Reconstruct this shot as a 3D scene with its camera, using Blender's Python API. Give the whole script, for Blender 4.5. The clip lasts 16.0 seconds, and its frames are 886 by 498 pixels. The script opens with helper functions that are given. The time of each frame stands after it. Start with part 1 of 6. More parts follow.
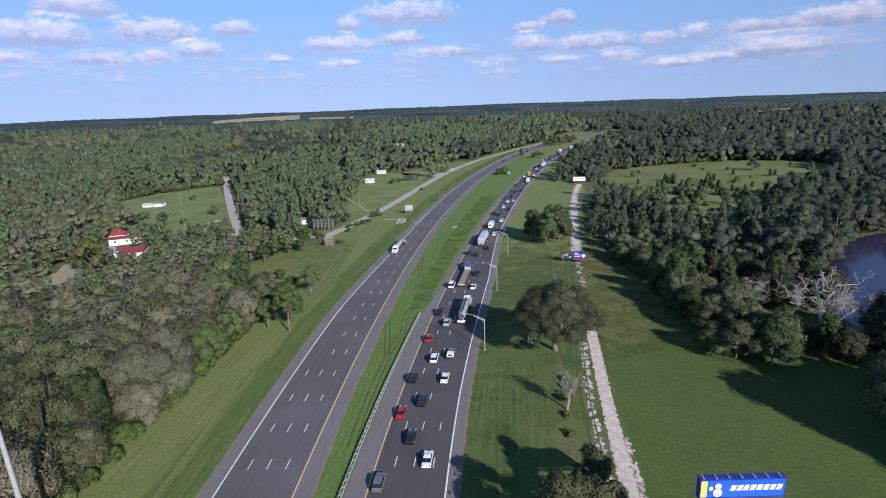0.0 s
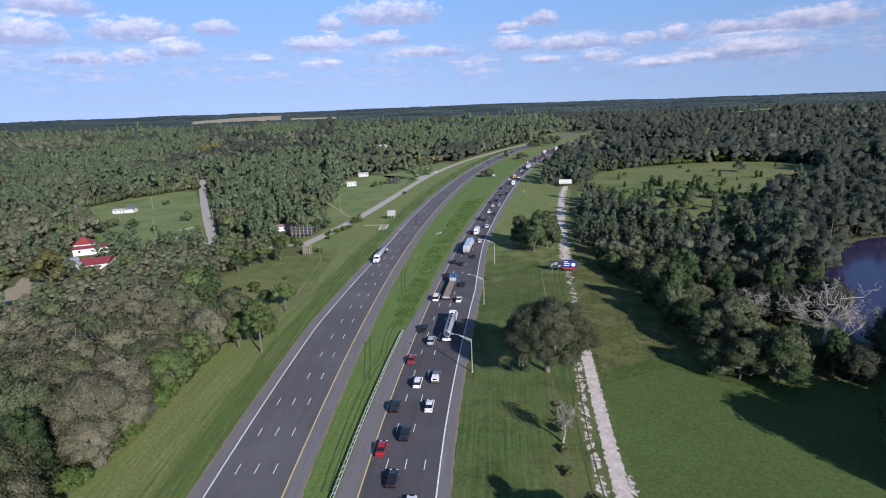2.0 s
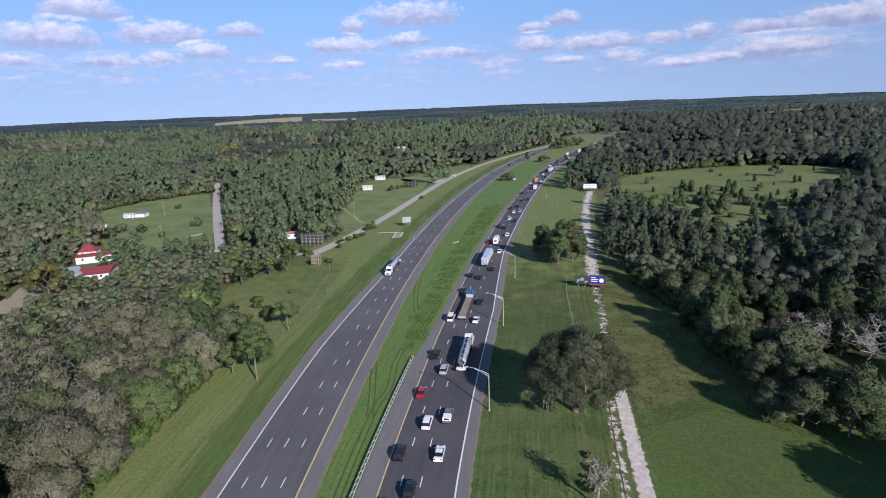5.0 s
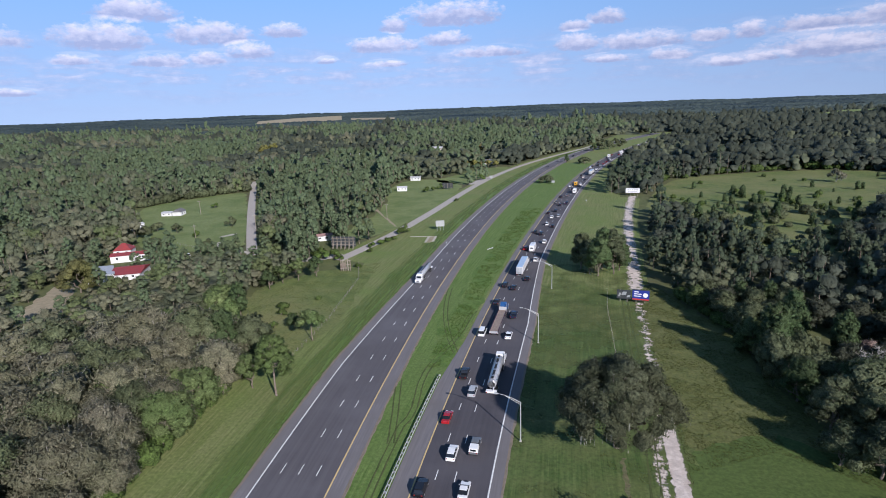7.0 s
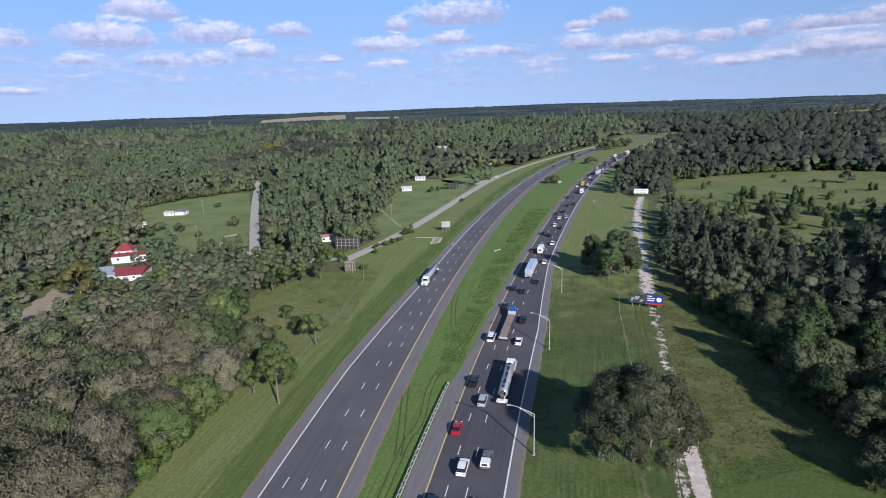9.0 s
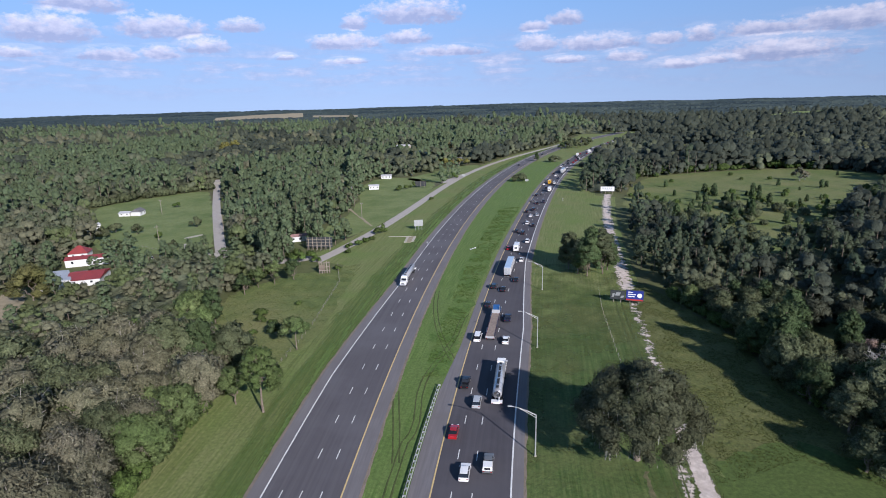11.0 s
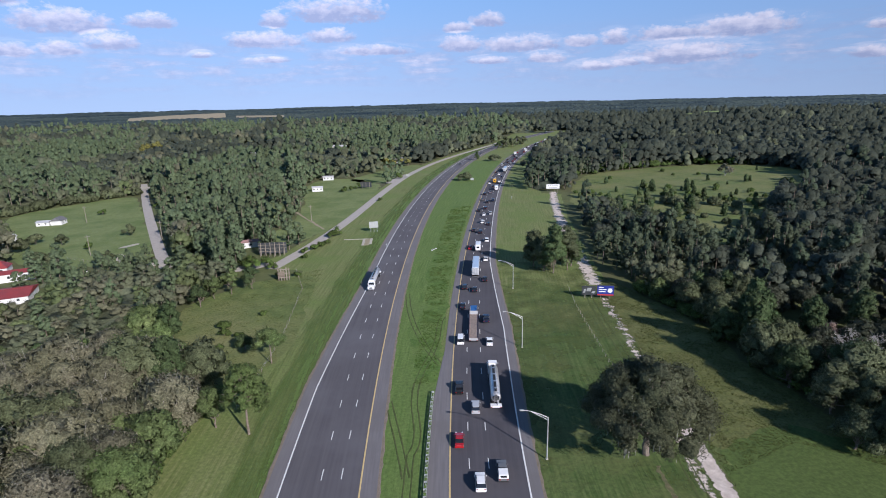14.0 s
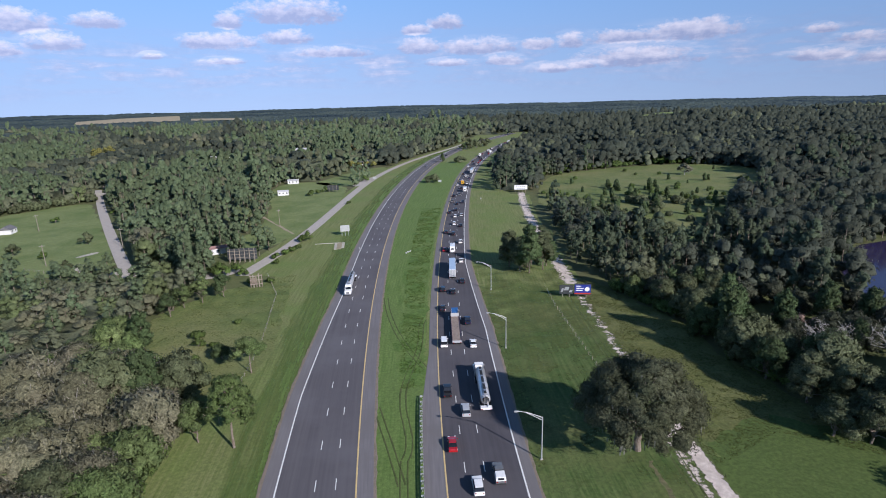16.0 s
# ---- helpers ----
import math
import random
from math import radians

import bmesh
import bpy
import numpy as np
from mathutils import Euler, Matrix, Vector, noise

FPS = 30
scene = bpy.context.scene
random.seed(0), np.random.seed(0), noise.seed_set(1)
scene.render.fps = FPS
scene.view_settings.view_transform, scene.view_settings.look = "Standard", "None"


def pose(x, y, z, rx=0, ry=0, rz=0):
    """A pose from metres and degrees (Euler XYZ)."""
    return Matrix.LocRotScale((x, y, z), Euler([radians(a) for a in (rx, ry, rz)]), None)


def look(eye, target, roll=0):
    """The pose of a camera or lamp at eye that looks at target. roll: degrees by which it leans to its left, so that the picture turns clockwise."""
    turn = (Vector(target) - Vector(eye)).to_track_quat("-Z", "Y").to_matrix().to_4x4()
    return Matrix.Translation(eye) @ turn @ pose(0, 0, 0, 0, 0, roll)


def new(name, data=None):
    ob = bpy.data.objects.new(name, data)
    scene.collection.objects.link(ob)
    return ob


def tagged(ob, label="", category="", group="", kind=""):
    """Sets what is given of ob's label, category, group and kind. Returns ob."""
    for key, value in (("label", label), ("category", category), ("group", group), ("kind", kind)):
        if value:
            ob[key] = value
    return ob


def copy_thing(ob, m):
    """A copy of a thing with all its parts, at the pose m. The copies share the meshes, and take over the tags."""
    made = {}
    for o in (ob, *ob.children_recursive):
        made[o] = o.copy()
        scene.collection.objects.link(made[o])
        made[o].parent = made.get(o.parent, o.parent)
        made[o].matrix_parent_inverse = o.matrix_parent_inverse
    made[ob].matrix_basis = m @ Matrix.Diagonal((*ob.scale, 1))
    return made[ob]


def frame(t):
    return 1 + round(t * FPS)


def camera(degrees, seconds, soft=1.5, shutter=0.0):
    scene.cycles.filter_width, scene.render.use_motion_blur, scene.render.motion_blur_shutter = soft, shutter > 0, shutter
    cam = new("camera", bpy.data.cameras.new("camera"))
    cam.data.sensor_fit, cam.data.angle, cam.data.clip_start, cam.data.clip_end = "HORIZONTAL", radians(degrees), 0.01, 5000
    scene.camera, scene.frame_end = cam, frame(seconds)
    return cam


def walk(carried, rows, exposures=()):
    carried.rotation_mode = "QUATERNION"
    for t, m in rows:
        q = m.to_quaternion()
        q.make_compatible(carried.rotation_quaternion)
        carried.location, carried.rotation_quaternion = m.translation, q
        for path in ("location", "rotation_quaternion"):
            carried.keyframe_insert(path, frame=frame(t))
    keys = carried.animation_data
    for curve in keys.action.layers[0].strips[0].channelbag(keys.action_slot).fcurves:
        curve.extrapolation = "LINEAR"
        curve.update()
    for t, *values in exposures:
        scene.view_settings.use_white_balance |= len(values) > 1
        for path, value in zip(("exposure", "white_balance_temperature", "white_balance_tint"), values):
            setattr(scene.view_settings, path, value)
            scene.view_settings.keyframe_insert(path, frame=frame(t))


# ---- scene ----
cam = camera(78.3, 16.0, 1.0)
PATH = [
    (0, (8.932, -34.015, 66.187), (8.811, -32.087, 65.669), -2.1),
    (0.5, (9.097, -30.801, 66.376), (8.999, -28.873, 65.856), -2.3),
    (1, (8.58, -28.2, 66.54), (8.515, -26.27, 66.019), -2.1),
    (1.5, (8.453, -25.673, 66.794), (8.39, -23.742, 66.275), -2.1),
    (2, (8.653, -22.633, 67.066), (8.589, -20.702, 66.546), -2.1),
    (2.5, (8.646, -19.768, 66.882), (8.584, -17.837, 66.366), -2.1),
    (3, (9.004, -17.163, 67.069), (8.944, -15.231, 66.555), -2.1),
    (3.5, (8.84, -14.261, 67.181), (8.776, -12.329, 66.666), -2.1),
    (6, (9.949, -0.575, 67.356), (9.742, 1.347, 66.843), -2.2),
    (6.5, (9.97, 1.984, 67.679), (9.73, 3.902, 67.166), -2.1),
    (7, (10.037, 4.342, 67.889), (9.769, 6.256, 67.377), -2.1),
    (7.5, (9.951, 5.93, 67.637), (9.671, 7.844, 67.128), -2.0),
    (8, (9.722, 7.132, 67.834), (9.437, 9.045, 67.322), -2.0),
    (10.5, (2.54, 11.341, 66.824), (2.333, 13.262, 66.306), -1.7),
    (11, (0.268, 11.788, 66.729), (0.136, 13.714, 66.208), -1.5),
    (11.5, (-2.104, 12.443, 66.622), (-2.155, 14.372, 66.1), -1.4),
    (12, (-4.294, 13.325, 66.546), (-4.295, 15.255, 66.022), -1.4),
    (12.5, (-6.674, 13.791, 66.533), (-6.619, 15.72, 66.008), -1.4),
    (13, (-8.908, 14.451, 66.514), (-8.819, 16.378, 65.987), -1.5),
    (13.5, (-11.272, 15.355, 66.484), (-11.164, 17.281, 65.956), -1.4),
    (14, (-13.514, 15.968, 66.44), (-13.394, 17.893, 65.913), -1.4),
    (14.5, (-15.815, 16.506, 66.457), (-15.687, 18.432, 65.931), -1.4),
    (15, (-17.373, 17.092, 66.411), (-17.24, 19.017, 65.886), -1.5),
    (15.5, (-18.04, 17.425, 66.445), (-17.825, 19.343, 65.92), -1.5),
    (16, (-18.635, 17.541, 66.364), (-18.379, 19.454, 65.841), -1.5),
]
walk(cam, [(t, look(eye, target, roll)) for t, eye, target, roll in PATH], [(0.0, 0.50, 5850, 18), (16.0, 0.50, 5850, 18)])

# ---- light ----
SUN_DIR = Vector((0.575, -0.818, 0.0)).normalized()
SUN_EL = radians(26.0)
sun_data = bpy.data.lights.new("sun", "SUN")
sun_data.energy, sun_data.angle, sun_data.color = 4.5, radians(0.5), (1.0, 0.93, 0.82)
sun = new("sun", sun_data)
sun.matrix_world = look((0, 0, 300), Vector((0, 0, 300)) - Vector((SUN_DIR.x * math.cos(SUN_EL), SUN_DIR.y * math.cos(SUN_EL), math.sin(SUN_EL))))

world = bpy.data.worlds.new("sky")
scene.world = world
world.use_nodes = True


def build_sky():
    """Clear sky with rows of flat-based cumulus: centre azimuth, elevation, half width, half height in degrees."""
    t = world.node_tree
    t.nodes.clear()
    N, L = t.nodes.new, t.links.new

    def math_node(op, a, b=None, clamp=False):
        n = N("ShaderNodeMath")
        n.operation, n.use_clamp = op, clamp
        for i, v in enumerate((a, b)):
            if v is None:
                continue
            if isinstance(v, (int, float)):
                n.inputs[i].default_value = v
            else:
                L(v, n.inputs[i])
        return n.outputs[0]

    sky = N("ShaderNodeTexSky")
    sky.sky_type, sky.sun_disc = "NISHITA", False
    sky.sun_elevation, sky.sun_rotation = SUN_EL, math.atan2(SUN_DIR.x, SUN_DIR.y)
    sky.altitude, sky.air_density, sky.dust_density, sky.ozone_density = 600, 0.8, 0.0, 5.0
    geo = N("ShaderNodeTexCoord")
    sep = N("ShaderNodeSeparateXYZ")
    L(geo.outputs["Generated"], sep.inputs[0])
    az = math_node("MULTIPLY", math_node("ARCTAN2", sep.outputs[0], sep.outputs[1]), 57.2958)
    el = math_node("MULTIPLY", math_node("ARCSINE", sep.outputs[2]), 57.2958)
    com = N("ShaderNodeCombineXYZ")
    L(az, com.inputs[0])
    L(el, com.inputs[1])

    def fbm(scale, stretch, detail, rough, shift=0.0):
        m = N("ShaderNodeMapping")
        m.inputs["Scale"].default_value = (scale, scale * stretch, 1)
        m.inputs["Location"].default_value = (shift, shift * 0.7, shift)
        L(com.outputs[0], m.inputs[0])
        n = N("ShaderNodeTexNoise")
        n.inputs["Scale"].default_value, n.inputs["Detail"].default_value, n.inputs["Roughness"].default_value = 1.0, detail, rough
        L(m.outputs[0], n.inputs["Vector"])
        return n.outputs["Fac"]

    lump = fbm(0.55, 1.9, 5, 0.62)
    fine = fbm(1.7, 1.6, 4, 0.6, 7.0)
    wob = math_node("ADD", math_node("MULTIPLY", math_node("SUBTRACT", lump, 0.5), 2.0), math_node("MULTIPLY", math_node("SUBTRACT", fine, 0.5), 1.1))
    total, lift = None, None
    for a, e, w, h in CLOUDS:
        u = math_node("DIVIDE", math_node("SUBTRACT", az, a), w)
        v = math_node("DIVIDE", math_node("SUBTRACT", el, e - 0.4 * h), 1.2 * h)
        low = math_node("MULTIPLY", math_node("MINIMUM", v, 0.0), 2.6)
        vv = math_node("ADD", math_node("MAXIMUM", v, 0.0), low)
        d = math_node("SUBTRACT", 1.0, math_node("ADD", math_node("MULTIPLY", u, u), math_node("MULTIPLY", vv, vv)))
        d = math_node("MAXIMUM", d, -1.0)
        up = math_node("MULTIPLY", math_node("MULTIPLY", math_node("ADD", d, 0.25), 2.5, clamp=True), v)
        total = d if total is None else math_node("MAXIMUM", total, d)
        lift = up if lift is None else math_node("MAXIMUM", lift, up)
    cover = math_node("MULTIPLY", math_node("ADD", math_node("ADD", math_node("MULTIPLY", total, 1.25), math_node("MULTIPLY", wob, 1.0)), -0.30), 1.5, clamp=True)
    # thin far layers low over the horizon
    veil = math_node("MULTIPLY", math_node("SUBTRACT", fbm(0.22, 5.0, 5, 0.62, 3.0), 0.42), 3.2, clamp=True)
    band = math_node("MULTIPLY", math_node("SUBTRACT", 1.0, math_node("DIVIDE", math_node("ABSOLUTE", math_node("SUBTRACT", el, 3.6)), 3.4), clamp=True), 1.0)
    cover = math_node("MAXIMUM", math_node("MULTIPLY", cover, 0.93), math_node("MULTIPLY", veil, band))
    ramp = N("ShaderNodeValToRGB")
    ramp.color_ramp.elements[0].position, ramp.color_ramp.elements[0].color = 0.12, CLOUD_BASE
    ramp.color_ramp.elements[1].position, ramp.color_ramp.elements[1].color = 0.80, CLOUD_TOP
    L(math_node("ADD", math_node("ADD", lift, math_node("ADD", 0.10, math_node("MULTIPLY", math_node("MULTIPLY", veil, band), 0.55))), math_node("MULTIPLY", math_node("SUBTRACT", fbm(0.9, 1.5, 4, 0.6, 11.0), 0.5), 1.1)), ramp.inputs[0])
    tint = N("ShaderNodeMix")
    tint.data_type, tint.blend_type = "RGBA", "MULTIPLY"
    tint.inputs[0].default_value = 1.0
    L(sky.outputs[0], tint.inputs[6])
    tint.inputs[7].default_value = SKY_TINT
    haze = N("ShaderNodeValToRGB")
    haze.color_ramp.elements[0].color, haze.color_ramp.elements[1].color = HAZE_LOW, HAZE_HIGH
    L(math_node("DIVIDE", el, 14.0, clamp=True), haze.inputs[0])
    air = N("ShaderNodeMix")
    air.data_type = "RGBA"
    L(math_node("SUBTRACT", 1.0, math_node("DIVIDE", math_node("SUBTRACT", el, 14.0), 26.0, clamp=True)), air.inputs[0])
    L(tint.outputs[2], air.inputs[6])
    L(haze.outputs[0], air.inputs[7])
    # the sky is dimmer away from the open west
    dim = math_node("SUBTRACT", 1.03, math_node("MULTIPLY", math_node("DIVIDE", math_node("ADD", az, 10.0), 60.0, clamp=True), 0.32))
    shade = N("ShaderNodeMix")
    shade.data_type, shade.blend_type = "RGBA", "MULTIPLY"
    shade.inputs[0].default_value = 1.0
    grey = N("ShaderNodeCombineXYZ")
    for i in range(3):
        L(dim, grey.inputs[i])
    mix = N("ShaderNodeMix")
    mix.data_type = "RGBA"
    L(cover, mix.inputs[0])
    L(air.outputs[2], mix.inputs[6])
    L(ramp.outputs[0], mix.inputs[7])
    bg = N("ShaderNodeBackground")
    bg.inputs[1].default_value = SKY_STRENGTH
    L(mix.outputs[2], shade.inputs[6])
    L(grey.outputs[0], shade.inputs[7])
    L(shade.outputs[2], bg.inputs[0])
    out = N("ShaderNodeOutputWorld")
    L(bg.outputs[0], out.inputs[0])


SKY_STRENGTH = 0.071
SKY_TINT = (1.65, 1.45, 1.15, 1)
HAZE_LOW, HAZE_HIGH = (4.5, 6.05, 8.3, 1), (2.2, 4.8, 8.6, 1)
CLOUD_BASE, CLOUD_TOP = (4.1, 4.7, 6.7, 1), (8.6, 8.5, 9.5, 1)
CLOUDS = [
    (-34.8, 9.0, 4.3, 1.6), (-37.6, 6.8, 5.4, 1.7), (-29.1, 7.2, 4.8, 1.6), (-22.6, 7.4, 2.6, 1.0), (-25.8, 5.6, 2.9, 1.1), (-33.3, 4.8, 3.6, 0.9), (-29.6, 5.0, 2.2, 0.9),
    (-40.0, 4.8, 2.4, 0.7), (-12.0, 7.8, 1.7, 1.2), (-6.2, 8.7, 6.3, 1.8), (-13.0, 6.0, 4.3, 1.2), (-7.0, 6.4, 3.0, 1.1), (-2.8, 5.0, 5.1, 0.8),
    (-12.9, 4.2, 2.4, 0.5), (-18.7, 4.6, 1.3, 0.5), (8.5, 7.6, 2.3, 1.1), (5.5, 6.9, 1.9, 0.8), (5.8, 5.5, 2.7, 1.2), (11.7, 5.3, 5.4, 1.2),
    (17.5, 5.3, 2.4, 0.9), (20.5, 5.5, 1.9, 1.1), (8.8, 3.8, 3.0, 0.6), (14.1, 3.9, 2.6, 0.8), (18.9, 3.0, 2.9, 0.8), (21.7, 3.2, 2.4, 0.6),
    (26.7, 3.8, 7.5, 1.4), (25.0, 5.6, 4.4, 1.1), (30.6, 5.8, 7.1, 1.4), (33.0, 6.0, 2.4, 1.4), (41.2, 5.1, 1.7, 0.6), (41.4, 3.1, 3.6, 0.8),
    (43.9, 4.3, 2.4, 0.6), (45.2, 2.8, 2.4, 0.8), (-44.7, 2.2, 2.1, 0.5), (-46.7, 6.5, 5.0, 1.5),
]
build_sky()


# ---- materials ----
def mat(name, c1, c2, scale=1.0, rough=0.85, bump=0.3, bump_scale=None, island=0.0, obj=0.0, metal=0.0, c3=None, big=None, coords="World", spec=0.3, stretch=None):
    """Two colours mixed by fine noise, a third by large patches, relief, and a spread by piece or by object."""
    m = bpy.data.materials.new(name)
    m.use_nodes = True
    t = m.node_tree
    N, L = t.nodes.new, t.links.new
    b = t.nodes["Principled BSDF"]
    b.inputs["Roughness"].default_value, b.inputs["Metallic"].default_value = rough, metal
    b.inputs["Specular IOR Level"].default_value = spec
    tc = N("ShaderNodeTexCoord")
    src = tc.outputs[coords] if coords != "World" else N("ShaderNodeNewGeometry").outputs["Position"]

    if stretch:
        mp = N("ShaderNodeMapping")
        mp.inputs["Scale"].default_value = stretch
        L(tc.outputs["UV"], mp.inputs[0])

    def noise_at(s, detail=4, along=False):
        n = N("ShaderNodeTexNoise")
        n.inputs["Scale"].default_value, n.inputs["Detail"].default_value, n.inputs["Roughness"].default_value = s, detail, 0.6
        L(mp.outputs[0] if along else src, n.inputs["Vector"])
        return n.outputs["Fac"]

    def mixed(fac, a, b2, lo=0.35, hi=0.65):
        r = N("ShaderNodeMapRange")
        r.inputs[1].default_value, r.inputs[2].default_value = lo, hi
        L(fac, r.inputs[0])
        x = N("ShaderNodeMix")
        x.data_type = "RGBA"
        L(r.outputs[0], x.inputs[0])
        for i, v in ((6, a), (7, b2)):
            if isinstance(v, tuple):
                x.inputs[i].default_value = (*v, 1)
            else:
                L(v, x.inputs[i])
        return x.outputs[2]

    col = mixed(noise_at(scale, 4, bool(stretch)), c1, c2)
    if c3:
        col = mixed(noise_at(big or scale / 12), col, c3, 0.42, 0.68)
    if "grass" in name:
        r = N("ShaderNodeMapRange")
        r.inputs[1].default_value, r.inputs[2].default_value, r.inputs[3].default_value, r.inputs[4].default_value = 0.3, 0.7, 0.72, 1.24
        L(noise_at(1.3, 6), r.inputs[0])
        hsv = N("ShaderNodeHueSaturation")
        L(r.outputs[0], hsv.inputs["Value"])
        L(col, hsv.inputs["Color"])
        col = hsv.outputs[0]
    for amount, kind in ((island, 0), (obj, 1)):
        if amount:
            rnd = N("ShaderNodeNewGeometry").outputs["Random Per Island"] if kind == 0 else N("ShaderNodeObjectInfo").outputs["Random"]
            r = N("ShaderNodeMapRange")
            r.inputs[3].default_value, r.inputs[4].default_value = 1 - amount, 1 + amount
            L(rnd, r.inputs[0])
            hsv = N("ShaderNodeHueSaturation")
            L(r.outputs[0], hsv.inputs["Value"])
            L(col, hsv.inputs["Color"])
            col = hsv.outputs[0]
    L(col, b.inputs["Base Color"])
    if bump:
        bn = N("ShaderNodeBump")
        bn.inputs["Strength"].default_value = bump
        bn.inputs["Distance"].default_value = 0.3
        L(noise_at(bump_scale or scale * 2.5), bn.inputs["Height"])
        L(bn.outputs[0], b.inputs["Normal"])
    return m


LEAF_GAIN = (1.46, 1.39, 1.36)


def see_through(m, amount):
    """Light shining through thin leaves and blades."""
    t = m.node_tree
    b = t.nodes["Principled BSDF"]
    mix, thin = t.nodes.new("ShaderNodeMixShader"), t.nodes.new("ShaderNodeBsdfTranslucent")
    mix.inputs[0].default_value = amount
    t.links.new(b.inputs["Base Color"].links[0].from_socket, thin.inputs[0])
    t.links.new(b.outputs[0], mix.inputs[1])
    t.links.new(thin.outputs[0], mix.inputs[2])
    t.links.new(mix.outputs[0], t.nodes["Material Output"].inputs[0])
    return m


def leaf_mat(name, c1, c2, spread=0.16, obj=0.2, relief=0.9, mottle=((0.55, 0.84, 1.16), (2.4, 0.56, 1.40), (7.0, 0.72, 1.26))):
    c1, c2 = tuple(v * w for v, w in zip(c1, LEAF_GAIN)), tuple(v * w for v, w in zip(c2, LEAF_GAIN))
    deep = tuple(0.68 * v + 0.2 * c1[1] * w for v, w in zip(c1, (1.15, 1.0, 0.5)))
    m = mat(name, c1, c2, 0.13, 0.65, relief, 1.7, spread, obj, spec=0.15, c3=deep, big=0.035)
    if relief:
        for n in m.node_tree.nodes:
            if n.type == "BUMP":
                n.inputs["Distance"].default_value = 0.7
    t = m.node_tree
    N, L = t.nodes.new, t.links.new
    b = t.nodes["Principled BSDF"]
    # leafy mottling at the size of sprays and of twigs
    col = b.inputs["Base Color"].links[0].from_socket
    pos = N("ShaderNodeNewGeometry").outputs["Position"]
    for grain, lo, hi in mottle:
        nz, r, hsv = N("ShaderNodeTexNoise"), N("ShaderNodeMapRange"), N("ShaderNodeHueSaturation")
        nz.inputs["Scale"].default_value, nz.inputs["Detail"].default_value, nz.inputs["Roughness"].default_value = grain, 3, 0.6
        r.inputs[1].default_value, r.inputs[2].default_value, r.inputs[3].default_value, r.inputs[4].default_value = 0.34, 0.66, lo, hi
        L(pos, nz.inputs["Vector"])
        L(nz.outputs["Fac"], r.inputs[0])
        L(r.outputs[0], hsv.inputs["Value"])
        L(col, hsv.inputs["Color"])
        col = hsv.outputs[0]
    L(col, b.inputs["Base Color"])
    return see_through(m, 0.22)


ASPHALT = mat("asphalt", (0.088, 0.082, 0.090), (0.112, 0.105, 0.112), 1.0, 0.9, 0.1, 20, c3=(0.124, 0.118, 0.128), big=0.05, stretch=(1.1, 0.02, 1))
ASPHALT_B = mat("darker_asphalt", (0.064, 0.060, 0.068), (0.082, 0.077, 0.086), 1.0, 0.9, 0.1, 20, c3=(0.094, 0.089, 0.098), big=0.05, stretch=(1.1, 0.02, 1))
SHOULDER = mat("shoulder_asphalt", (0.150, 0.140, 0.145), (0.185, 0.175, 0.178), 1.0, 0.92, 0.1, 20, c3=(0.15, 0.14, 0.14), big=0.08, stretch=(2.0, 0.08, 1))
PAINT = mat("road_paint", (0.75, 0.75, 0.73), (0.60, 0.60, 0.58), 2.0, 0.7, 0)
YELLOW = mat("yellow_paint", (0.64, 0.47, 0.20), (0.52, 0.39, 0.19), 2.0, 0.7, 0)
VERGE = mat("verge_grass", (0.118, 0.146, 0.040), (0.195, 0.212, 0.082), 1.0, 0.95, 0.3, 5.0, c3=(0.130, 0.180, 0.046), big=0.045, stretch=(1.5, 0.045, 1))
LUSH = mat("lush_grass", (0.080, 0.138, 0.027), (0.138, 0.200, 0.052), 1.0, 0.95, 0.3, 5.0, c3=(0.110, 0.164, 0.042), big=0.05, stretch=(1.7, 0.05, 1))
LUSH_B = mat("shaggy_grass", (0.044, 0.084, 0.016), (0.104, 0.142, 0.042), 1.0, 0.95, 0.5, 2.2, c3=(0.118, 0.134, 0.044), big=0.05, stretch=(1.3, 0.04, 1))
WEEDS = mat("weedy_grass", (0.104, 0.172, 0.036), (0.066, 0.122, 0.021), 0.4, 0.95, 0.8, 1.2, c3=(0.125, 0.178, 0.046), big=0.08)
LAWN = mat("lawn_grass", (0.066, 0.100, 0.022), (0.078, 0.112, 0.027), 0.35, 0.95, 0.3, 4.0, c3=(0.080, 0.120, 0.029), big=0.04)
YARD = mat("yard_grass", (0.148, 0.188, 0.060), (0.188, 0.222, 0.088), 0.3, 0.95, 0.5, 2.0, c3=(0.11, 0.155, 0.045), big=0.05)
PASTURE = mat("pasture_grass", (0.138, 0.170, 0.048), (0.086, 0.122, 0.033), 0.2, 0.95, 0.9, 1.0, c3=(0.182, 0.182, 0.072), big=0.022)
MEADOW = mat("meadow_grass", (0.128, 0.134, 0.042), (0.088, 0.106, 0.029), 0.3, 0.95, 1.0, 1.0, c3=(0.120, 0.128, 0.044), big=0.09)
GROUND = mat("woodland_ground", (0.075, 0.092, 0.030), (0.112, 0.125, 0.045), 0.2, 0.95, 0.5, 1.0, c3=(0.09, 0.085, 0.04), big=0.02)
DRY = mat("dry_grass", (0.20, 0.165, 0.075), (0.15, 0.165, 0.06), 0.6, 0.95, 0.5, 3.0)
EDGE_DIRT = mat("shoulder_dirt", (0.235, 0.185, 0.150), (0.175, 0.150, 0.105), 0.6, 0.95, 0.5, 3.0)
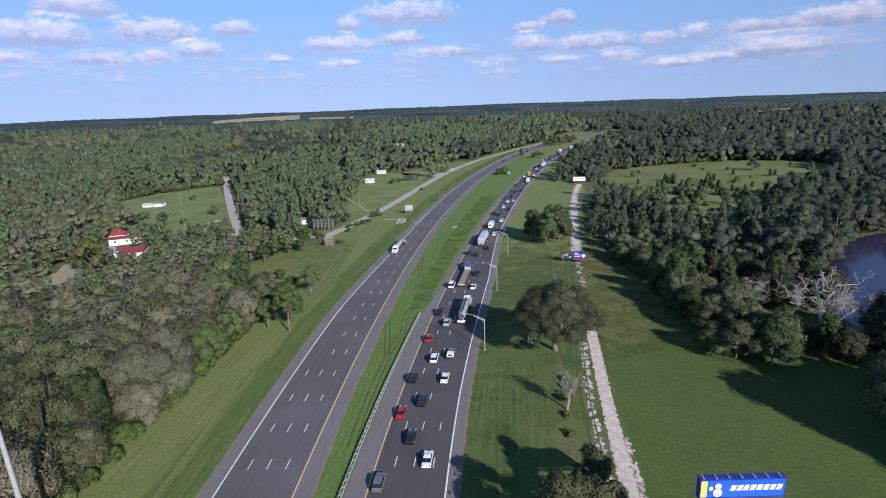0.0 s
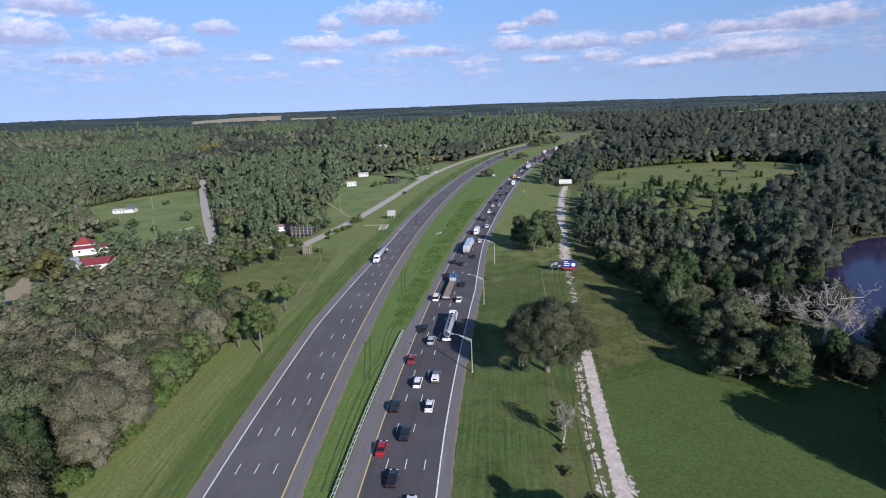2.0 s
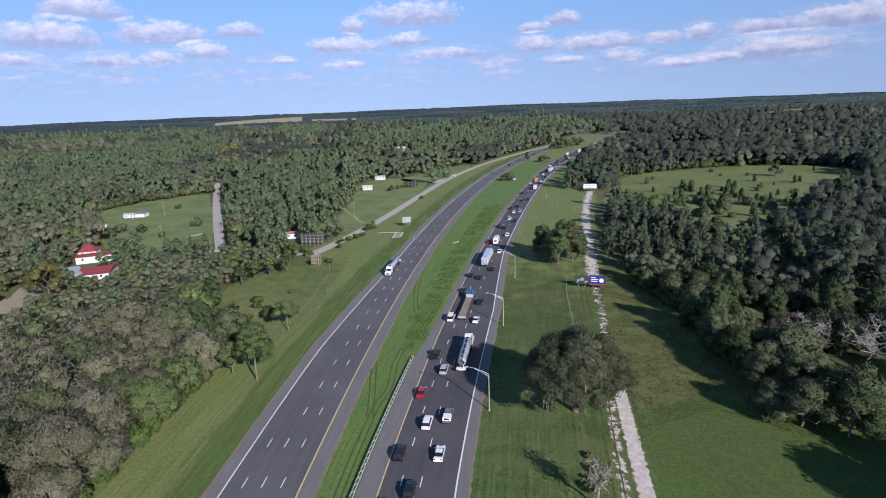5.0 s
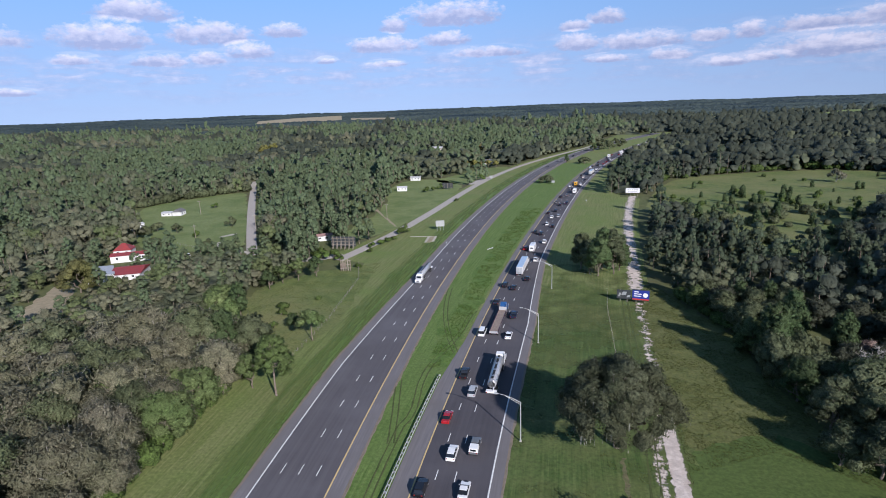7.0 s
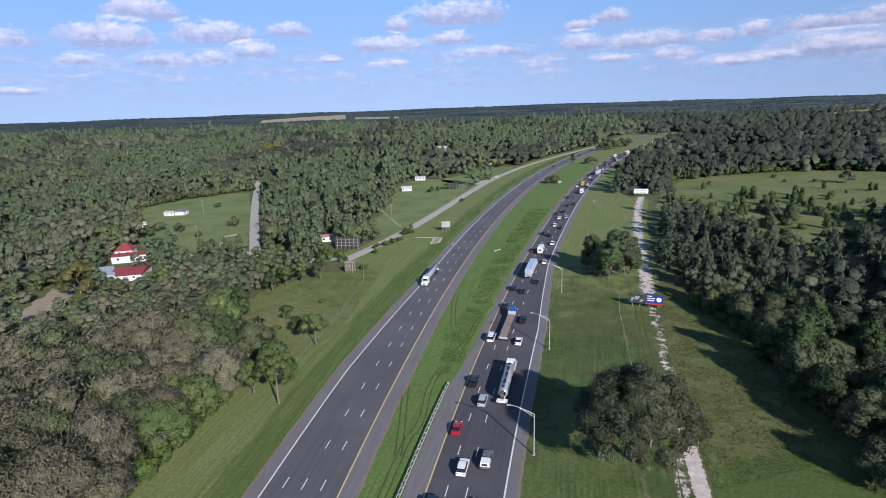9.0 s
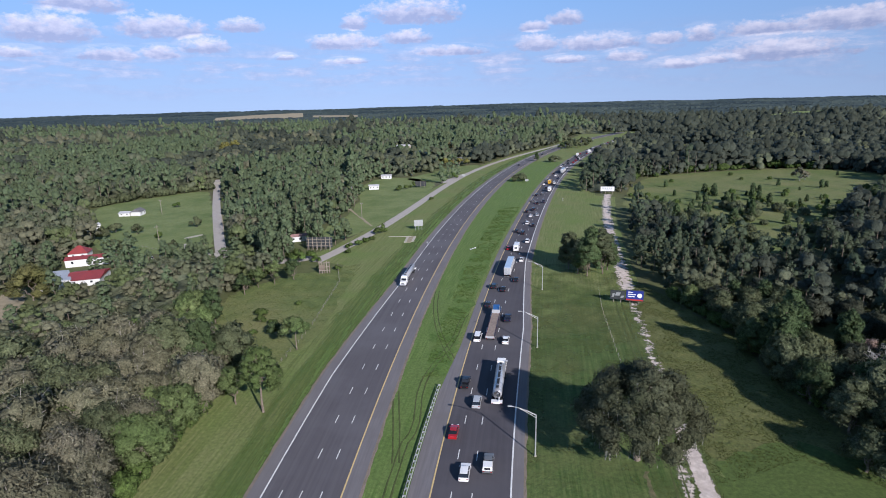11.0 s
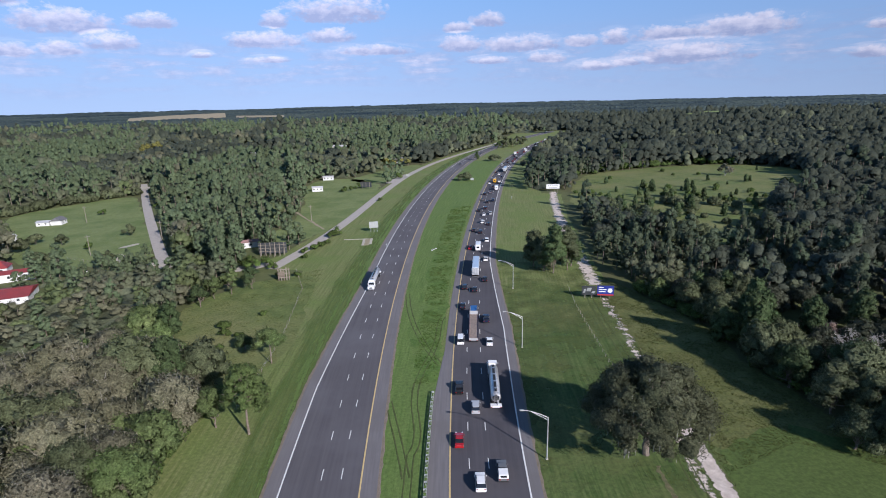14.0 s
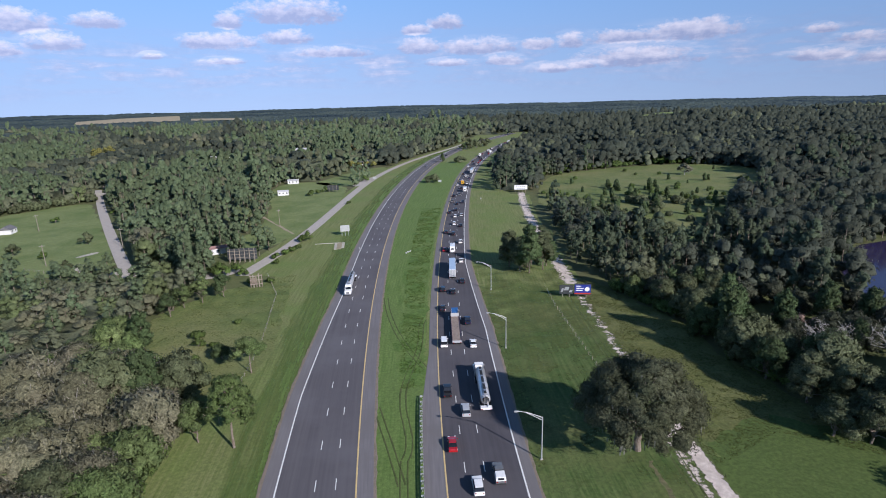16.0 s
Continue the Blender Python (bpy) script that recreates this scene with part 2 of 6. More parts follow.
DEAD_GRASS = mat("dead_grass", (0.150, 0.130, 0.070), (0.105, 0.115, 0.048), 0.8, 0.95, 0.5, 3.0)
RUT = mat("muddy_rut", (0.052, 0.072, 0.018), (0.085, 0.10, 0.034), 0.5, 0.95, 0.5, 3.0)
SAND = mat("white_sand", (0.70, 0.62, 0.56), (0.54, 0.46, 0.40), 1.1, 0.95, 0.6, 3.0, c3=(0.46, 0.39, 0.34), big=0.45)


def ragged(name, base, half, cut, grain, soft=0.05, along=1.0):
    """The same ground, broken up by grass towards its edges; the breaks run with the road when along is small."""
    m = base.copy()
    m.name = name
    t = m.node_tree
    N, L = t.nodes.new, t.links.new
    tc, sep, nz = N("ShaderNodeTexCoord"), N("ShaderNodeSeparateXYZ"), N("ShaderNodeTexNoise")
    L(tc.outputs["UV"], sep.inputs[0])
    mp = N("ShaderNodeMapping")
    mp.inputs["Scale"].default_value = (1, along, 1)
    L(tc.outputs["UV"], mp.inputs[0])
    L(mp.outputs[0], nz.inputs["Vector"])
    nz.inputs["Scale"].default_value, nz.inputs["Detail"].default_value, nz.inputs["Roughness"].default_value = grain, 5, 0.65
    ops = []
    for op, v in (("ABSOLUTE", None), ("DIVIDE", half), ("POWER", 2.0), ("MULTIPLY", 0.5)):
        q = N("ShaderNodeMath")
        q.operation = op
        L(ops[-1] if ops else sep.outputs[0], q.inputs[0])
        if v is not None:
            q.inputs[1].default_value = v
        ops.append(q.outputs[0])
    add = N("ShaderNodeMath")
    add.operation = "ADD"
    L(ops[-1], add.inputs[0])
    L(nz.outputs["Fac"], add.inputs[1])
    r = N("ShaderNodeMapRange")
    r.inputs[1].default_value, r.inputs[2].default_value = cut - soft, cut + soft
    L(add.outputs[0], r.inputs[0])
    mix, tr2 = N("ShaderNodeMixShader"), N("ShaderNodeBsdfTransparent")
    L(r.outputs[0], mix.inputs[0])
    L(t.nodes["Principled BSDF"].outputs[0], mix.inputs[1])
    L(tr2.outputs[0], mix.inputs[2])
    L(mix.outputs[0], t.nodes["Material Output"].inputs[0])
    return m


SAND_EDGED = ragged("sand_with_ragged_edges", SAND, 1.9, 0.80, 0.8)
SAND_SPARSE = ragged("sand_showing_through_grass", SAND, 3.4, 0.48, 0.45)
SAND_SPLASH = ragged("splashes_of_sand", SAND, 2.3, 0.52, 0.6)
SAND_PATCHY = ragged("patchy_sand", SAND, 4.6, 0.61, 0.5)
def fading(name, base, y0, y1, grain):
    """Grass that gives way to the sward below between two distances along the road."""
    m = base.copy()
    m.name = name
    t = m.node_tree
    N, L = t.nodes.new, t.links.new
    sep, nz, r, add, cut = N("ShaderNodeSeparateXYZ"), N("ShaderNodeTexNoise"), N("ShaderNodeMapRange"), N("ShaderNodeMath"), N("ShaderNodeMapRange")
    pos = N("ShaderNodeNewGeometry").outputs["Position"]
    L(pos, sep.inputs[0])
    L(pos, nz.inputs["Vector"])
    nz.inputs["Scale"].default_value, nz.inputs["Detail"].default_value, nz.inputs["Roughness"].default_value = grain, 3, 0.5
    r.inputs[1].default_value, r.inputs[2].default_value, r.inputs[3].default_value, r.inputs[4].default_value = y0, y1, 0.25, 0.75
    L(sep.outputs[1], r.inputs[0])
    add.operation = "SUBTRACT"
    L(r.outputs[0], add.inputs[0])
    L(nz.outputs["Fac"], add.inputs[1])
    cut.inputs[1].default_value, cut.inputs[2].default_value = -0.25, 0.25
    L(add.outputs[0], cut.inputs[0])
    mix, tr2 = N("ShaderNodeMixShader"), N("ShaderNodeBsdfTransparent")
    L(cut.outputs[0], mix.inputs[0])
    L(t.nodes["Principled BSDF"].outputs[0], mix.inputs[1])
    L(tr2.outputs[0], mix.inputs[2])
    L(mix.outputs[0], t.nodes["Material Output"].inputs[0])
    return m


LUSH_FADING = fading("shaggy_grass_giving_way", LUSH_B, 120, 235, 0.12)
LUSH_EDGED = ragged("lush_grass_thinning_out", LUSH, 26.0, 0.82, 0.5, 0.22, 0.06)
DIRT = mat("dirt", (0.34, 0.29, 0.20), (0.26, 0.22, 0.14), 0.5, 0.95, 0.4, 4.0)
LANE = mat("worn_asphalt_lane", (0.43, 0.39, 0.35), (0.35, 0.32, 0.29), 0.6, 0.9, 0.2, 8.0)
CONCRETE = mat("concrete", (0.48, 0.45, 0.38), (0.38, 0.35, 0.29), 1.0, 0.9, 0.2, 8.0)
WATER = mat("pond_water", (0.026, 0.021, 0.058), (0.03, 0.026, 0.066), 0.05, 0.14, 0.02, 0.6, spec=0.1)
BARK = mat("bark", (0.13, 0.10, 0.075), (0.22, 0.185, 0.15), 2.0, 0.9, 0.6, 6.0)
GREYBARK = mat("grey_bark", (0.25, 0.235, 0.205), (0.38, 0.355, 0.32), 1.5, 0.9, 0.4, 6.0)
LEAF_OAK = leaf_mat("oak_leaves", (0.063, 0.082, 0.041), (0.09, 0.108, 0.059))
LEAF_LIVE = leaf_mat("live_oak_leaves", (0.066, 0.082, 0.045), (0.100, 0.112, 0.070))
LEAF_GREY = leaf_mat("mossy_grey_leaves", (0.101, 0.108, 0.067), (0.142, 0.139, 0.1))
LEAF_GREEN = leaf_mat("fresh_green_leaves", (0.068, 0.106, 0.037), (0.099, 0.132, 0.053))
LEAF_PINE = leaf_mat("pine_needles", (0.042, 0.072, 0.029), (0.063, 0.094, 0.040))
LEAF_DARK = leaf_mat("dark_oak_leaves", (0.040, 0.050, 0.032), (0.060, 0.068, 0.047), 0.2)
# Distance haze and dark cloud-shade patches are painted into the canopy's colours.
CANOPY = mat("haze_tinted_canopy", (0.040, 0.058, 0.054), (0.066, 0.082, 0.072), 0.05, 0.9, 1.0, 0.12, 0.25, c3=(0.015, 0.026, 0.036), big=0.0026, spec=0.1)
LEAF_BRIGHT = leaf_mat("bright_pine_needles", (0.074, 0.122, 0.036), (0.104, 0.150, 0.054))
LEAF_TAN = leaf_mat("turning_leaves", (0.125, 0.12, 0.05), (0.12, 0.10, 0.055))
LEAF_BUSH = leaf_mat("bush_leaves", (0.050, 0.085, 0.020), (0.07, 0.11, 0.03))

# ---- shape helpers ----
rng = np.random.default_rng(5)


def fast_mesh(name, verts, faces, mats, uv=None, index=None, soft=None):
    """A mesh from arrays: verts (n, 3), faces (m, 4); a face whose last corner is -1 is a smooth triangle."""
    me = bpy.data.meshes.new(name)
    verts, faces = np.asarray(verts, np.float32), np.asarray(faces, np.int32)
    mask = faces >= 0
    loops, totals = faces[mask], mask.sum(1).astype(np.int32)
    me.vertices.add(len(verts))
    me.vertices.foreach_set("co", verts.ravel())
    me.loops.add(len(loops))
    me.loops.foreach_set("vertex_index", loops)
    me.polygons.add(len(faces))
    me.polygons.foreach_set("loop_start", np.r_[0, np.cumsum(totals)[:-1]].astype(np.int32))
    me.polygons.foreach_set("loop_total", totals)
    me.polygons.foreach_set("use_smooth", totals == 3)
    for m in mats if isinstance(mats, (list, tuple)) else [mats]:
        me.materials.append(m)
    if index is not None:
        me.polygons.foreach_set("material_index", np.asarray(index, np.int32))
    if uv is not None:
        layer = me.uv_layers.new(name="UVMap")
        layer.data.foreach_set("uv", np.asarray(uv, np.float32)[loops].ravel())
    me.update(calc_edges=True)
    me.validate()
    if soft is not None:
        me.polygons.foreach_set("use_smooth", np.ones(len(faces), bool))
        me.normals_split_custom_set_from_vertices(soft.tolist())
    return me


def thing(name, label, category, group="", kind="", at=None):
    """An empty at the base of a thing, which parents its parts."""
    ob = new(name)
    if at is not None:
        ob.matrix_basis = at
    return tagged(ob, label, category, group, kind)


def part(name, bm, material, parent, label=""):
    me = bpy.data.meshes.new(name)
    bm.to_mesh(me)
    bm.free()
    me.materials.append(material)
    return part_mesh(name, me, parent, label)


def part_mesh(name, me, parent, label=""):
    ob = new(name, me)
    ob.parent = parent
    return tagged(ob, label)


def box_bm(x0, x1, y0, y1, z0, z1, bevel=0.0):
    bm = bmesh.new()
    bmesh.ops.create_cube(bm, size=1.0, matrix=Matrix.Translation(((x0 + x1) / 2, (y0 + y1) / 2, (z0 + z1) / 2)) @ Matrix.Diagonal((x1 - x0, y1 - y0, z1 - z0, 1)))
    if bevel:
        bmesh.ops.bevel(bm, geom=bm.edges[:], offset=bevel, segments=2, affect="EDGES", profile=0.6)
    return bm


def tube(points, radii, sides=7):
    """Vertices and quads of a tapered tube along points."""
    pts = np.asarray(points, float)
    d = np.gradient(pts, axis=0)
    d /= np.linalg.norm(d, axis=1)[:, None] + 1e-9
    ref = np.where(np.abs(d[:, 2:3]) < 0.9, [[0, 0, 1.0]], [[1.0, 0, 0]])
    a = np.cross(d, ref)
    a /= np.linalg.norm(a, axis=1)[:, None] + 1e-9
    b = np.cross(d, a)
    ang = np.linspace(0, 2 * np.pi, sides, endpoint=False)
    ring = np.cos(ang)[None, :, None] * a[:, None] + np.sin(ang)[None, :, None] * b[:, None]
    v = (pts[:, None] + ring * np.asarray(radii, float)[:, None, None]).reshape(-1, 3)
    i, j = np.meshgrid(np.arange(len(pts) - 1), np.arange(sides), indexing="ij")
    j2 = (j + 1) % sides
    f = np.stack([i * sides + j, i * sides + j2, (i + 1) * sides + j2, (i + 1) * sides + j], -1).reshape(-1, 4)
    return v, f


def join(parts):
    vs, fs, n = [], [], 0
    for v, f in parts:
        vs.append(v)
        f = np.asarray(f)
        fs.append(np.where(f < 0, -1, f + n))
        n += len(v)
    return np.concatenate(vs), np.concatenate(fs)


def unit(v):
    return v / (np.linalg.norm(v, axis=-1, keepdims=True) + 1e-9)


def leaves(r, centres, normals, size):
    """Kite-shaped leaf sprays, about size metres long, facing roughly along the normals."""
    n = len(centres)
    t1 = unit(np.cross(normals, r.normal(size=(n, 3))))
    t2 = np.cross(normals, t1)
    a = (size * r.uniform(0.5, 1.3, n))[:, None]
    b = a * r.uniform(0.3, 0.6, n)[:, None]
    v = np.stack([centres + t1 * a * 0.6, centres + t2 * b * 0.5 - normals * a * 0.12, centres - t1 * a * 0.5, centres - t2 * b * 0.5 - normals * a * 0.12], 1)
    return v.reshape(-1, 3), np.arange(4 * n).reshape(n, 4)


def ball(level):
    bm = bmesh.new()
    bmesh.ops.create_icosphere(bm, subdivisions=level, radius=1.0)
    bm.verts.ensure_lookup_table()
    v = np.array([x.co[:] for x in bm.verts])
    f = np.array([[x.index for x in y.verts] + [-1] for y in bm.faces])
    bm.free()
    return v, f


BALLS = {1: ball(1), 2: ball(2)}


def masses(r, clumps, level, shrink=0.58, jag=0.3):
    """The leafy bodies of the clumps: uneven rounded lumps under the leaf sprays, with their outward directions."""
    bv, bf = BALLS[level]
    out, nor = [], []
    for x, y, z, rx, rz in clumps:
        k = r.uniform(1 - jag, 1 + jag * 0.6, (len(bv), 1)) * shrink
        out.append((bv * k * [rx, rx, rz] + [x, y, z], bf))
        nor.append(unit(bv + r.normal(size=bv.shape) * 0.45))
    return (*join(out), np.concatenate(nor))


def crown(r, clumps, n, size, ruffle=0.3, body=1, fill=0.84):
    """Leaf sprays over the rounded clumps (x, y, z, rx, rz); gives vertices, faces and normals that lean outwards."""
    c = np.asarray(clumps, float)
    w = c[:, 3] ** 2
    m = 3 * n
    pick = r.choice(len(c), m, p=w / w.sum())
    d = unit(r.normal(size=(m, 3)) + [0, 0, 0.35])
    rad = (0.74 + 0.48 * r.uniform(0, 1, m) ** 1.5)[:, None]
    pos = c[pick, :3] + d * rad * np.stack([c[pick, 3], c[pick, 3], c[pick, 4]], 1)
    deep = np.zeros(m, bool)
    for k in c:
        deep |= (((pos - k[:3]) / [k[3], k[3], k[4]]) ** 2).sum(1) < 0.5
    keep = np.flatnonzero(~deep)[:n]
    pos, d = pos[keep], d[keep]
    own = unit(d + r.normal(size=d.shape) * (ruffle + 0.25))
    bv, bf, bn = masses(r, clumps, body, fill, 0.34)
    lv, lf = leaves(r, pos, own, size)
    v, f = join([(bv, bf), (lv, lf)])
    mid = c[:, :3].mean(0)
    whole = unit((v - mid) * [1, 1, 1.1] + [0, 0, 0.5])
    near = np.concatenate([0.45 * bn, 0.22 * np.repeat(d, 4, 0) + 0.46 * np.repeat(own, 4, 0)])
    return v, f, unit(near + 0.36 * whole)


def limb(r, start, end, r0, r1, bend=0.12, steps=5, sides=5):
    s, e = np.asarray(start, float), np.asarray(end, float)
    k = np.linspace(0, 1, steps)[:, None]
    p = s + (e - s) * k
    p[1:-1] += r.normal(size=(steps - 2, 3)) * bend * np.linalg.norm(e - s) * 0.5
    return tube(p, r0 + (r1 - r0) * k[:, 0], sides)


def make_broadleaf(seed, height, radius, n, size, twigs=10, ruffle=0.22, body=1, few=1.0, fill=0.84):
    """Wood and crown arrays for a rounded hardwood, leafy almost to the ground."""
    r = np.random.default_rng(seed)
    clumps = []
    for q, z, k, s in ((0.0, 0.86, 1, 0.44), (0.42, 0.79, 6, 0.41), (0.74, 0.64, 9, 0.39), (0.86, 0.44, 9, 0.37), (0.76, 0.24, 6, 0.33)):
        a0 = r.uniform(0, 6.28)
        for i in range(k):
            a = a0 + 6.283 * i / k + r.normal() * 0.22
            w = radius * s * r.uniform(0.7, 1.2)
            m = q * radius * r.uniform(0.8, 1.08)
            clumps.append((math.cos(a) * m, math.sin(a) * m, height * (z + r.normal() * 0.05), w, w * r.uniform(0.7, 1.05)))
    wood = [limb(r, (0, 0, -0.3), (r.normal() * 0.3, r.normal() * 0.3, height * 0.62), height * 0.022, height * 0.011, 0.05, 6, 7)]
    for c in clumps[: 4 + twigs // 2]:
        wood.append(limb(r, (0, 0, height * r.uniform(0.25, 0.5)), c[:3], height * 0.009, 0.04, 0.15))
    for i in range(twigs):
        c = np.array(clumps[r.integers(len(clumps))])
        out = unit(r.normal(size=3) + [0, 0, 0.9])
        tip = c[:3] + out * c[3] * r.uniform(1.0, 1.35)
        wood.append(tube([(0, 0, height * r.uniform(0.2, 0.5)), c[:3] * 0.55 + [0, 0, height * 0.2], c[:3], (c[:3] + tip) / 2 + r.normal(size=3) * 0.15, tip], [0.09, 0.075, 0.06, 0.04, 0.02], 3))
    if few < 1:
        keep = r.permutation(len(clumps))[: max(2, int(len(clumps) * few))]
        clumps = [(*clumps[i][:3], clumps[i][3] * few**-0.24, clumps[i][4] * few**-0.24) for i in keep]
    return join(wood), crown(r, clumps, n, size, ruffle, body, fill)


def make_pine(seed, height, radius, n, size, bare=0.4, ruffle=0.22, body=1, few=1.0, fill=0.84):
    """A straight trunk with whorled limbs and needle clumps in the upper part."""
    r = np.random.default_rng(seed)
    wood = [limb(r, (0, 0, -0.3), (r.normal() * 0.2, r.normal() * 0.2, height * 0.97), height * 0.014, 0.05, 0.02, 7, 7)]
    clumps = []
    for z in np.arange(bare, 0.98, 0.075):
        reach = radius * math.sqrt(max(0.04, 1 - ((z - bare - 0.12) / (0.92 - bare)) ** 2)) * r.uniform(0.6, 1.2)
        a0 = r.uniform(0, 6.28)
        for i in range(4 if z < 0.85 else 3):
            a = a0 + i * 1.7 + r.normal() * 0.3
            q = reach * r.uniform(0.55, 1.0)
            tip = np.array([math.cos(a) * q, math.sin(a) * q, height * z + q * 0.25])
            wood.append(limb(r, (0, 0, height * z), tip, 0.09, 0.03, 0.08, 3, 3))
            s = radius * r.uniform(0.28, 0.46)
            clumps.append((*(tip * [0.85, 0.85, 1]), s, s * r.uniform(0.8, 1.15)))
    clumps.append((0, 0, height, radius * 0.25, radius * 0.35))
    if few < 1:
        keep = r.permutation(len(clumps))[: max(2, int(len(clumps) * few))]
        clumps = [(*clumps[i][:3], clumps[i][3] * few**-0.24, clumps[i][4] * few**-0.24) for i in keep]
    return join(wood), crown(r, clumps, n, size, ruffle, body, fill)


def natural(ys, xs, degree):
    """A smooth line x(y) for a road's alignment, straight beyond its ends."""
    p = np.polynomial.Polynomial.fit(ys, xs, degree)
    dp = p.deriv()
    lo, hi = ys[0], ys[-1]

    def f(y):
        y = np.asarray(y, float)
        c = np.clip(y, lo, hi)
        return p(c) + dp(c) * (y - c)

    return f


def sweep(f, y, off):
    """Points at an offset to the right of the line f at the stations y."""
    x = f(y)
    s = (f(y + 0.5) - f(y - 0.5))
    n = np.sqrt(1 + s * s)
    return np.stack([x + off / n, y - off * s / n], -1)


def ribbon(name, f, y0, y1, a, b, z, material, step=4.0, drop=0.12, jag=0.0, seed=1, cols=2):
    """A strip along the line f between the offsets a and b (numbers or functions of y), with its edges let into the ground."""
    y = np.arange(y0, y1 + step / 2, step)
    r = np.random.default_rng(seed)
    A = a(y) if callable(a) else np.full(len(y), float(a))
    B = b(y) if callable(b) else np.full(len(y), float(b))
    if jag:
        A, B = A + r.normal(size=len(y)) * jag, B + r.normal(size=len(y)) * jag
    rows = [np.c_[sweep(f, y, A - 0.1), np.full(len(y), z - drop)]]
    for k in np.linspace(0, 1, cols):
        rows.append(np.c_[sweep(f, y, A + (B - A) * k), np.full(len(y), z)])
    rows.append(np.c_[sweep(f, y, B + 0.1), np.full(len(y), z - drop)])
    v = np.stack(rows, 1)
    c = v.shape[1]
    offs = np.stack([A - 0.1] + [A + (B - A) * k for k in np.linspace(0, 1, cols)] + [B + 0.1], 1)
    uv = np.stack([offs, np.repeat(y[:, None], c, 1)], -1).reshape(-1, 2)
    i, j = np.meshgrid(np.arange(len(y) - 1), np.arange(c - 1), indexing="ij")
    q = np.stack([i * c + j, i * c + j + 1, (i + 1) * c + j + 1, (i + 1) * c + j], -1).reshape(-1, 4)
    return new(name, fast_mesh(name, v.reshape(-1, 3), q, material, uv=uv))


def patch(name, outline, z, material, jag=1.0, seed=2, grow=5):
    """A flat plot of ground with a rounded, uneven edge."""
    p = np.asarray(outline, float)
    for _ in range(grow - 2):
        q = np.roll(p, -1, 0)
        p = np.stack([p * 0.75 + q * 0.25, p * 0.25 + q * 0.75], 1).reshape(-1, 2)
    p = p + np.random.default_rng(seed).normal(size=p.shape) * jag
    bm = bmesh.new()
    bm.faces.new([bm.verts.new((x, y, z)) for x, y in p])
    bmesh.ops.triangulate(bm, faces=bm.faces[:])
    bmesh.ops.recalc_face_normals(bm, faces=bm.faces[:])
    me = bpy.data.meshes.new(name)
    bm.to_mesh(me)
    bm.free()
    me.materials.append(material)
    if me.polygons[0].normal.z < 0:
        me.flip_normals()
    return new(name, me)


def inside(x, y, poly):
    """Which of the points lie within the outline."""
    p = np.asarray(poly, float)
    res = np.zeros(np.shape(x), bool)
    for (x0, y0), (x1, y1) in zip(p, np.roll(p, -1, 0)):
        cross = (y0 > y) != (y1 > y)
        res ^= cross & (x < (x1 - x0) * (y - y0) / ((y1 - y0) or 1e-9) + x0)
    return res


# ---- setting ----
R_LINE = natural([45, 60, 75, 97, 130, 187, 232, 280, 335, 404, 489, 594, 680, 776, 911, 1053], [-12.2, -10.7, -9.4, -7.4, -4.7, 1, 8, 16, 26, 40, 61, 89, 115, 153, 216, 291], 5)
L_LINE = natural([45, 75, 99, 117, 137, 163, 196, 228, 263, 317, 377, 450, 557, 643, 727, 825, 1000], [-25.4, -24.2, -23.3, -22.9, -22.6, -21.8, -20, -18, -15, -8, 2, 17, 39, 62, 90, 130, 215], 5)
FRONT = natural([235, 246, 275, 307, 351, 420, 485, 527, 600, 669, 798, 900], [-74, -70, -60, -53, -44, -34, -23, -13, 11, 41, 93, 140], 4)
STREET = natural([240, 252, 282, 338, 406, 510, 530], [-115, -121, -136, -164, -197, -245, -254], 2)
PATH_LINE = natural([20, 48, 75, 93, 110, 155, 168, 232, 265, 300, 350, 407], [33, 34, 37, 39, 42, 48, 50, 57, 63, 70, 80, 93], 4)


def terrain(x, y):
    """Level near the road, rising to low wooded swells far off."""
    r = np.hypot(x, y)
    k = np.clip((r - 1800) / 3100, 0, 1)
    return 24 * k * k * (3 - 2 * k) + 3.0 * np.sin(x * 0.0021 + 1) * np.sin(y * 0.0017) * np.clip((r - 1500) / 1500, 0, 1)


def ground_sheet():
    rad = np.r_[0, np.geomspace(20, 4960, 70)]
    ang = np.linspace(0, 2 * np.pi, 181)[:-1]
    R, A = np.meshgrid(rad, ang, indexing="ij")
    x, y = R * np.sin(A), R * np.cos(A)
    v = np.stack([x, y, terrain(x, y)], -1).reshape(-1, 3)
    n = len(ang)
    i, j = np.meshgrid(np.arange(len(rad) - 1), np.arange(n), indexing="ij")
    j2 = (j + 1) % n
    q = np.stack([i * n + j, i * n + j2, (i + 1) * n + j2, (i + 1) * n + j], -1).reshape(-1, 4)
    q = q[:, ::-1]
    ob = new("ground", fast_mesh("ground", v, q, GROUND))
    return tagged(ob, "green woodland ground reaching the wooded horizon", "ground", kind="structure")


ground_sheet()


def r_width(y):
    return 14.5 - 0.6 * np.clip((140 - y) / 60, 0, 1) - 3.5 * np.clip((y - 168) / 70, 0, 1)


def l_width(y):
    return 14.3 - 3.35 * np.clip((y - 135) / 75, 0, 1)


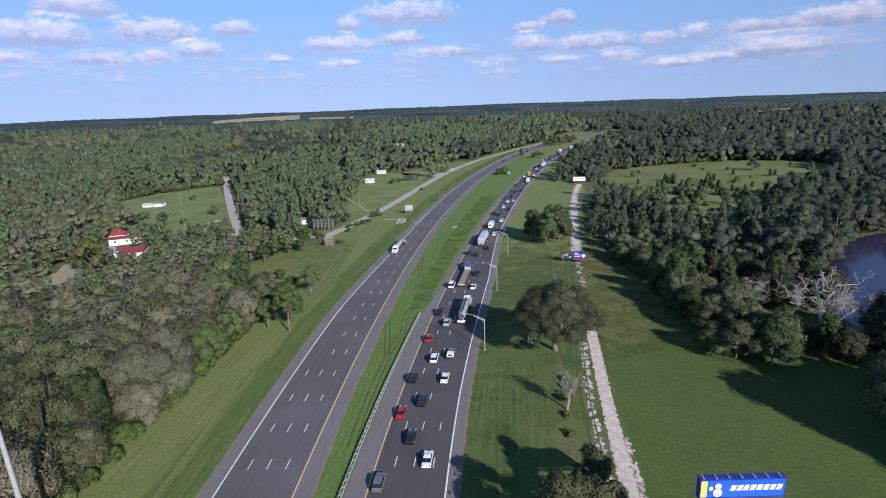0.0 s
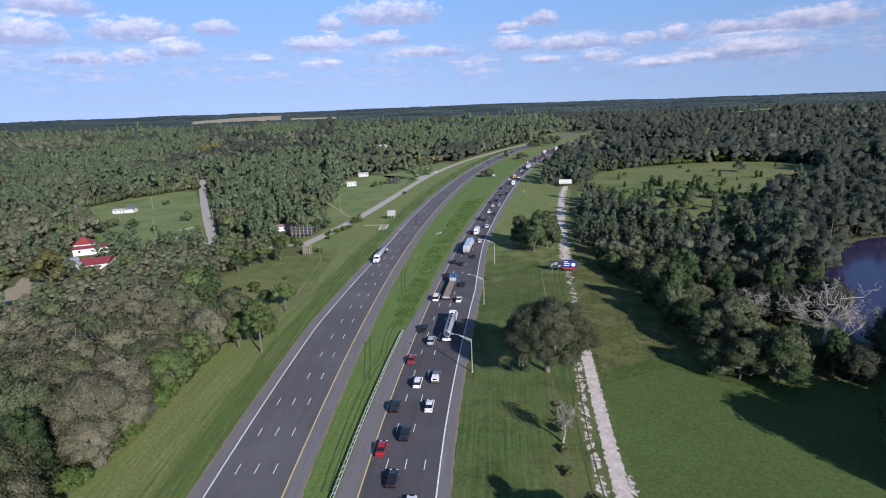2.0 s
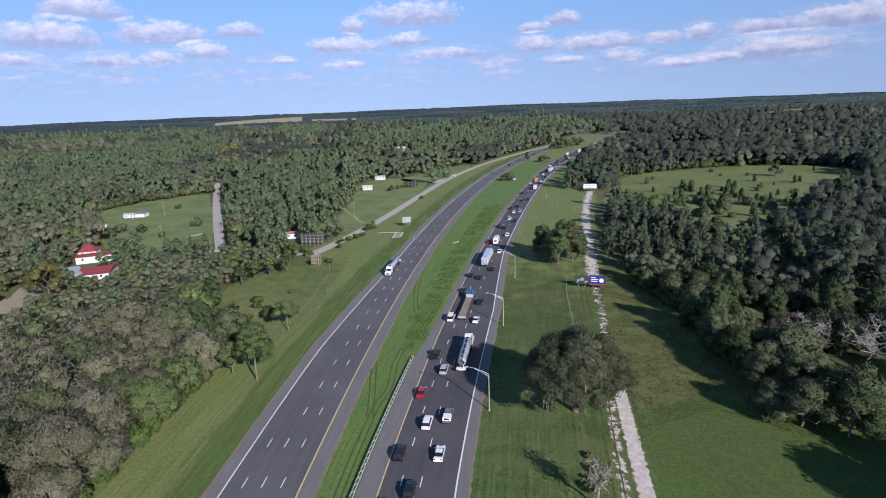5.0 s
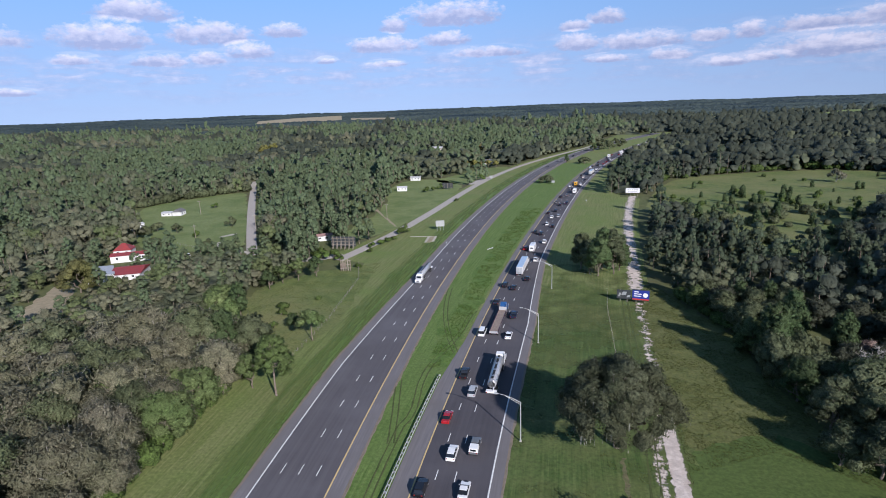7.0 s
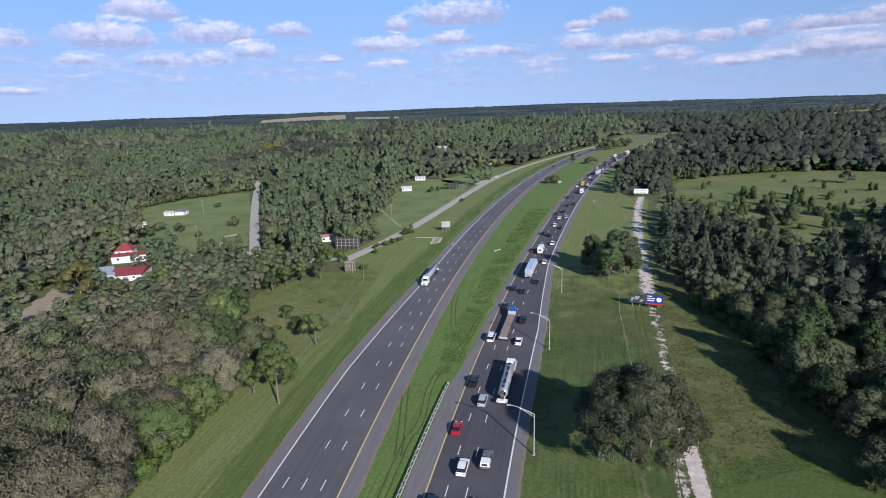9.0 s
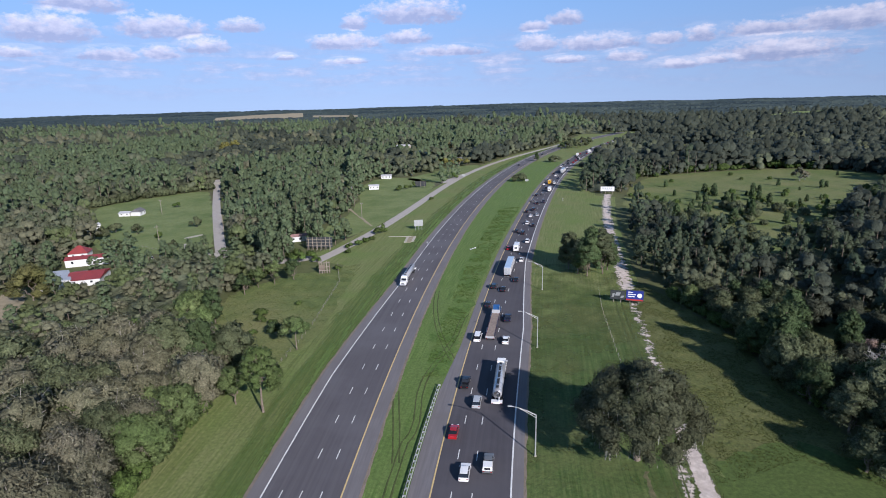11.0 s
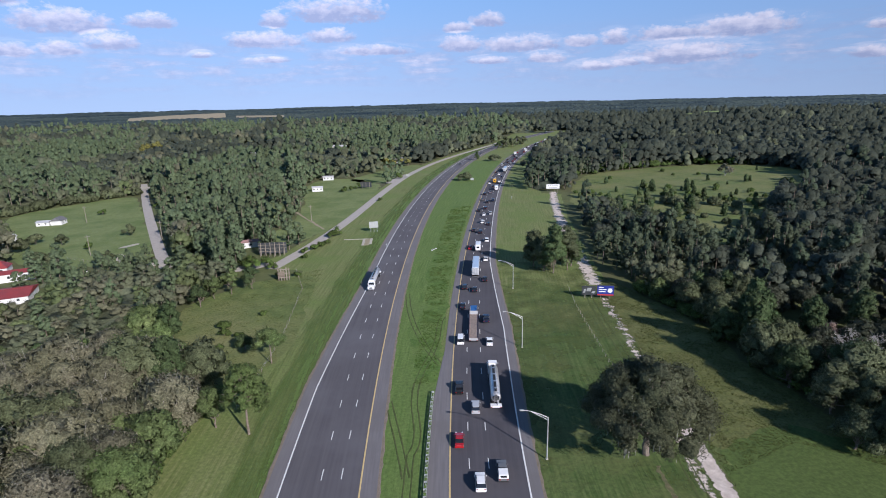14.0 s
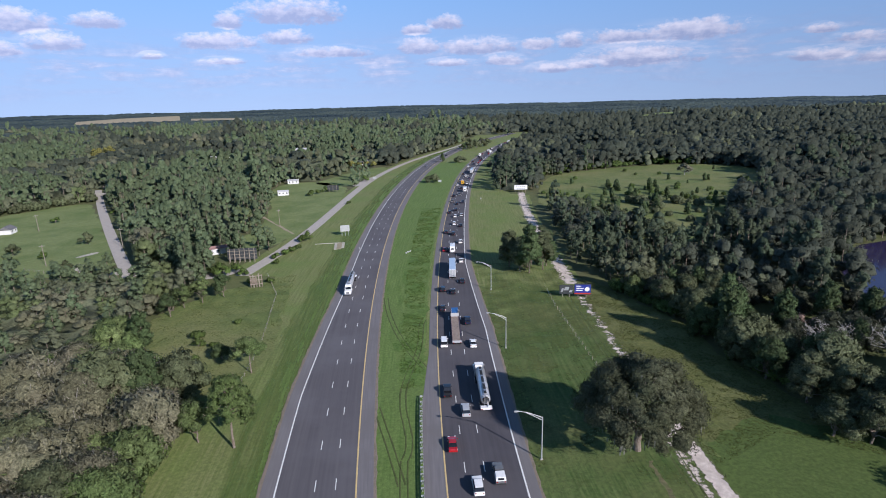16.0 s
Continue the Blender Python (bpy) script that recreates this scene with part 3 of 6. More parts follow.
Y0, Y1 = -160, 1130
tagged(ribbon("verge", L_LINE, Y0, 1080, lambda y: np.where(y < 232, -43 - 2.5 * np.sin(y * 0.05), FRONT(y) - L_LINE(y) - 6), 2, 0.03, VERGE, 6, 0.15, 0.6, cols=6), "mown green verge grass beside the highway", "grass", kind="structure")
tagged(ribbon("verge_edge", L_LINE, Y0, 900, lambda y: -l_width(y) - 13.0, 2, 0.045, LUSH_EDGED, 4, 0.02, 0.5, seed=5), "lush green strip of grass along the shoulder", "grass", kind="structure")
tagged(ribbon("verge", R_LINE, Y0, Y1, lambda y: L_LINE(y) - R_LINE(y), lambda y: np.where(y < 410, PATH_LINE(y) - R_LINE(y) + 4, 42), 0.06, VERGE, 6, 0.15, 0.4, cols=8, seed=7), "green mown grass of median and roadside", "grass", kind="structure")
tagged(ribbon("median", R_LINE, Y0, 620, lambda y: L_LINE(y) - R_LINE(y) + 3, -3.5, 0.07, LUSH, 5, 0.02, 0.2, seed=8, cols=4), "lush green grass median between the carriageways", "grass", kind="structure")
tagged(ribbon("median_weeds", R_LINE, 135, 360, lambda y: (L_LINE(y) - R_LINE(y)) * 0.52 - 1.5 * np.sin(y * 0.09), lambda y: -4.3 - 0.8 * np.sin(y * 0.16), 0.085, WEEDS, 2.5, 0.03, 0.5, seed=9, cols=3), "taller bright green weeds in the median", "weeds", kind="structure")
tagged(ribbon("verge_edge", R_LINE, Y0, 238, lambda y: r_width(y), lambda y: PATH_LINE(y) - R_LINE(y) + 3.5, 0.075, LUSH_FADING, 4, 0.02, 0.4, seed=10, cols=6), "lush green strip of grass along the shoulder", "grass", kind="structure")
# wheel ruts of cars that crossed the median
for rut, y0, y1 in (
        (natural([108, 112, 116.5, 121.5, 128.7, 135, 141.7, 150.4, 160, 177], [-15.0, -13.9, -13.5, -13.9, -13.9, -13.2, -11.8, -9.0, -6.9, -3.9], 5), 108, 177),
        (natural([144, 149, 154.5, 165, 182, 200], [-7.0, -8.2, -9.9, -12.5, -14.3, -15.0], 3), 144, 200),
        (natural([101, 108.7, 116.6, 128], [-16.0, -17.0, -18.2, -19.9], 2), 101, 128), (natural([60, 85, 101, 108], [-17.0, -16.5, -15.8, -15.0], 2), 60, 108)):
    for off in (-0.68, 0.68):
        tagged(ribbon("wheel_rut", rut, y0, y1, off - 0.085, off + 0.085, 0.1, RUT, 1.5, 0.03, 0.035, seed=int(y0)), "dark wheel rut curving through the median grass", "rut", kind="structure")
for off in (-5.0, -3.2):
    tagged(ribbon("wheel_rut", PATH_LINE, 40, 200, lambda y: off - 0.14 + 0.5 * np.sin(y * 0.06), lambda y: off + 0.14 + 0.5 * np.sin(y * 0.06), 0.095, RUT, 2, 0.03, 0.06), "faint wheel rut through the roadside grass", "rut", kind="structure")
tagged(ribbon("pavement", L_LINE, Y0, Y1, lambda y: -l_width(y) - 2.6, 3.1, 0.11, SHOULDER), "grey asphalt shoulders of the highway", "road shoulder", kind="structure")
tagged(ribbon("pavement", R_LINE, Y0, Y1, lambda y: -4.0 + 1.6 * np.clip((y - 128) / 25, 0, 1), lambda y: r_width(y) + 2.2, 0.11, SHOULDER), "grey asphalt shoulders of the highway", "road shoulder", kind="structure")
for f, a0, a1, sd in ((L_LINE, lambda y: -l_width(y) - 3.15, lambda y: -l_width(y) - 2.5, 21), (L_LINE, lambda y: 3.0 + 0 * y, lambda y: 3.6 + 0 * y, 22), (R_LINE, lambda y: r_width(y) + 2.1, lambda y: r_width(y) + 2.6, 23)):
    tagged(ribbon("verge_dirt", f, Y0, 700, a0, a1, 0.105, EDGE_DIRT, 1.5, 0.02, 0.1, seed=sd), "thin brown dirt along the edge of the asphalt", "ground", kind="structure")
tagged(ribbon("road", L_LINE, Y0, Y1, lambda y: -l_width(y), 0.1, 0.125, ASPHALT), "dark asphalt carriageway of a divided highway", "road", kind="structure")
tagged(ribbon("road", R_LINE, Y0, Y1, -0.1, r_width, 0.125, ASPHALT_B), "dark asphalt carriageway of a divided highway", "road", kind="structure")
for f, width, sign in ((L_LINE, l_width, -1), (R_LINE, r_width, 1)):
    tagged(ribbon("yellow_edge_line", f, Y0, Y1, -0.055, 0.055, 0.14, YELLOW, drop=0.02), "yellow painted edge line on the asphalt", "road marking", kind="structure")
    tagged(ribbon("white_edge_line", f, Y0, Y1, lambda y: sign * width(y) - 0.06, lambda y: sign * width(y) + 0.06, 0.14, PAINT, drop=0.02), "white painted edge line on the asphalt", "road marking", kind="structure")
tagged(ribbon("frontage_road", FRONT, 238, 900, -2.9, 2.9, 0.07, LANE, 5), "pale worn asphalt frontage road", "road", kind="structure")
tagged(patch("frontage_bend", [(-77, 239), (-70.5, 249), (-80, 247.5), (-93, 241), (-97, 236), (-87, 235)], 0.078, LANE, 0.1), "pale worn asphalt bend of the frontage road", "road", kind="structure")
tagged(patch("gravel_lot", [(-34, 474), (-26, 500), (-14, 534), (-9, 526), (-16, 500), (-25, 474)], 0.085, LANE, 0.5), "pale gravel lot at the frontage road", "gravel lot", kind="structure")
tagged(ribbon("side_street", STREET, 246, 520, -2.6, 2.6, 0.07, LANE, 5), "narrow pale asphalt side street", "road", kind="structure")
tagged(ribbon("sand_track", PATH_LINE, 10, 116, -2.7, 2.7, 0.10, SAND_EDGED, 1.0, 0.02), "pale sandy track through the grass", "track", kind="structure")
SAND_SIDE = natural([40, 75, 110], [31.2, 33.9, 38.9], 2)
tagged(ribbon("sand_track", SAND_SIDE, 48, 108, -2.8, 2.8, 0.094, SAND_SPLASH, 1.0, 0.02), "broken white sand beside the track", "track", kind="structure")
SAND_EAST = natural([44, 54, 64], [36.4, 37.0, 38.0], 1)
tagged(ribbon("sand_track", SAND_EAST, 42, 64, -2.6, 2.6, 0.096, SAND_SPLASH, 1.0, 0.02), "broken white sand beside the track", "track", kind="structure")
FENCE_LINE = natural([60, 80, 98], [27.0, 28.9, 30.4], 2)
tagged(ribbon("fence_strip", FENCE_LINE, 44, 100, -0.35, 0.35, 0.092, DEAD_GRASS, 0.8, 0.02, 0.25), "strip of dead brown grass along an old fence line", "grass", kind="structure")
tagged(ribbon("sand_track", PATH_LINE, 120, 192, -4.4, 4.4, 0.10, SAND_SPARSE, 2.0, 0.02), "sand showing through thin grass", "track", kind="structure")
tagged(ribbon("sand_track", PATH_LINE, 200, 404, -5.0, 5.2, 0.10, SAND_PATCHY, 2, 0.02), "pale sandy track through the grass", "track", kind="structure")

LAWN_PLOT = [(34.0, 0), (37.0, 48), (39.4, 75), (42.2, 95), (44.2, 104), (60, 112), (80, 98), (112, 95), (150, 90), (150, -20), (60, -60)]
MEADOW_PLOT = [(86, 345), (104, 400), (118, 442), (145, 487), (178, 506), (215, 518), (272, 531), (320, 515), (335, 480), (300, 420), (240, 345), (200, 332), (140, 345), (110, 350)]
FIELD_PLOT = [(42, 96), (47, 150), (53, 195), (60, 210), (64, 192), (68, 176), (74, 160), (70, 128), (76, 104), (80, 90), (60, 104)]
POND_PLOT = [(118, 108), (116, 128), (134, 160), (150, 182), (168, 204), (188, 222), (230, 232), (270, 200), (260, 140), (190, 100), (140, 98)]
YARD_PLOT = [(-128, 251), (-136, 274), (-163, 331), (-199, 402), (-228, 458), (-262, 410), (-275, 372), (-215, 300), (-190, 255)]
YARD_B = [(-78, 268), (-60, 300), (-44, 365), (-36, 440), (-36, 472), (-60, 512), (-94, 514), (-96, 456), (-112, 450), (-112, 432), (-86, 418), (-80, 330), (-88, 290)]
SHED_FIELD = [(-246, 774), (-192, 792), (-172, 730), (-168, 680), (-200, 660), (-225, 690)]
DRIVE_FIELD = [(-142, 846), (-112, 858), (-92, 850), (-84, 770), (-74, 700), (-92, 690), (-112, 740)]
YARD_C = [(-34, 470), (-24, 520), (10, 610), (-20, 600), (-50, 540), (-70, 500)]
CLEAR_L = [(-54, 135), (-64, 140), (-76, 152), (-88, 178), (-93, 198), (-80, 216), (-50, 235), (-48, 170)]
DRIVE_PLOT = [(-182, 203), (-172, 198), (-158, 177), (-150, 160), (-158, 154), (-168, 164), (-178, 188)]
GLADE = [(98, 338), (103, 290), (106, 250), (140, 243), (178, 278), (208, 328), (150, 352), (110, 352)]
for nm, plot, z, m, lab in (
    ("lawn", LAWN_PLOT, 0.09, LAWN, "smooth bright green mown lawn"), ("meadow", MEADOW_PLOT, 0.075, PASTURE, "open olive green meadow with scattered saplings"),
    ("rough_grass", FIELD_PLOT, 0.085, MEADOW, "rough olive grass beside the woods"), ("yard_grass", YARD_PLOT, 0.05, YARD, "green grass yard round a white house"),
    ("yard_grass", YARD_B, 0.05, YARD, "green grass yard beside the frontage road"), ("yard_grass", YARD_C, 0.05, YARD, "green grass yard beside the frontage road"),
    ("field", SHED_FIELD, 0.05, YARD, "pale green field before a long shed"), ("field", DRIVE_FIELD, 0.05, YARD, "pale green field beside a gravel drive"),
    ("clearing", CLEAR_L, 0.05, PASTURE, "overgrown green clearing behind the verge"), ("drive", DRIVE_PLOT, 0.06, DIRT, "bare tan dirt drive"), ("clearing", GLADE, 0.065, PASTURE, "scrubby grass among young pines")):
    tagged(patch(nm, plot, z, m), lab, "ground", kind="structure")
tagged(patch("pond", POND_PLOT, 0.07, WATER, 0.4), "dark blue still pond", "water", kind="structure")

# ---- woods ----
OPEN = [LAWN_PLOT, MEADOW_PLOT, FIELD_PLOT, POND_PLOT, YARD_PLOT, YARD_B, YARD_C, CLEAR_L, DRIVE_PLOT, GLADE, SHED_FIELD, DRIVE_FIELD]
CLEAR_DISCS = [(-157, 211, 10), (-176, 238, 10), (-187, 250, 8), (-167, 206, 10), (-171, 226, 8), (-152, 201, 7), (-164, 197, 6), (-227, 349, 11), (-222, 304, 8), (-216, 292, 6), (-90, 276, 9), (-84, 443, 10), (-103, 438, 9), (-84, 503, 10), (-217, 768, 24), (-205, 745, 16), (-120, 800, 24), (-112, 775, 14), (-116, 845, 14), (-378, 832, 12), (-38, 745, 8), (102, 144, 7), (96, 148, 4), (108, 140, 4), (-62, 780, 14), (-20, 725, 14), (-22, 632, 14), (-48.7, 118, 6), (-51.5, 150, 5), (106, 116, 13), (92, 128, 6), (118, 112, 6), (-151, 243, 6), (-60, 480, 16), (-40, 590, 14), (-100, 560, 10)]


def wooded(x, y):
    """Where trees stand: not on roads, verges, plots or tracks."""
    ok = np.ones(np.shape(x), bool)
    for p in OPEN:
        ok &= ~inside(x, y, p)
    left = np.where(y < 225, L_LINE(y) - 39.5, np.minimum(FRONT(y) - 6, L_LINE(y) - 24))
    right = np.where(y < 410, PATH_LINE(y) + np.where(y > 245, 12, 6), R_LINE(y) + 31)
    ok &= (x < left) | (x > right) | (y > 1085)
    ok &= ~((np.abs(x - STREET(y)) < 6.5) & (y > 240) & (y < 525))
    ok &= ~((np.abs(x + 72) < 14) & (y > 215) & (y < 262))
    for cx, cy, rad in CLEAR_DISCS:
        ok &= np.hypot(x - cx, y - cy) > rad
    ok &= ~((y < 92) & (x > 0) & (x < 170))
    # open gaps and pale clearings in the far woods
    gap = np.sin(x * 0.013 + 2.1 * np.sin(y * 0.006)) * np.sin(y * 0.009 + 1.7 * np.sin(x * 0.005 + 1.0))
    ok &= ~((gap > 0.86) & (y > 540))
    return ok


def scatter(y0, y1, spacing, seed, spread=1.15, near=70):
    r = np.random.default_rng(seed)
    ys = np.arange(y0, y1, spacing)
    xs = np.arange(-spread * y1 - near, spread * y1 + near, spacing)
    X, Y = np.meshgrid(xs, ys)
    X = X + r.uniform(-0.42, 0.42, X.shape) * spacing
    Y = Y + r.uniform(-0.42, 0.42, X.shape) * spacing
    keep = (np.abs(X) < spread * Y + near) & wooded(X, Y)
    return np.c_[X[keep], Y[keep]]


def near_mesh(kind, seed, height, radius, n, size, leaf, bark, **kw):
    (wv, wf), (cv, cf, cn) = kind(seed, height, radius, n, size, **kw)
    return fast_mesh("trunk", wv, wf, bark), fast_mesh("crown", cv, cf, leaf, soft=cn)


def plant(name, meshes, label, x, y, s, rz, group="trees of the woods", category="tree", z=0.0):
    ob = thing(name, label, category, group, at=pose(x, y, z, 0, 0, rz))
    w = broad(x, y) if group == "trees of the woods" else 1.0
    ob.scale = (s * w, s * w, s)
    part_mesh("trunk", meshes[0], ob)
    part_mesh("crown", meshes[1], ob)
    return ob


def near_set(n, size, body):
    return {
        "grey": [near_mesh(make_broadleaf, 10 + i, 11.5, 6.6, n, size, LEAF_GREY, GREYBARK, twigs=52, body=body) for i in range(4)],
        "green": [near_mesh(make_broadleaf, 20 + i, 12.0, 5.8, n, size, LEAF_OAK, BARK, twigs=8, body=body) for i in range(3)],
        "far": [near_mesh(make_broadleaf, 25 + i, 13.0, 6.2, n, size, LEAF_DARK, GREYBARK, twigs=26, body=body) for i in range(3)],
        "fresh": [near_mesh(make_broadleaf, 30 + i, 10.0, 4.8, int(n * 0.8), size, LEAF_GREEN, BARK, twigs=4, body=body) for i in range(2)],
        "pine": [near_mesh(make_pine, 40 + i, 15.0, 3.6, int(n * 0.9), size, LEAF_PINE, BARK, body=body, bare=0.24) for i in range(4)],
    }


NEAR, NEXT = near_set(8500, 0.62, 1), near_set(2300, 0.95, 1)
LABELS = {
    "grey": "grey-green moss-hung hardwood with pale bare twigs", "green": "dark green leafy hardwood of the woods",
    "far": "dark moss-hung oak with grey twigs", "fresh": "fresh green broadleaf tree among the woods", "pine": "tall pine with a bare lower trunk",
}
NAMES = {"grey": "hardwood_tree", "far": "hardwood_tree", "green": "hardwood_tree", "fresh": "broadleaf_tree", "pine": "pine_tree"}


def kind_at(x, y, r):
    """Which trees grow where: moss-hung hardwoods left of the road, pines by the street and east of the track."""
    u = r.uniform()
    if y > 215:
        u = min(0.999, max(0.0, 0.5 + 1.0 * noise.noise(Vector((x * 0.022, y * 0.018, 2.7))) + (u - 0.5) * 0.6))
    if x < 0 and 145 < y < 215:
        return "grey" if u < 0.38 else "green" if u < 0.5 else "fresh" if u < 0.88 else "pine"
    if x < 0 and y < 215:
        return "grey" if u < 0.52 else "green" if u < 0.82 else "fresh" if u < 0.93 else "pine"
    if x < 0:
        return "pine" if u < (0.8 if y > 225 and x > STREET(y) else 0.36) else "green" if u < 0.78 else "fresh" if u < 0.9 else "grey"
    # Farther east the darker foliage takes the larger share.
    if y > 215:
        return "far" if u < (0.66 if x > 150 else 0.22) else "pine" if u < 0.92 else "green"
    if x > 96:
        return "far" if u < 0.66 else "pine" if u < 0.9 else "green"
    return "pine" if u < 0.5 else "green" if u < 0.8 else "fresh" if u < 0.86 else "far"


def tall(x, y):
    """How high the woods stand: lower beyond the clearing and before the red-roofed buildings."""
    if x < 0 and y > 118:
        return 0.44 if inside(np.array(x), np.array(y), [(-200, 118), (-118, 122), (-96, 172), (-108, 262), (-200, 262)]) else 0.76 if y > 140 else 1.0
    if x > 0:
        return 0.62 if 55 < x < 130 and 150 < y < 345 else 0.8
    return 1.0


def broad(x, y):
    """How much wider than usual the trees grow: the low thickets are broad for their height."""
    return 1.36 if tall(x, y) < 0.5 else 1.0


# Some distance haze is painted in: oak and pine foliage leans blue.
WOOD_MATS = [BARK] + [leaf_mat(nm, a, tuple(v * 1.08 for v in b), 0.06, 0.0, 0.7, ((0.3, 0.88, 1.12), (2.4, 0.72, 1.24))) for nm, a, b in (
    ("mossy_woods_foliage", (0.095, 0.104, 0.065), (0.122, 0.128, 0.085)), ("oak_woods_foliage", (0.076, 0.093, 0.055), (0.103, 0.120, 0.077)),
    ("fresh_woods_foliage", (0.076, 0.106, 0.044), (0.102, 0.130, 0.060)), ("pine_woods_foliage", (0.066, 0.099, 0.051), (0.091, 0.126, 0.069)),
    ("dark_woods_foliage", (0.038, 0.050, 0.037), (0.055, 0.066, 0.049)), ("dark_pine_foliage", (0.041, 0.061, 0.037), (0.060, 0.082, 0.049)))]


def understory(name, y0, y1, cell, seed, height, rough, reach=235, east=4000):
    """The leafy layer below the crowns, lower at the edges of the woods."""
    r = np.random.default_rng(seed)
    ys = np.arange(y0, y1 + cell, cell)
    xs = np.arange(-1.15 * y1 - 80, 1.15 * y1 + 80, cell)
    X, Y = np.meshgrid(xs, ys)
    ok = wooded(X, Y) & (np.abs(X) < 1.15 * Y + 80) & (np.hypot(X, Y) > reach) & (X < east)
    deep = ok.copy()
    for ax in (0, 1):
        for s in (-1, 1):
            deep &= np.roll(ok, s, ax)
    rim = deep.copy()
    for ax in (0, 1):
        for s in (-1, 1):
            rim &= np.roll(deep, s, ax)
    core = rim.copy()
    for ax in (0, 1):
        for s in (-1, 1):
            core &= np.roll(rim, s, ax)
    low = np.array([[tall(a, b) if b < 420 else 0.85 + 0.45 * noise.noise(Vector((a * 0.012, b * 0.012, 5.0))) for a, b in zip(ra, rb)] for ra, rb in zip(X, Y)])
    Z = np.where(core, 1.0, np.where(rim, 0.6, 0.03)) * height * low + r.normal(size=X.shape) * rough * np.where(core, 1.0, 0.2) + terrain(X, Y)
    X = X + r.uniform(-0.35, 0.35, X.shape) * cell
    Y = Y + r.uniform(-0.35, 0.35, X.shape) * cell
    k = len(xs)
    i, j = np.meshgrid(np.arange(len(ys) - 1), np.arange(k - 1), indexing="ij")
    q = np.stack([i * k + j, i * k + j + 1, (i + 1) * k + j + 1, (i + 1) * k + j], -1).reshape(-1, 4)
    q = q[deep.ravel()[q].all(1)]
    used, back = np.unique(q, return_inverse=True)
    v = np.stack([X, Y, Z], -1).reshape(-1, 3)[used]
    bumpy = unit(np.c_[r.normal(size=(len(v), 2)) * 0.45, np.ones(len(v))])
    # Cells east of the highway get the darker foliage colour.
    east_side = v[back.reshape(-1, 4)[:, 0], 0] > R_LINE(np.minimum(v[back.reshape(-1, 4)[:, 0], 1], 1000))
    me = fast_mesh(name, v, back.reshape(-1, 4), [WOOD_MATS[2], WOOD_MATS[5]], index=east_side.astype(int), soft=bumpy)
    tagged(new(name, me), "leafy dark green understory of the forest", "woods", kind="stuff")


spots = scatter(-10, 300, 7.2, 3)
spots = spots[np.argsort(np.hypot(spots[:, 0], spots[:, 1] + 5))]
count = 0
rest = []
tr = np.random.default_rng(8)
for x, y in spots:
    if count < 290 and not (x > 0 and y < 60):
        k = kind_at(x, y, tr)
        if x > 0 and tr.uniform() < (0.22 if x < 92 and y < 200 else 0.1):
            continue
        s = (tr.uniform(0.72, 1.25) if x < 0 else tr.uniform(0.55, 1.4)) * tall(x, y)
        pool = (NEAR if count < 72 else NEXT)[k]
        plant(NAMES[k], pool[tr.integers(len(pool))], LABELS[k], x, y, s, tr.uniform(0, 360))
        count += 1
    else:
        rest.append((x, y))


def woods(name, label, points, protos, chooser, r, smin, smax):
    """Many trees joined into one mesh, from light prototypes."""
    vs, fs, ix, ns, n = [], [], [], [], 0
    for x, y in points:
        s, a = r.uniform(smin, smax) * (tall(x, y) if y < 420 else 0.85 + 0.45 * noise.noise(Vector((x * 0.012, y * 0.012, 5.0)))), r.uniform(0, 6.28)
        w = s * (broad(x, y) if y < 420 else 1.0)
        c, q = math.cos(a) * w, math.sin(a) * w
        turn = np.array([[c, q, 0], [-q, c, 0], [0, 0, s * r.uniform(0.8, 1.3)]])
        for (v, f, m, nv) in protos[chooser(x, y, r)][r.integers(3)]:
            vs.append(v @ turn + [x, y, terrain(x, y)])
            ns.append(unit(nv @ turn))
            fs.append(np.where(f < 0, -1, f + n))
            ix.append(np.full(len(f), m))
            n += len(v)
    ob = new(name, fast_mesh(name, np.concatenate(vs), np.concatenate(fs), WOOD_MATS, index=np.concatenate(ix), soft=np.concatenate(ns)))
    return tagged(ob, label, "woods", kind="stuff")


def protos(n, size, trunk=True, few=1.0, fill=0.9, body=1, up=0.0):
    out = {}
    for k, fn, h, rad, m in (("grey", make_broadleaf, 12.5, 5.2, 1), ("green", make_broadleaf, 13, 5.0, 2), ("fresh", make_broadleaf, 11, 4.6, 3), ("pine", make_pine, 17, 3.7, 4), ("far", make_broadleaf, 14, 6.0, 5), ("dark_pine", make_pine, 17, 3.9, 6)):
        row = []
        for s in range(3):
            args = {"twigs": 0, "ruffle": 0.5, "body": body, "few": few, "fill": fill} if fn is make_broadleaf else {"bare": 0.2, "ruffle": 0.5, "body": body, "few": few, "fill": fill}
            wood, leafage = fn(100 + s, h, rad, n, size, **args)
            one = [(*leafage[:2], m, unit(leafage[2] * (1 - 0.5 * up) + [0, 0, up]))]
            if trunk:
                tv, tf = tube([(0, 0, -0.3), (0, 0, h * 0.5), (0, 0, h * 0.9)], [0.25, 0.2, 0.08], 4)
                one.append((tv, tf, 0, unit(tv * [1, 1, 0])))
            row.append(one)
        out[k] = row
    return out


MID, MIDFAR, DISTANT, REMOTE = protos(270, 1.0, few=0.42, fill=0.8, up=0.2), protos(105, 1.1, True, 0.28, 0.94, up=0.5), protos(22, 1.6, False, 0.19, 1.0, up=0.6), protos(5, 2.4, False, 0.1, 1.15, up=0.65)


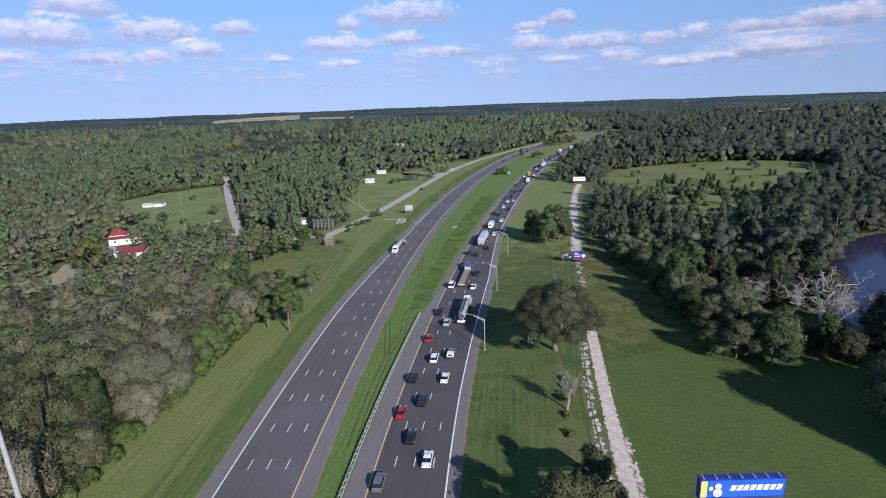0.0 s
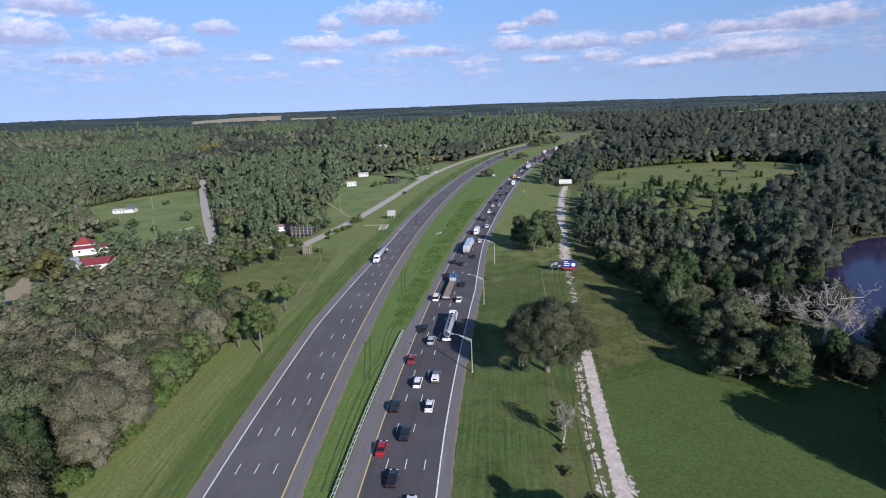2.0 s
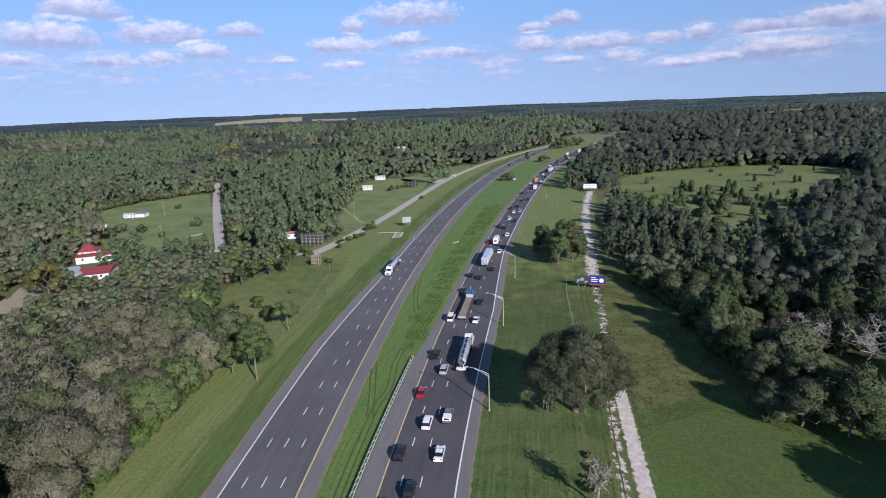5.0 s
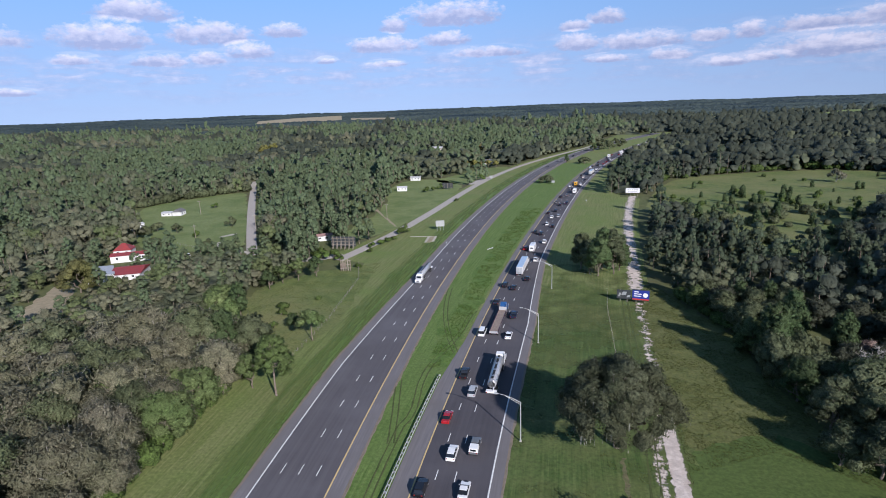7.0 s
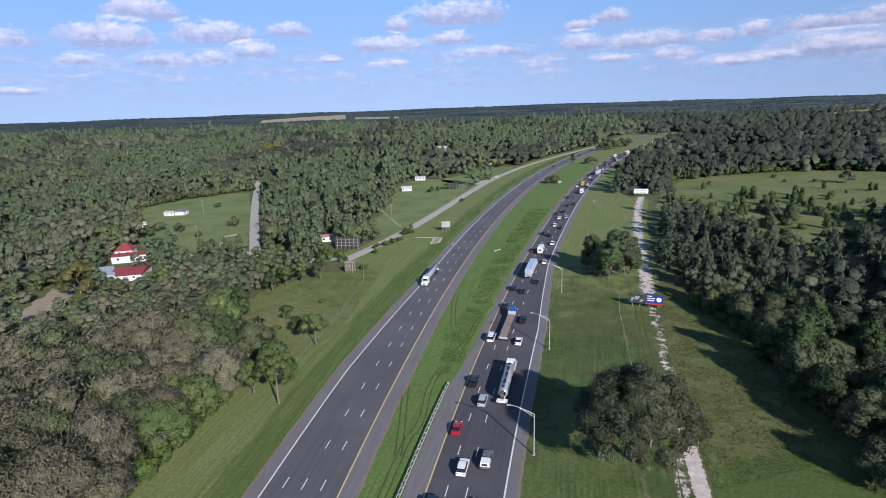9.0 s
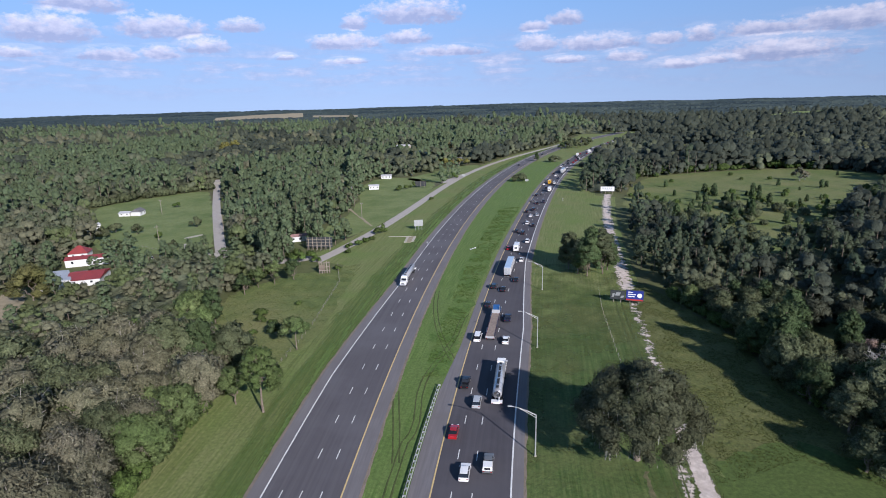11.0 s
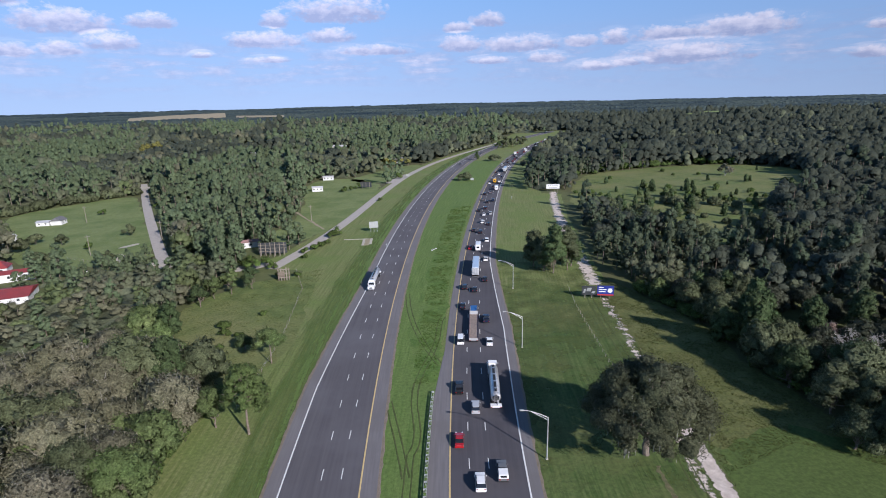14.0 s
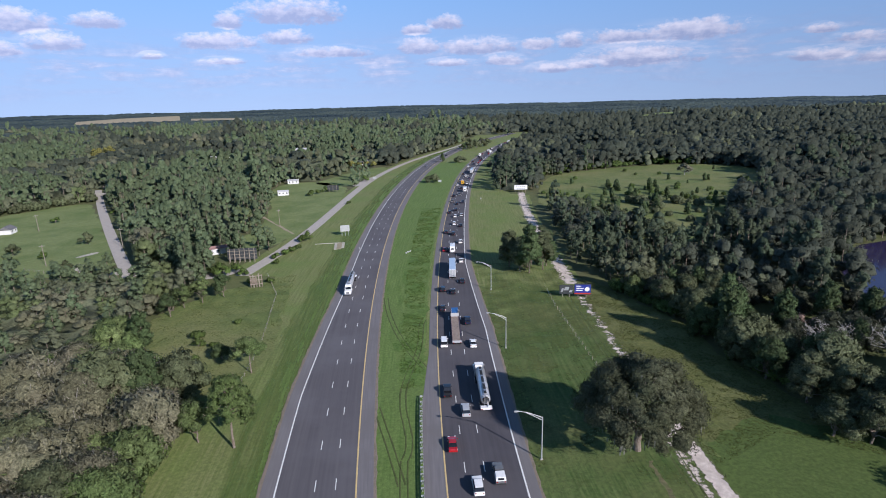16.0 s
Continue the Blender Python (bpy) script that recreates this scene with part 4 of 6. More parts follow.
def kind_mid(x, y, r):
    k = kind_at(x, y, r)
    # On the east side pines and some hardwoods swap to darker foliage colours.
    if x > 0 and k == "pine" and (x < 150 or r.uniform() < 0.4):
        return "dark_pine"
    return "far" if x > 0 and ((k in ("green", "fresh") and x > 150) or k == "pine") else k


MIDNEAR = protos(620, 0.76, few=0.6, fill=0.82, up=0.2)
close = [p for p in rest if p[0] < 0 and math.hypot(*p) < 300]
woods("mid_woods", "mixed green pine and hardwood forest", close, MIDNEAR, kind_at, np.random.default_rng(19), 0.8, 1.3)
woods("mid_woods", "mixed green pine and hardwood forest", [p for p in rest if not (p[0] < 0 and math.hypot(*p) < 300)], MID, kind_mid, np.random.default_rng(9), 0.75, 1.35)

understory("forest_understory", 20, 262, 3.2, 90, 5.4, 0.9, 40, -20)
understory("forest_understory", 262, 540, 4.5, 91, 9.6, 1.5)
understory("forest_understory", 540, 960, 7.0, 92, 11.2, 1.7)
understory("forest_understory", 960, 1800, 12.0, 93, 12.5, 2.0)

woods("mid_far_woods", "mixed green pine and hardwood forest", scatter(300, 520, 8.4, 4), MIDFAR, kind_mid, np.random.default_rng(14), 0.8, 1.35)


def kind_far(x, y, r):
    # stands of one kind, a few hundred metres across
    u = noise.noise(Vector((x * 0.0055, y * 0.0042, 0.3))) + 0.5 * noise.noise(Vector((x * 0.016, y * 0.012, 4.3))) + r.normal() * 0.1
    # Darker foliage makes up most of the far woods east of the road.
    if x > R_LINE(min(y, 1000)):
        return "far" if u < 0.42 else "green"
    return "pine" if u < 0.0 else "green" if u < 0.24 else "far" if u < 0.5 else "grey"


woods("far_woods", "dense dark green forest stretching away", scatter(520, 950, 11.2, 5), DISTANT, kind_far, np.random.default_rng(10), 0.9, 1.4)
woods("remote_woods", "hazy dark forest towards the horizon", scatter(950, 1800, 19.5, 6), REMOTE, kind_far, np.random.default_rng(11), 1.1, 1.7)


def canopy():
    """The closed forest roof beyond, as one lumpy sheet tinted blue for haze."""
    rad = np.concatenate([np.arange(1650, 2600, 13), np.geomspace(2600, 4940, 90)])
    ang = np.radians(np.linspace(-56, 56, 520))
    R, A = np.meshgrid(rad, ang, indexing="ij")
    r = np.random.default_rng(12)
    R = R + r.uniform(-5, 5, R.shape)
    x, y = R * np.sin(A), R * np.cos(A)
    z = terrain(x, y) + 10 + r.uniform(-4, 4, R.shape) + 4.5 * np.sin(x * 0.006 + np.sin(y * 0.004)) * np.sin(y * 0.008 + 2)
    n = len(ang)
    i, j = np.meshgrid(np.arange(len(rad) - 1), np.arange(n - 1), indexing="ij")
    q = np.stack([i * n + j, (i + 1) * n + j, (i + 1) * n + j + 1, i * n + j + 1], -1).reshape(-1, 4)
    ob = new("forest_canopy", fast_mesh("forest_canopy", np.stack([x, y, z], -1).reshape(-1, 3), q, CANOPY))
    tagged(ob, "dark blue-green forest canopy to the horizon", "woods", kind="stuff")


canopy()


def far_field(corners, m, label):
    """An open field on a far hillside, sloping towards the road."""
    bm = bmesh.new()
    bm.faces.new([bm.verts.new(c) for c in corners])
    bmesh.ops.triangulate(bm, faces=bm.faces[:])
    bmesh.ops.recalc_face_normals(bm, faces=bm.faces[:])
    me = bpy.data.meshes.new("far_field")
    bm.to_mesh(me)
    bm.free()
    me.materials.append(m)
    tagged(new("far_field", me), label, "field", kind="structure")


far_field([(-1068, 2200, 12), (-1112, 2330, 26), (-995, 2450, 32), (-788, 2500, 36), (-740, 2350, 20), (-918, 2250, 14)], DIRT, "pale tan field on a far rise")
far_field([(-700, 2350, 18), (-728, 2450, 24), (-528, 2450, 21), (-507, 2350, 16)], DIRT, "pale tan strip of far field")
far_field([(740, 1500, 14), (850, 1570, 19), (930, 1580, 19), (802, 1500, 13)], YARD, "pale green clearing among far woods")
far_field([(1461, 1600, 10), (1640, 1700, 22), (1900, 1720, 26), (1690, 1550, 9)], YARD, "pale green far pasture")

# ---- single trees ----
def cluster_tree(name, label, x, y, clumps, n, size, leaf, bark, trunk_r, limbs=8, moss=0, group="", category="tree", seed=1, fork_at=0.55, leader=False):
    """A tree of its own shape, from its foliage masses (x, y, z, rx, rz) about the foot."""
    r = np.random.default_rng(seed)
    c = np.asarray(clumps, float)
    mid = c[:, :3].mean(0)
    fork = np.array([mid[0] * 0.2, mid[1] * 0.2, max(min(1.5, c[:, 2].min()), c[:, 2].min() * fork_at)])
    if leader:
        fork = np.array([0, 0, 0.9 * c[:, 2].max()])
    wood = [limb(r, (0, 0, -0.4), fork, trunk_r, trunk_r * (0.25 if leader else 0.75), 0.012 if leader else 0.06, 5, 9)]
    for k in c[r.permutation(len(c))[:limbs]]:
        foot = np.array([0, 0, min(fork[2], k[2]) * 0.88]) if leader else fork - [0, 0, 0.3]
        wood.append(limb(r, foot, k[:3], trunk_r * (0.3 if leader else 0.5), 0.08 if not leader else 0.03, 0.14, 6, 6))
    for i in range(limbs * 4):
        k = c[r.integers(len(c))]
        wood.append(limb(r, k[:3], k[:3] + unit(r.normal(size=3) + [0, 0, 0.3]) * k[3] * r.uniform(0.9, 1.25), 0.07, 0.02, 0.2, 4, 3))
    ob = thing(name, label, category, group, at=pose(x, y, 0))
    part_mesh("trunk", fast_mesh("trunk", *join(wood), bark), ob)
    cv, cf, cn = crown(r, clumps, n, size)
    part_mesh("crown", fast_mesh("crown", cv, cf, leaf, soft=cn), ob)
    if moss:
        k = c[r.choice(len(c), moss)]
        d = unit(r.normal(size=(moss, 3)) * [1, 1, 0.4])
        top = k[:, :3] + d * k[:, 3:4] * 0.95 - [0, 0, 0.4]
        wide = unit(np.cross(d, [0, 0, 1.0])) * r.uniform(0.08, 0.22, moss)[:, None]
        down = np.c_[np.zeros((moss, 2)), r.uniform(0.6, 1.9, moss)]
        v = np.stack([top - wide, top + wide, top + wide * 0.4 - down, top - wide * 0.5 - down * 0.9], 1).reshape(-1, 3)
        part_mesh("hanging_moss", fast_mesh("hanging_moss", v, np.arange(4 * moss).reshape(-1, 4), MOSS), ob, "grey hanging moss")["kind"] = "stuff"
    return ob


MOSS = mat("hanging_moss", (0.13, 0.135, 0.105), (0.18, 0.18, 0.145), 2.0, 0.95, 0)


def dome(r, k, rx, ry, z0, z1, s0, s1, lean=(0, 0), wob=0.09):
    out = []
    for i in range(k):
        a, q = r.uniform(0, 2 * np.pi), math.sqrt(r.uniform(0, 1))
        q = min(0.96, q * (1 + wob * (math.sin(3 * a + k) + 0.7 * math.sin(5 * a + 2 * k))))
        z = z0 + (z1 - z0) * math.sqrt(max(0, 1 - q * q)) * r.uniform(0.55, 1.0)
        s = r.uniform(s0, s1)
        out.append((math.cos(a) * q * rx + lean[0], math.sin(a) * q * ry + lean[1], z, s, s * 0.75))
    return out


tr = np.random.default_rng(21)
cluster_tree("live_oak", "broad grey-green live oak with hanging moss", 30.0, 103.5, dome(tr, 120, 11.6, 10.8, 5.6, 18.8, 1.5, 2.7, wob=0.07), 30000, 0.42, LEAF_LIVE, BARK, 0.75, 22, 260, seed=31)
cluster_tree("roadside_tree", "dark bushy tree at the foot of the track", 27.2, 42.5, dome(tr, 26, 4.6, 4.6, 2.6, 11.2, 0.8, 1.5), 4600, 0.55, LEAF_OAK, BARK, 0.4, 8, 60, seed=32)
cluster_tree("roadside_tree", "dark leafy tree in the roadside grass", 20.5, 33.0, dome(tr, 30, 5.5, 5.5, 3.0, 13.0, 1.3, 2.3), 4000, 0.6, LEAF_OAK, BARK, 0.4, 8, 0, seed=33)
for i, (x, y, w, h) in enumerate(((36.5, 226, 3.6, 17), (42.0, 216, 4.2, 19), (48.5, 219, 4.0, 19), (45.0, 226, 3.8, 18), (39, 219, 3.2, 15), (51.5, 224, 3.6, 16))):
    cluster_tree("roadside_tree", "dark green leafy tree of a roadside clump", x, y, dome(tr, 60, w, w, 1.4, h - 1.0, 1.1, 1.9), 3800, 0.6, LEAF_PINE if i % 2 else LEAF_OAK, BARK, 0.3, 7, 0, "roadside clump", seed=40 + i)
cluster_tree("verge_pine", "tall thin pine with an open crown and bare trunk", -48.7, 118.2, dome(tr, 46, 4.2, 4.2, 5.6, 16.0, 0.9, 1.6), 5200, 0.5, LEAF_BRIGHT, BARK, 0.3, 20, 0, seed=51, leader=True)
cluster_tree("verge_tree", "leafy green tree at the edge of the verge", -51.5, 150.5, dome(tr, 24, 3.8, 3.8, 4.2, 10.2, 0.9, 1.5), 2600, 0.5, LEAF_GREEN, BARK, 0.2, 9, 0, seed=52, leader=True)
cluster_tree("verge_tree", "leafy green tree at the edge of the verge", -56.5, 121.5, dome(tr, 18, 3.6, 3.6, 2.2, 9.6, 1.0, 1.7), 2200, 0.6, LEAF_GREEN, BARK, 0.2, 6, 0, seed=53)
for i, (x, y, w, h, m) in enumerate(((35.5, 476, 7.5, 7.0, LEAF_OAK), (84, 620, 8.0, 8.0, LEAF_OAK), (66, 634, 3.5, 11, LEAF_PINE), (126, 790, 9, 13, LEAF_OAK), (139, 800, 9, 14, LEAF_OAK), (150, 822, 9, 14, LEAF_OAK), (163, 838, 8, 13, LEAF_OAK), (113, 770, 6, 12, LEAF_PINE), (134, 830, 8, 15, LEAF_OAK))):
    cluster_tree("median_tree", "dark rounded tree standing in the median", x, y, dome(tr, 14, w * 0.7, w * 0.7, 1.2, h - 1.5, w * 0.22, w * 0.36), 700, 1.4, m, BARK, 0.3, 5, 0, "median trees", seed=60 + i)
for i, (x, y, h) in enumerate(((-171, 286, 3.6), (-190, 296, 6.5), (-164, 312, 6.5), (-211, 376, 4.5), (-205, 300, 7), (-150, 262, 5), (-182, 264, 6.5), (-196, 266, 7), (-203, 286, 7), (-187, 398, 3), (-172, 258, 6))):
    cluster_tree("yard_tree", "rounded dark green yard tree on the grass", x, y, dome(tr, 10, h * 0.45, h * 0.45, h * 0.2, h * 0.82, h * 0.16, h * 0.26), 650, 0.9, LEAF_BUSH if h < 5 else LEAF_OAK, BARK, 0.18, 4, 0, "yard trees", seed=70 + i)
for i, (x, y, h) in enumerate(((-62, 262, 3.0), (-58.5, 267, 3.4), (-56, 272, 3.4), (-54, 277, 2.6), (-60.5, 252, 2.4), (-53, 290, 3.6), (-51.5, 293, 5.2), (-66, 224, 3.0), (-59, 226, 2.4), (-70, 170, 2.6), (-72, 176, 3.2), (-65, 168, 2.2), (-62, 186, 2.0), (-68, 160, 2.4), (-33, 392, 2.5), (-62, 436, 5), (-57, 442, 4.5), (-53, 452, 5), (-22, 500, 6), (-75, 241, 5), (-79, 238, 6), (-71, 238, 3.5), (-83, 243, 6))):
    cluster_tree("bush", "low green bush in the rough grass", x, y, dome(tr, 7, h * 0.5, h * 0.5, h * 0.15, h * 0.8, h * 0.22, h * 0.34), 420, 0.6, LEAF_BUSH, BARK, 0.08, 3, 0, "roadside bushes", "bush", seed=90 + i)
cluster_tree("yellowing_tree", "rounded tree with yellow-green autumn leaves", -163.5, 190.5, dome(tr, 46, 6.6, 6.6, 2.0, 13.5, 1.6, 2.5), 4200, 0.6, leaf_mat("yellow_green_leaves", (0.102, 0.108, 0.038), (0.080, 0.098, 0.033)), BARK, 0.3, 6, 0, seed=120)
YELLOW_LEAF = leaf_mat("yellow_leaves", (0.15, 0.16, 0.04), (0.19, 0.18, 0.06))
for i, (x, y, w) in enumerate(((-384, 828, 7), (-372, 838, 8))):
    cluster_tree("yellowing_tree", "tall yellow-green tree above the far woods", x, y, dome(tr, 26, w, w, 5, 19, 2.0, 3.2), 900, 1.3, YELLOW_LEAF, BARK, 0.35, 6, 0, "far yellow trees", seed=122 + i)
cluster_tree("turning_tree", "reddish tan autumn tree among green woods", -38, 745, dome(tr, 24, 5.5, 5.5, 3, 15, 1.8, 2.8), 800, 1.2, LEAF_TAN, BARK, 0.3, 6, 0, seed=125)
for i, (x, y, h) in enumerate(((-42, 592, 8), (-34, 598, 9), (-27, 594, 7.5), (-20, 602, 9), (-12, 598, 7), (-36, 606, 9))):
    cluster_tree("palm_tree", "yellow-green bushy palm beside the frontage road", x, y, dome(tr, 12, 2.6, 2.6, 3.0, h, 1.1, 1.8), 420, 1.1, YELLOW_LEAF, BARK, 0.2, 5, 0, "palms at the frontage road", seed=126 + i)
PLUME = leaf_mat("dry_pinkish_plumes", (0.19, 0.145, 0.125), (0.26, 0.20, 0.175))
for i, (x, y, h) in enumerate(((96, 149, 5.5), (99.5, 146, 6.0), (102.5, 143.5, 6.2), (105, 141.5, 5.8), (108.5, 140, 5.5), (112, 137, 5.2))):
    cluster_tree("plume_shrub", "dry pinkish-tan shrub at the edge of dark woods", x, y, dome(tr, 16, 2.2, 1.8, 0.8, h, 0.7, 1.2), 1100, 0.4, PLUME, GREYBARK, 0.1, 9, 0, "plume shrubs", "bush", seed=134 + i)
cluster_tree("pale_tree", "pale grey half-bare tree in the meadow", 252, 455, dome(tr, 14, 5.5, 5.5, 2.5, 9.5, 1.5, 2.4), 420, 0.9, LEAF_GREY, GREYBARK, 0.3, 14, 120, seed=121)


def dead_tree(name, label, x, y, height, spread, seed, boughs=9, leaf=None):
    """Bare forked limbs, silvered by weather."""
    r = np.random.default_rng(seed)
    wood = [limb(r, (0, 0, -0.3), (0.3, 0.2, height * 0.55), height * 0.03, height * 0.018, 0.06, 6, 8)]
    tips = []
    for i in range(boughs):
        a = i * 2.4 + r.normal() * 0.3
        s = np.array([0.2, 0.1, height * r.uniform(0.3, 0.55)])
        e = np.array([math.cos(a) * spread * r.uniform(0.5, 0.85), math.sin(a) * spread * r.uniform(0.5, 0.85), height * r.uniform(0.55, 1.0)])
        wood.append(limb(r, s, e, height * 0.014, 0.07, 0.2, 6, 6))
        for j in range(7):
            b = s + (e - s) * r.uniform(0.4, 1)
            q = b + unit(r.normal(size=3) + unit(e - s) * 0.9 + [0, 0, 0.35]) * spread * r.uniform(0.2, 0.45)
            wood.append(limb(r, b, q, 0.09, 0.035, 0.25, 5, 4))
            for k in range(4):
                c = b + (q - b) * r.uniform(0.3, 1)
                t = c + unit(r.normal(size=3) + [0, 0, 0.3]) * r.uniform(0.8, 2.0)
                wood.append(limb(r, c, t, 0.05, 0.02, 0.25, 4, 3))
                tips.append(t)
    ob = thing(name, label, "dead tree", at=pose(x, y, 0))
    part_mesh("trunk", fast_mesh("trunk", *join(wood), SILVER if leaf is None else GREYBARK), ob)
    if leaf:
        p = np.array(tips)[r.choice(len(tips), 500)] + r.normal(size=(500, 3)) * 0.3
        part_mesh("foliage", fast_mesh("foliage", *leaves(r, p, unit(r.normal(size=(500, 3))), 0.4), leaf), ob)["kind"] = "stuff"
    return ob


LEAF_OLIVE = leaf_mat("olive_bramble_leaves", (0.10, 0.115, 0.035), (0.13, 0.13, 0.05))
SILVER = mat("silvered_wood", (0.28, 0.255, 0.225), (0.40, 0.37, 0.335), 1.5, 0.9, 0.3, 6.0)
dead_tree("dead_tree", "bare silvery dead tree at the pond's edge", 106, 115, 15, 12.5, 5, 14)
dead_tree("dead_tree", "bare grey tree tangled in the woods", 118, 112, 10, 7, 6, 8)
dead_tree("dead_tree", "bare grey tree tangled in the woods", 92, 128, 10, 6, 7, 8)
dead_tree("snag", "slender half-dead roadside tree with few leaves", 28.3, 73.5, 9.0, 2.2, 9, 7, LEAF_BUSH)
for i, (x, y, h) in enumerate(((28.6, 76, 2.4), (28.9, 79.5, 1.6), (29.3, 83, 1.3), (28.0, 71, 1.5), (29.6, 87, 1.2), (27.3, 64, 1.6))):
    cluster_tree("bramble", "tangled bramble bush along an old fence line", x, y, dome(tr, 8, h * 0.5, h * 0.7, h * 0.15, h * 0.9, h * 0.2, h * 0.32), 420, 0.35, LEAF_OLIVE, GREYBARK, 0.05, 3, 0, "fence line brambles", "bush", seed=190 + i)
# tall trees east of the lawn, which shade it
for i, (x, y, h) in enumerate(((90, 60, 18), (97, 70, 15), (110, 68, 17), (120, 76, 15), (132, 74, 16), (95, 52, 18), (104, 46, 19), (104, 64, 15), (116, 56, 18), (112, 36, 19), (122, 44, 18), (128, 62, 17), (100, 40, 16))):
    cluster_tree("lawn_edge_tree", "tall dark hardwood at the edge of the lawn", x, y, dome(tr, 44, 7.0, 7.0, h * 0.2, h - 1, 1.9, 3.0), 2600, 0.95, LEAF_OAK, BARK, 0.4, 8, 0, "trees at the lawn", seed=130 + i)

for i, (x, y, h, w) in enumerate(((73, 124, 11.5, 4.2), (70, 101, 9, 3.6), (75, 97.5, 12, 4.6), (82, 94, 13, 5), (74.5, 113, 12.5, 4.4), (76.5, 158, 12, 3.6), (78, 141, 12.5, 4.0), (73, 172, 11, 3.4), (80, 106, 14, 5), (82, 120, 14, 4.8))):
    cluster_tree("field_edge_tree", "dark green leafy tree at the edge of rough grass", x, y, dome(tr, 30, w, w, h * 0.18, h - 1.5, 1.2, 2.0), 3600, 0.55, LEAF_OAK if i % 3 else LEAF_PINE, BARK, 0.28, 7, 0, "trees at the field edge", seed=150 + i)

# pines and shrubs in the overgrown clearing
for i, (x, y, h) in enumerate(((-70, 152, 7), (-86, 196, 9), (-79, 208, 11), (-73, 213, 10), (-84, 204, 10), (-61, 160, 5))):
    cluster_tree("clearing_pine", "green open-crowned pine in the clearing", x, y, dome(tr, 18, h * 0.3, h * 0.3, h * 0.25, h - 1, 0.8, 1.4), 1300, 0.6, LEAF_PINE if i % 2 else LEAF_GREEN, BARK, 0.18, 6, 0, "pines in the clearing", seed=170 + i)

# saplings and scrub of the meadow
sap = np.random.default_rng(44)
SAPLING = near_mesh(make_pine, 71, 4.2, 1.25, 170, 0.6, LEAF_PINE, BARK, bare=0.12)
SCRUB = near_mesh(make_broadleaf, 72, 3.0, 1.9, 420, 0.45, LEAF_BUSH, BARK, twigs=2)
n = 0
while n < 90:
    x, y = sap.uniform(88, 320), sap.uniform(255, 500)
    dense = 0.9 if (100 < x < 215 and y < 400) else 0.25
    if inside(np.array(x), np.array(y), MEADOW_PLOT) and sap.uniform() < dense and sap.uniform() < math.exp(-((y - 360) / 70) ** 2) + 0.15:
        if sap.uniform() < 0.6:
            plant("sapling", SAPLING, "young dark green pine sapling in the meadow", x, y, sap.uniform(0.6, 1.7), sap.uniform(0, 360), "meadow saplings")
        else:
            plant("scrub_bush", SCRUB, "low dark scrub bush in the meadow", x, y, sap.uniform(0.6, 1.4), sap.uniform(0, 360), "meadow scrub", "bush")
        n += 1

BRUSH = near_mesh(make_broadleaf, 74, 4.4, 3.3, 620, 0.6, LEAF_OAK, GREYBARK, twigs=8)
YOUNG = near_mesh(make_pine, 73, 7.0, 2.1, 420, 0.75, LEAF_PINE, BARK, bare=0.12)
n = 0
while n < 70:
    x, y = sap.uniform(98, 205), sap.uniform(255, 350)
    if inside(np.array(x), np.array(y), GLADE):
        u = sap.uniform()
        if u < 0.2:
            plant("young_pine", YOUNG, "young bushy pine in the scrub", x, y, sap.uniform(0.5, 1.2), sap.uniform(0, 360), "young pines")
        elif u < 0.38:
            plant("sapling", SAPLING, "young dark green pine sapling in the scrub", x, y, sap.uniform(0.6, 1.5), sap.uniform(0, 360), "scrub saplings")
        else:
            plant("scrub_bush", BRUSH, "broad grey-green bush in rough grass", x, y, sap.uniform(0.5, 1.3), sap.uniform(0, 360), "meadow scrub", "bush")
        n += 1
# brush along the far edge of the meadow
for i in range(40):
    k = (i + sap.uniform(0, 1)) / 40
    x = float(np.interp(k, [0, 0.15, 0.3, 0.5, 0.8, 1], [109, 140, 176, 215, 272, 322])) + sap.uniform(-3, 3)
    y = float(np.interp(k, [0, 0.15, 0.3, 0.5, 0.8, 1], [448, 492, 511, 523, 537, 519])) + sap.uniform(0, 4)
    plant("undergrowth_bush", SCRUB, "dark brush at the foot of tall woods", x, y, sap.uniform(1.3, 2.6), sap.uniform(0, 360), "undergrowth", "bush")
# brush at the back of the yard
for i in range(18):
    k = (i + sap.uniform(0, 1)) / 18
    x = float(np.interp(k, [0, 0.5, 1], [-226, -262, -276])) + sap.uniform(-3, 1)
    y = float(np.interp(k, [0, 0.5, 1], [458, 411, 370])) + sap.uniform(-1, 3)
    plant("undergrowth_bush", BRUSH, "dark brush at the back of a yard", x, y, sap.uniform(0.8, 1.5), sap.uniform(0, 360), "undergrowth", "bush")
# ragged undergrowth along the edges of the woods
for i in range(70):
    if i < 34:
        y = sap.uniform(40, 135)
        x = float(L_LINE(y)) - 38.2 - sap.uniform(0, 3)
        lab = "green undergrowth bush at the edge of the woods"
    else:
        y = sap.uniform(108, 200)
        x = float(np.interp(y, [100, 128, 160, 176, 205], [78, 72, 75, 70, 64])) + sap.uniform(-1, 4)
        lab = "dark undergrowth bush at the edge of the woods"
    plant("undergrowth_bush", SCRUB, lab, x, y, sap.uniform(0.6, 1.5), sap.uniform(0, 360), "undergrowth", "bush")

# ---- road furniture ----
STEEL = mat("galvanised_steel", (0.52, 0.53, 0.54), (0.42, 0.43, 0.44), 3.0, 0.5, 0, metal=0.6)
ALU = mat("pale_aluminium", (0.46, 0.47, 0.46), (0.38, 0.39, 0.38), 2.0, 0.45, 0, metal=0.3)
